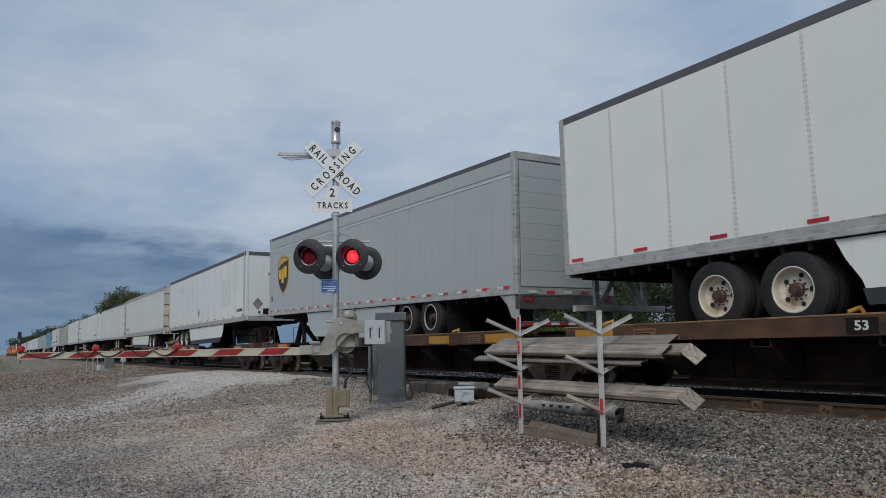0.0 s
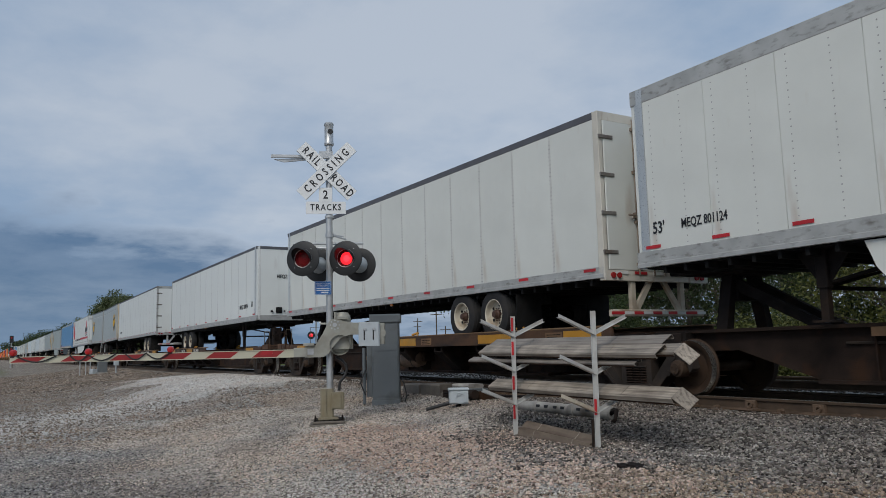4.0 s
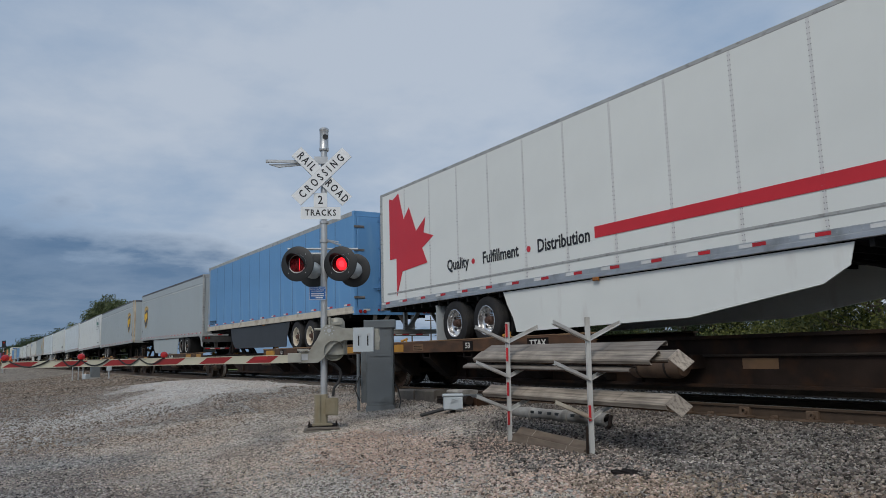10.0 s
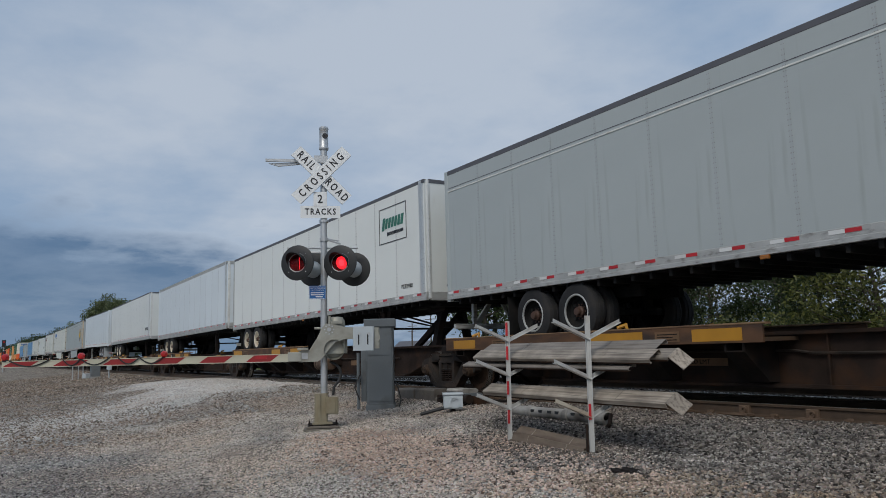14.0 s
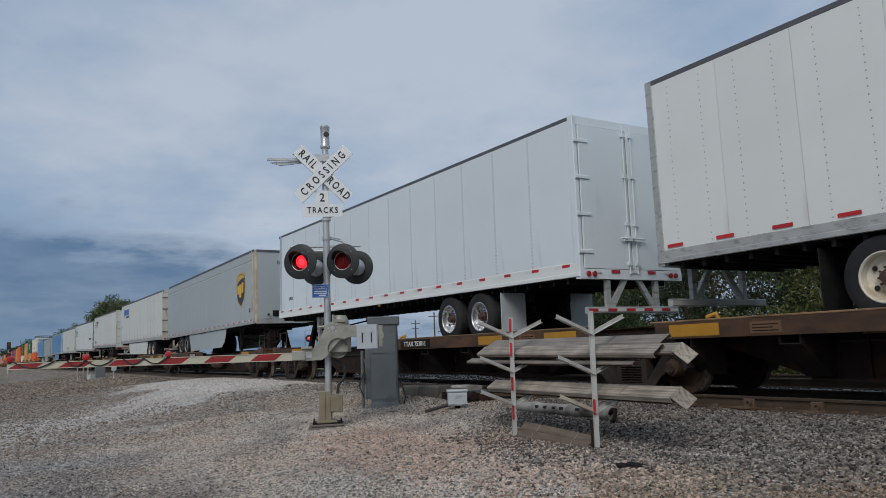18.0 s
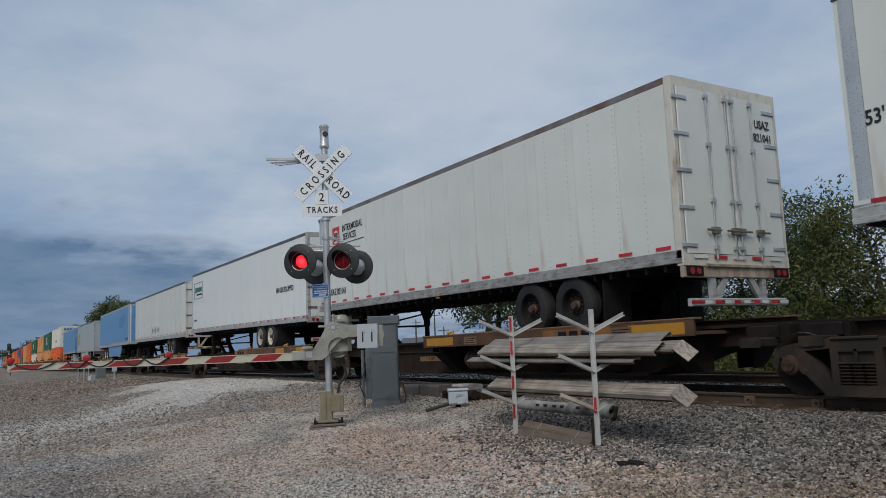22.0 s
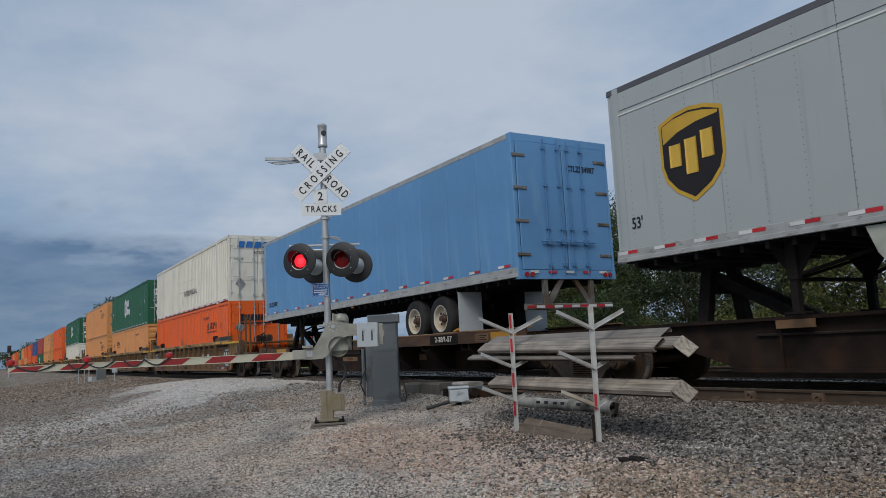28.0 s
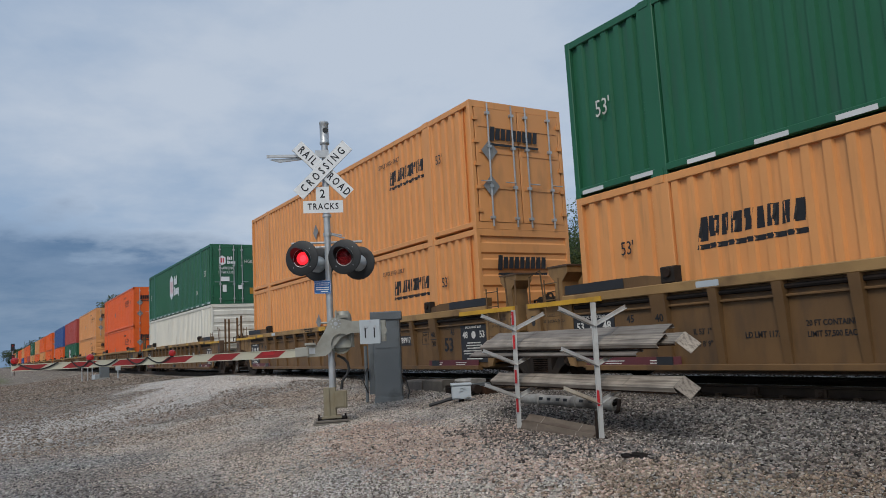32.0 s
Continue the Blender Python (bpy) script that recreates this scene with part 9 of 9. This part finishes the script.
# ---- loose stones ----
def stones(name, label, n, x0, x1, y0, y1, smin, smax, seed, shades, keep=None, sink=0.25):
    """Broken stones lying on the ground, as one mass of small lumps."""
    r = np.random.default_rng(seed)
    x, y = r.uniform(x0, x1, n), r.uniform(y0, y1, n)
    if keep is not None:
        k = keep(x, y)
        x, y = x[k], y[k]
        n = len(x)
    z = np.array([ground_z(a, b) for a, b in zip(x, y)])
    s = r.uniform(smin, smax, n) * 0.5
    base = np.array([(1, 0, 0), (-1, 0, 0), (0, 1, 0), (0, -1, 0), (0, 0, 1), (0, 0, -1)], float)
    v = base[None] * s[:, None, None] * r.uniform(0.65, 1.25, (n, 6, 1)) + r.normal(size=(n, 6, 3)) * (s * 0.22)[:, None, None]
    q = r.normal(size=(n, 4))
    q /= np.linalg.norm(q, axis=1, keepdims=True)
    w, a, b, c = q.T
    R = np.stack([1 - 2 * (b * b + c * c), 2 * (a * b - c * w), 2 * (a * c + b * w), 2 * (a * b + c * w), 1 - 2 * (a * a + c * c), 2 * (b * c - a * w), 2 * (a * c - b * w), 2 * (b * c + a * w), 1 - 2 * (a * a + b * b)], 1).reshape(n, 3, 3)
    v = np.einsum("nij,nkj->nki", R, v)
    v[:, :, 2] *= 0.8
    v += np.stack([x, y, z + s * sink], 1)[:, None, :]
    tri = np.array([(0, 2, 4), (2, 1, 4), (1, 3, 4), (3, 0, 4), (2, 0, 5), (1, 2, 5), (3, 1, 5), (0, 3, 5)])
    me = bpy.data.meshes.new(name)
    me.vertices.add(6 * n)
    me.vertices.foreach_set("co", v.ravel().astype(np.float32))
    me.loops.add(24 * n)
    me.loops.foreach_set("vertex_index", ((np.arange(n) * 6)[:, None, None] + tri[None]).ravel().astype(np.int32))
    me.polygons.add(8 * n)
    me.polygons.foreach_set("loop_start", (np.arange(8 * n) * 3).astype(np.int32))
    me.update(calc_edges=True)
    me.materials.append(stone_material(name, shades))
    return tagged(new(name, me), label, "gravel", kind="stuff")


def stone_material(name, shades):
    m = bpy.data.materials.new(name)
    m.use_nodes = True
    n, l = m.node_tree.nodes, m.node_tree.links
    p = n["Principled BSDF"]
    g = n.new("ShaderNodeNewGeometry")
    r = n.new("ShaderNodeValToRGB")
    e = r.color_ramp.elements
    e[0].color, e[1].color = (*shades[0], 1), (*shades[-1], 1)
    for i, c in enumerate(shades[1:-1]):
        k = e.new((i + 1) / (len(shades) - 1))
        k.color = (*c, 1)
    l.new(g.outputs["Random Per Island"], r.inputs[0])
    tc = n.new("ShaderNodeTexCoord")
    t = n.new("ShaderNodeTexNoise")
    t.inputs["Scale"].default_value, t.inputs["Detail"].default_value = 45, 4
    l.new(tc.outputs["Object"], t.inputs["Vector"])
    patch = n.new("ShaderNodeTexNoise")
    patch.inputs["Scale"].default_value, patch.inputs["Detail"].default_value = 0.55, 4
    l.new(tc.outputs["Object"], patch.inputs["Vector"])
    pr = n.new("ShaderNodeMapRange")
    pr.inputs[1].default_value, pr.inputs[2].default_value, pr.inputs[3].default_value, pr.inputs[4].default_value = 0.35, 0.65, 0.0, 0.55
    l.new(patch.outputs[0], pr.inputs[0])
    x = n.new("ShaderNodeMix")
    x.data_type, x.blend_type = "RGBA", "MULTIPLY"
    l.new(pr.outputs[0], x.inputs[0])
    l.new(r.outputs[0], x.inputs[6])
    x.inputs[7].default_value = (1.0, 0.80, 0.66, 1)
    damp = n.new("ShaderNodeTexNoise")
    damp.inputs["Scale"].default_value, damp.inputs["Detail"].default_value = 0.8, 5
    l.new(tc.outputs["Object"], damp.inputs["Vector"])
    dr = n.new("ShaderNodeMapRange")
    dr.inputs[1].default_value, dr.inputs[2].default_value, dr.inputs[3].default_value, dr.inputs[4].default_value = 0.53, 0.66, 0.0, 0.55
    l.new(damp.outputs[0], dr.inputs[0])
    z = n.new("ShaderNodeMix")
    z.data_type, z.blend_type = "RGBA", "MULTIPLY"
    l.new(dr.outputs[0], z.inputs[0])
    l.new(x.outputs[2], z.inputs[6])
    z.inputs[7].default_value = (0.50, 0.52, 0.56, 1)
    x = z
    y = n.new("ShaderNodeMix")
    y.data_type, y.blend_type = "RGBA", "MULTIPLY"
    y.inputs[0].default_value = 0.35
    l.new(x.outputs[2], y.inputs[6])
    l.new(t.outputs["Color"], y.inputs[7])
    l.new(y.outputs[2], p.inputs["Base Color"])
    p.inputs["Roughness"].default_value = 0.9
    p.inputs["Specular IOR Level"].default_value = 0.25
    return m


# near-black tones here also paint the shaded gaps between stones
GREYS = ((0.013, 0.012, 0.011), (0.130, 0.118, 0.107), (0.33, 0.305, 0.275), (0.050, 0.047, 0.046), (0.52, 0.485, 0.44))
WARMS = ((0.05, 0.046, 0.042), (0.53, 0.485, 0.425), (0.82, 0.765, 0.69), (0.41, 0.385, 0.355), (0.95, 0.90, 0.83))
PINKS = ((0.045, 0.033, 0.027), (0.52, 0.40, 0.33), (0.76, 0.61, 0.51), (0.42, 0.33, 0.28), (0.90, 0.78, 0.68))
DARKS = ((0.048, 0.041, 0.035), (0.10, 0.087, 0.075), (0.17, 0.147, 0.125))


def toe(x, y):
    # the ballast spills furthest out towards the rack's end
    return 5.15 + 2.9 * np.clip((-8.6 - x) / 2.2, 0, 1.0) + 0.32 * np.clip(x + 5.6, 0, 3) + 0.25 * np.sin(x * 2.1) + 0.15 * np.sin(x * 5.3 + 1)


stones("ballast_stones", "coarse dark grey ballast stones beside the track", 96000, -16.5, 0.5, 4.4, 9.25, 0.022, 0.056, 1, GREYS, lambda x, y: y + 0.4 * np.sin(17.3 * x + 9.1 * y) * np.sin(13.7 * y - 4 * x) > toe(x, y))
stones("lot_gravel", "fine crushed grey and tan gravel on the lot", 130000, -17, -2.0, -0.5, 6.6, 0.012, 0.037, 2, WARMS, lambda x, y: (y + 0.5 * np.sin(1.7 * x) + 0.4 * np.sin(23 * x) * np.sin(19 * y) > 1.7) & (x * x + y * y > 14) & (x * x + y * y < 300) & (y > -0.05 * x - 0.8) & ((x < -5.4 + 0.5 * np.sin(6 * y)) | (y < 4.3 + 0.5 * np.sin(29 * x) * np.sin(23 * y))) & ((x + 8.0) ** 2 / 9 + (y - 4.9) ** 2 / 1.2 + 0.4 * np.sin(7 * x) * np.sin(9 * y) > 1))
stones("side_gravel", "grey gravel round the signal cabinet", 30000, -19, -8.6, 5.6, 8.75, 0.016, 0.045, 15, ((0.04, 0.036, 0.032), (0.36, 0.325, 0.285), (0.60, 0.555, 0.50), (0.26, 0.24, 0.22), (0.78, 0.73, 0.66)), lambda x, y: y < toe(x, y) + 0.5)
COOLS = ((0.030, 0.030, 0.032), (0.28, 0.275, 0.27), (0.58, 0.56, 0.53), (0.17, 0.172, 0.178), (0.80, 0.78, 0.74))
stones("grey_gravel", "cool grey gravel in front of the lot", 62000, -15, -2.0, -2.5, 3.0, 0.012, 0.038, 12, COOLS, lambda x, y: (y + 0.5 * np.sin(1.7 * x) + 0.4 * np.sin(23 * x) * np.sin(19 * y) < 1.75) & (x * x + y * y > 14) & (y > -0.05 * x - 0.8))
stones("tan_gravel", "coarser pinkish-tan gravel round the rack", 30000, -11.5, -3.0, 3.2, 6.5, 0.016, 0.046, 7, PINKS, lambda x, y: (x + 8.0) ** 2 / 10 + (y - 4.9) ** 2 / 1.5 + 0.5 * np.sin(5 * x) * np.sin(7 * y) + 0.7 * np.sin(31 * x) * np.sin(27 * y) < 1.1)
stones("verge_gravel", "mixed brown and rust-tinged gravel at the foot of the ballast", 26000, -6.2, -1.2, 3.9, 7.0, 0.014, 0.042, 17, ((0.035, 0.029, 0.023), (0.27, 0.215, 0.165), (0.46, 0.385, 0.30), (0.17, 0.14, 0.115), (0.58, 0.50, 0.41)), lambda x, y: (y < toe(x, y) + 0.3) & (x > -5.5 + 0.5 * np.sin(6 * y)) & (y > 4.2 + 0.5 * np.sin(29 * x) * np.sin(23 * y)))
PALES = ((0.20, 0.187, 0.17), (0.60, 0.57, 0.525), (0.78, 0.74, 0.69), (0.45, 0.425, 0.39), (0.90, 0.86, 0.80))
BROWNS = ((0.045, 0.036, 0.029), (0.25, 0.205, 0.165), (0.42, 0.36, 0.30), (0.15, 0.13, 0.11), (0.60, 0.54, 0.47))


def lane(x, y):
    # how far off the pale wheel track that climbs to the crossing
    return np.abs(x + 18.4 + 1.05 * y + 0.9 * np.sin(0.7 * y) + 0.5 * np.sin(2.3 * x))


def crown(x, y):
    # the pale worn top of the road where it meets the rails
    return (x > -35) & (x < -20.8 + 0.8 * np.sin(3 * y)) & (y > 4.6 + 0.7 * np.sin(1.3 * x))


stones("road_gravel", "pale crushed gravel on the track that climbs to the crossing", 30000, -35, -12, -1.5, 9.0, 0.018, 0.045, 4, PALES, lambda x, y: crown(x, y) | (lane(x, y) + 1.8 * np.sin(37.3 * x + 3 * y) * np.sin(41.7 * y) + 0.62 * np.clip(5.0 - y, 0, 9) < 2.3))
stones("shoulder_gravel", "brown and grey gravel beside the pale road", 36000, -38, -14, -1.5, 9.0, 0.02, 0.06, 6, BROWNS, lambda x, y: ~crown(x, y) & (lane(x, y) + 1.8 * np.sin(33.1 * x) * np.sin(29.3 * y) + 0.55 * np.clip(5.0 - y, 0, 9) > 1.7))
stones("clods", "brown gravel and clods far along the lot", 22000, -80, -36, -3.5, 8.6, 0.05, 0.13, 9, BROWNS)
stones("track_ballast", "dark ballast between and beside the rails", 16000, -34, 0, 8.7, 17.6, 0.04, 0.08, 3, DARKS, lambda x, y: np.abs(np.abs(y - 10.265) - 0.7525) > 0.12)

# ---- what moves ----
def advance(t):
    """How far the train has come after t seconds: 14.2 m/s at first, 14.5 at the end."""
    knots = ((0.0, 14.2), (8.0, 14.35), (16.0, 14.45), (32.0, 14.5))
    d = 0.0
    for (t0, v0), (t1, v1) in zip(knots, knots[1:]):
        k = min(max(t - t0, 0.0), t1 - t0)
        d += v0 * k + 0.5 * (v1 - v0) / (t1 - t0) * k * k
    return d


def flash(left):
    """The two lamps take turns: flashing is imitated by a glowing disc that faces the lot for half of every second,
    then turns its dark back.
    """
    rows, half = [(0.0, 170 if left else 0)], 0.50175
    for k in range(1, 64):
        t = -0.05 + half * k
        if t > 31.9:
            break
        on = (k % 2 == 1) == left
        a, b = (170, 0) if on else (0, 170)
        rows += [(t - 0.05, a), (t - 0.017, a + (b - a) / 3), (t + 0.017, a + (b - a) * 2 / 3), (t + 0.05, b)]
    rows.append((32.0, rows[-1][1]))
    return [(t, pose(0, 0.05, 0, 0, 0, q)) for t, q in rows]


def motions():
    times = [0, 4, 8, 12, 16, 20, 24, 28, 32]
    for ob, place, z, turn, pitch in MOVERS:
        tilt = pose(0, 0, 0, 0, 0, turn) @ pose(0, 0, 0, 0, -pitch, 0)
        walk(ob, [(t, Matrix.Translation((place + advance(t), TRACK_Y, z)) @ tilt) for t in times])
    # turning discs stand in for the lamps switching on and off
    for ob, left in zip(FLASH_DISCS, (True, False)):
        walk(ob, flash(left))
    # the wheels roll: one turning path for each end of a bogie, shared by all wheelsets there
    path = {}
    for ob, end in WHEELSETS:
        if end not in path:
            rows, t, n = [], 0.0, 0
            while t < 32.0:
                rows.append((t, pose(end * 0.89, 0, 0.425, 0, math.degrees(advance(t) / 0.425) % 360, 0)))
                n += 1
                t = n / 24.6
            rows.append((32.0, pose(end * 0.89, 0, 0.425, 0, math.degrees(advance(32.0) / 0.425) % 360, 0)))
            walk(ob, rows)
            path[end] = (ob.animation_data.action, ob.animation_data.action_slot)
            for layer in ob.animation_data.action.layers:
                for bag in layer.strips[0].channelbags:
                    for curve in bag.fcurves:
                        for key in curve.keyframe_points:
                            key.interpolation = "LINEAR"
        else:
            ob.rotation_mode = "QUATERNION"
            keys = ob.animation_data_create()
            keys.action, keys.action_slot = path[end]


motions()
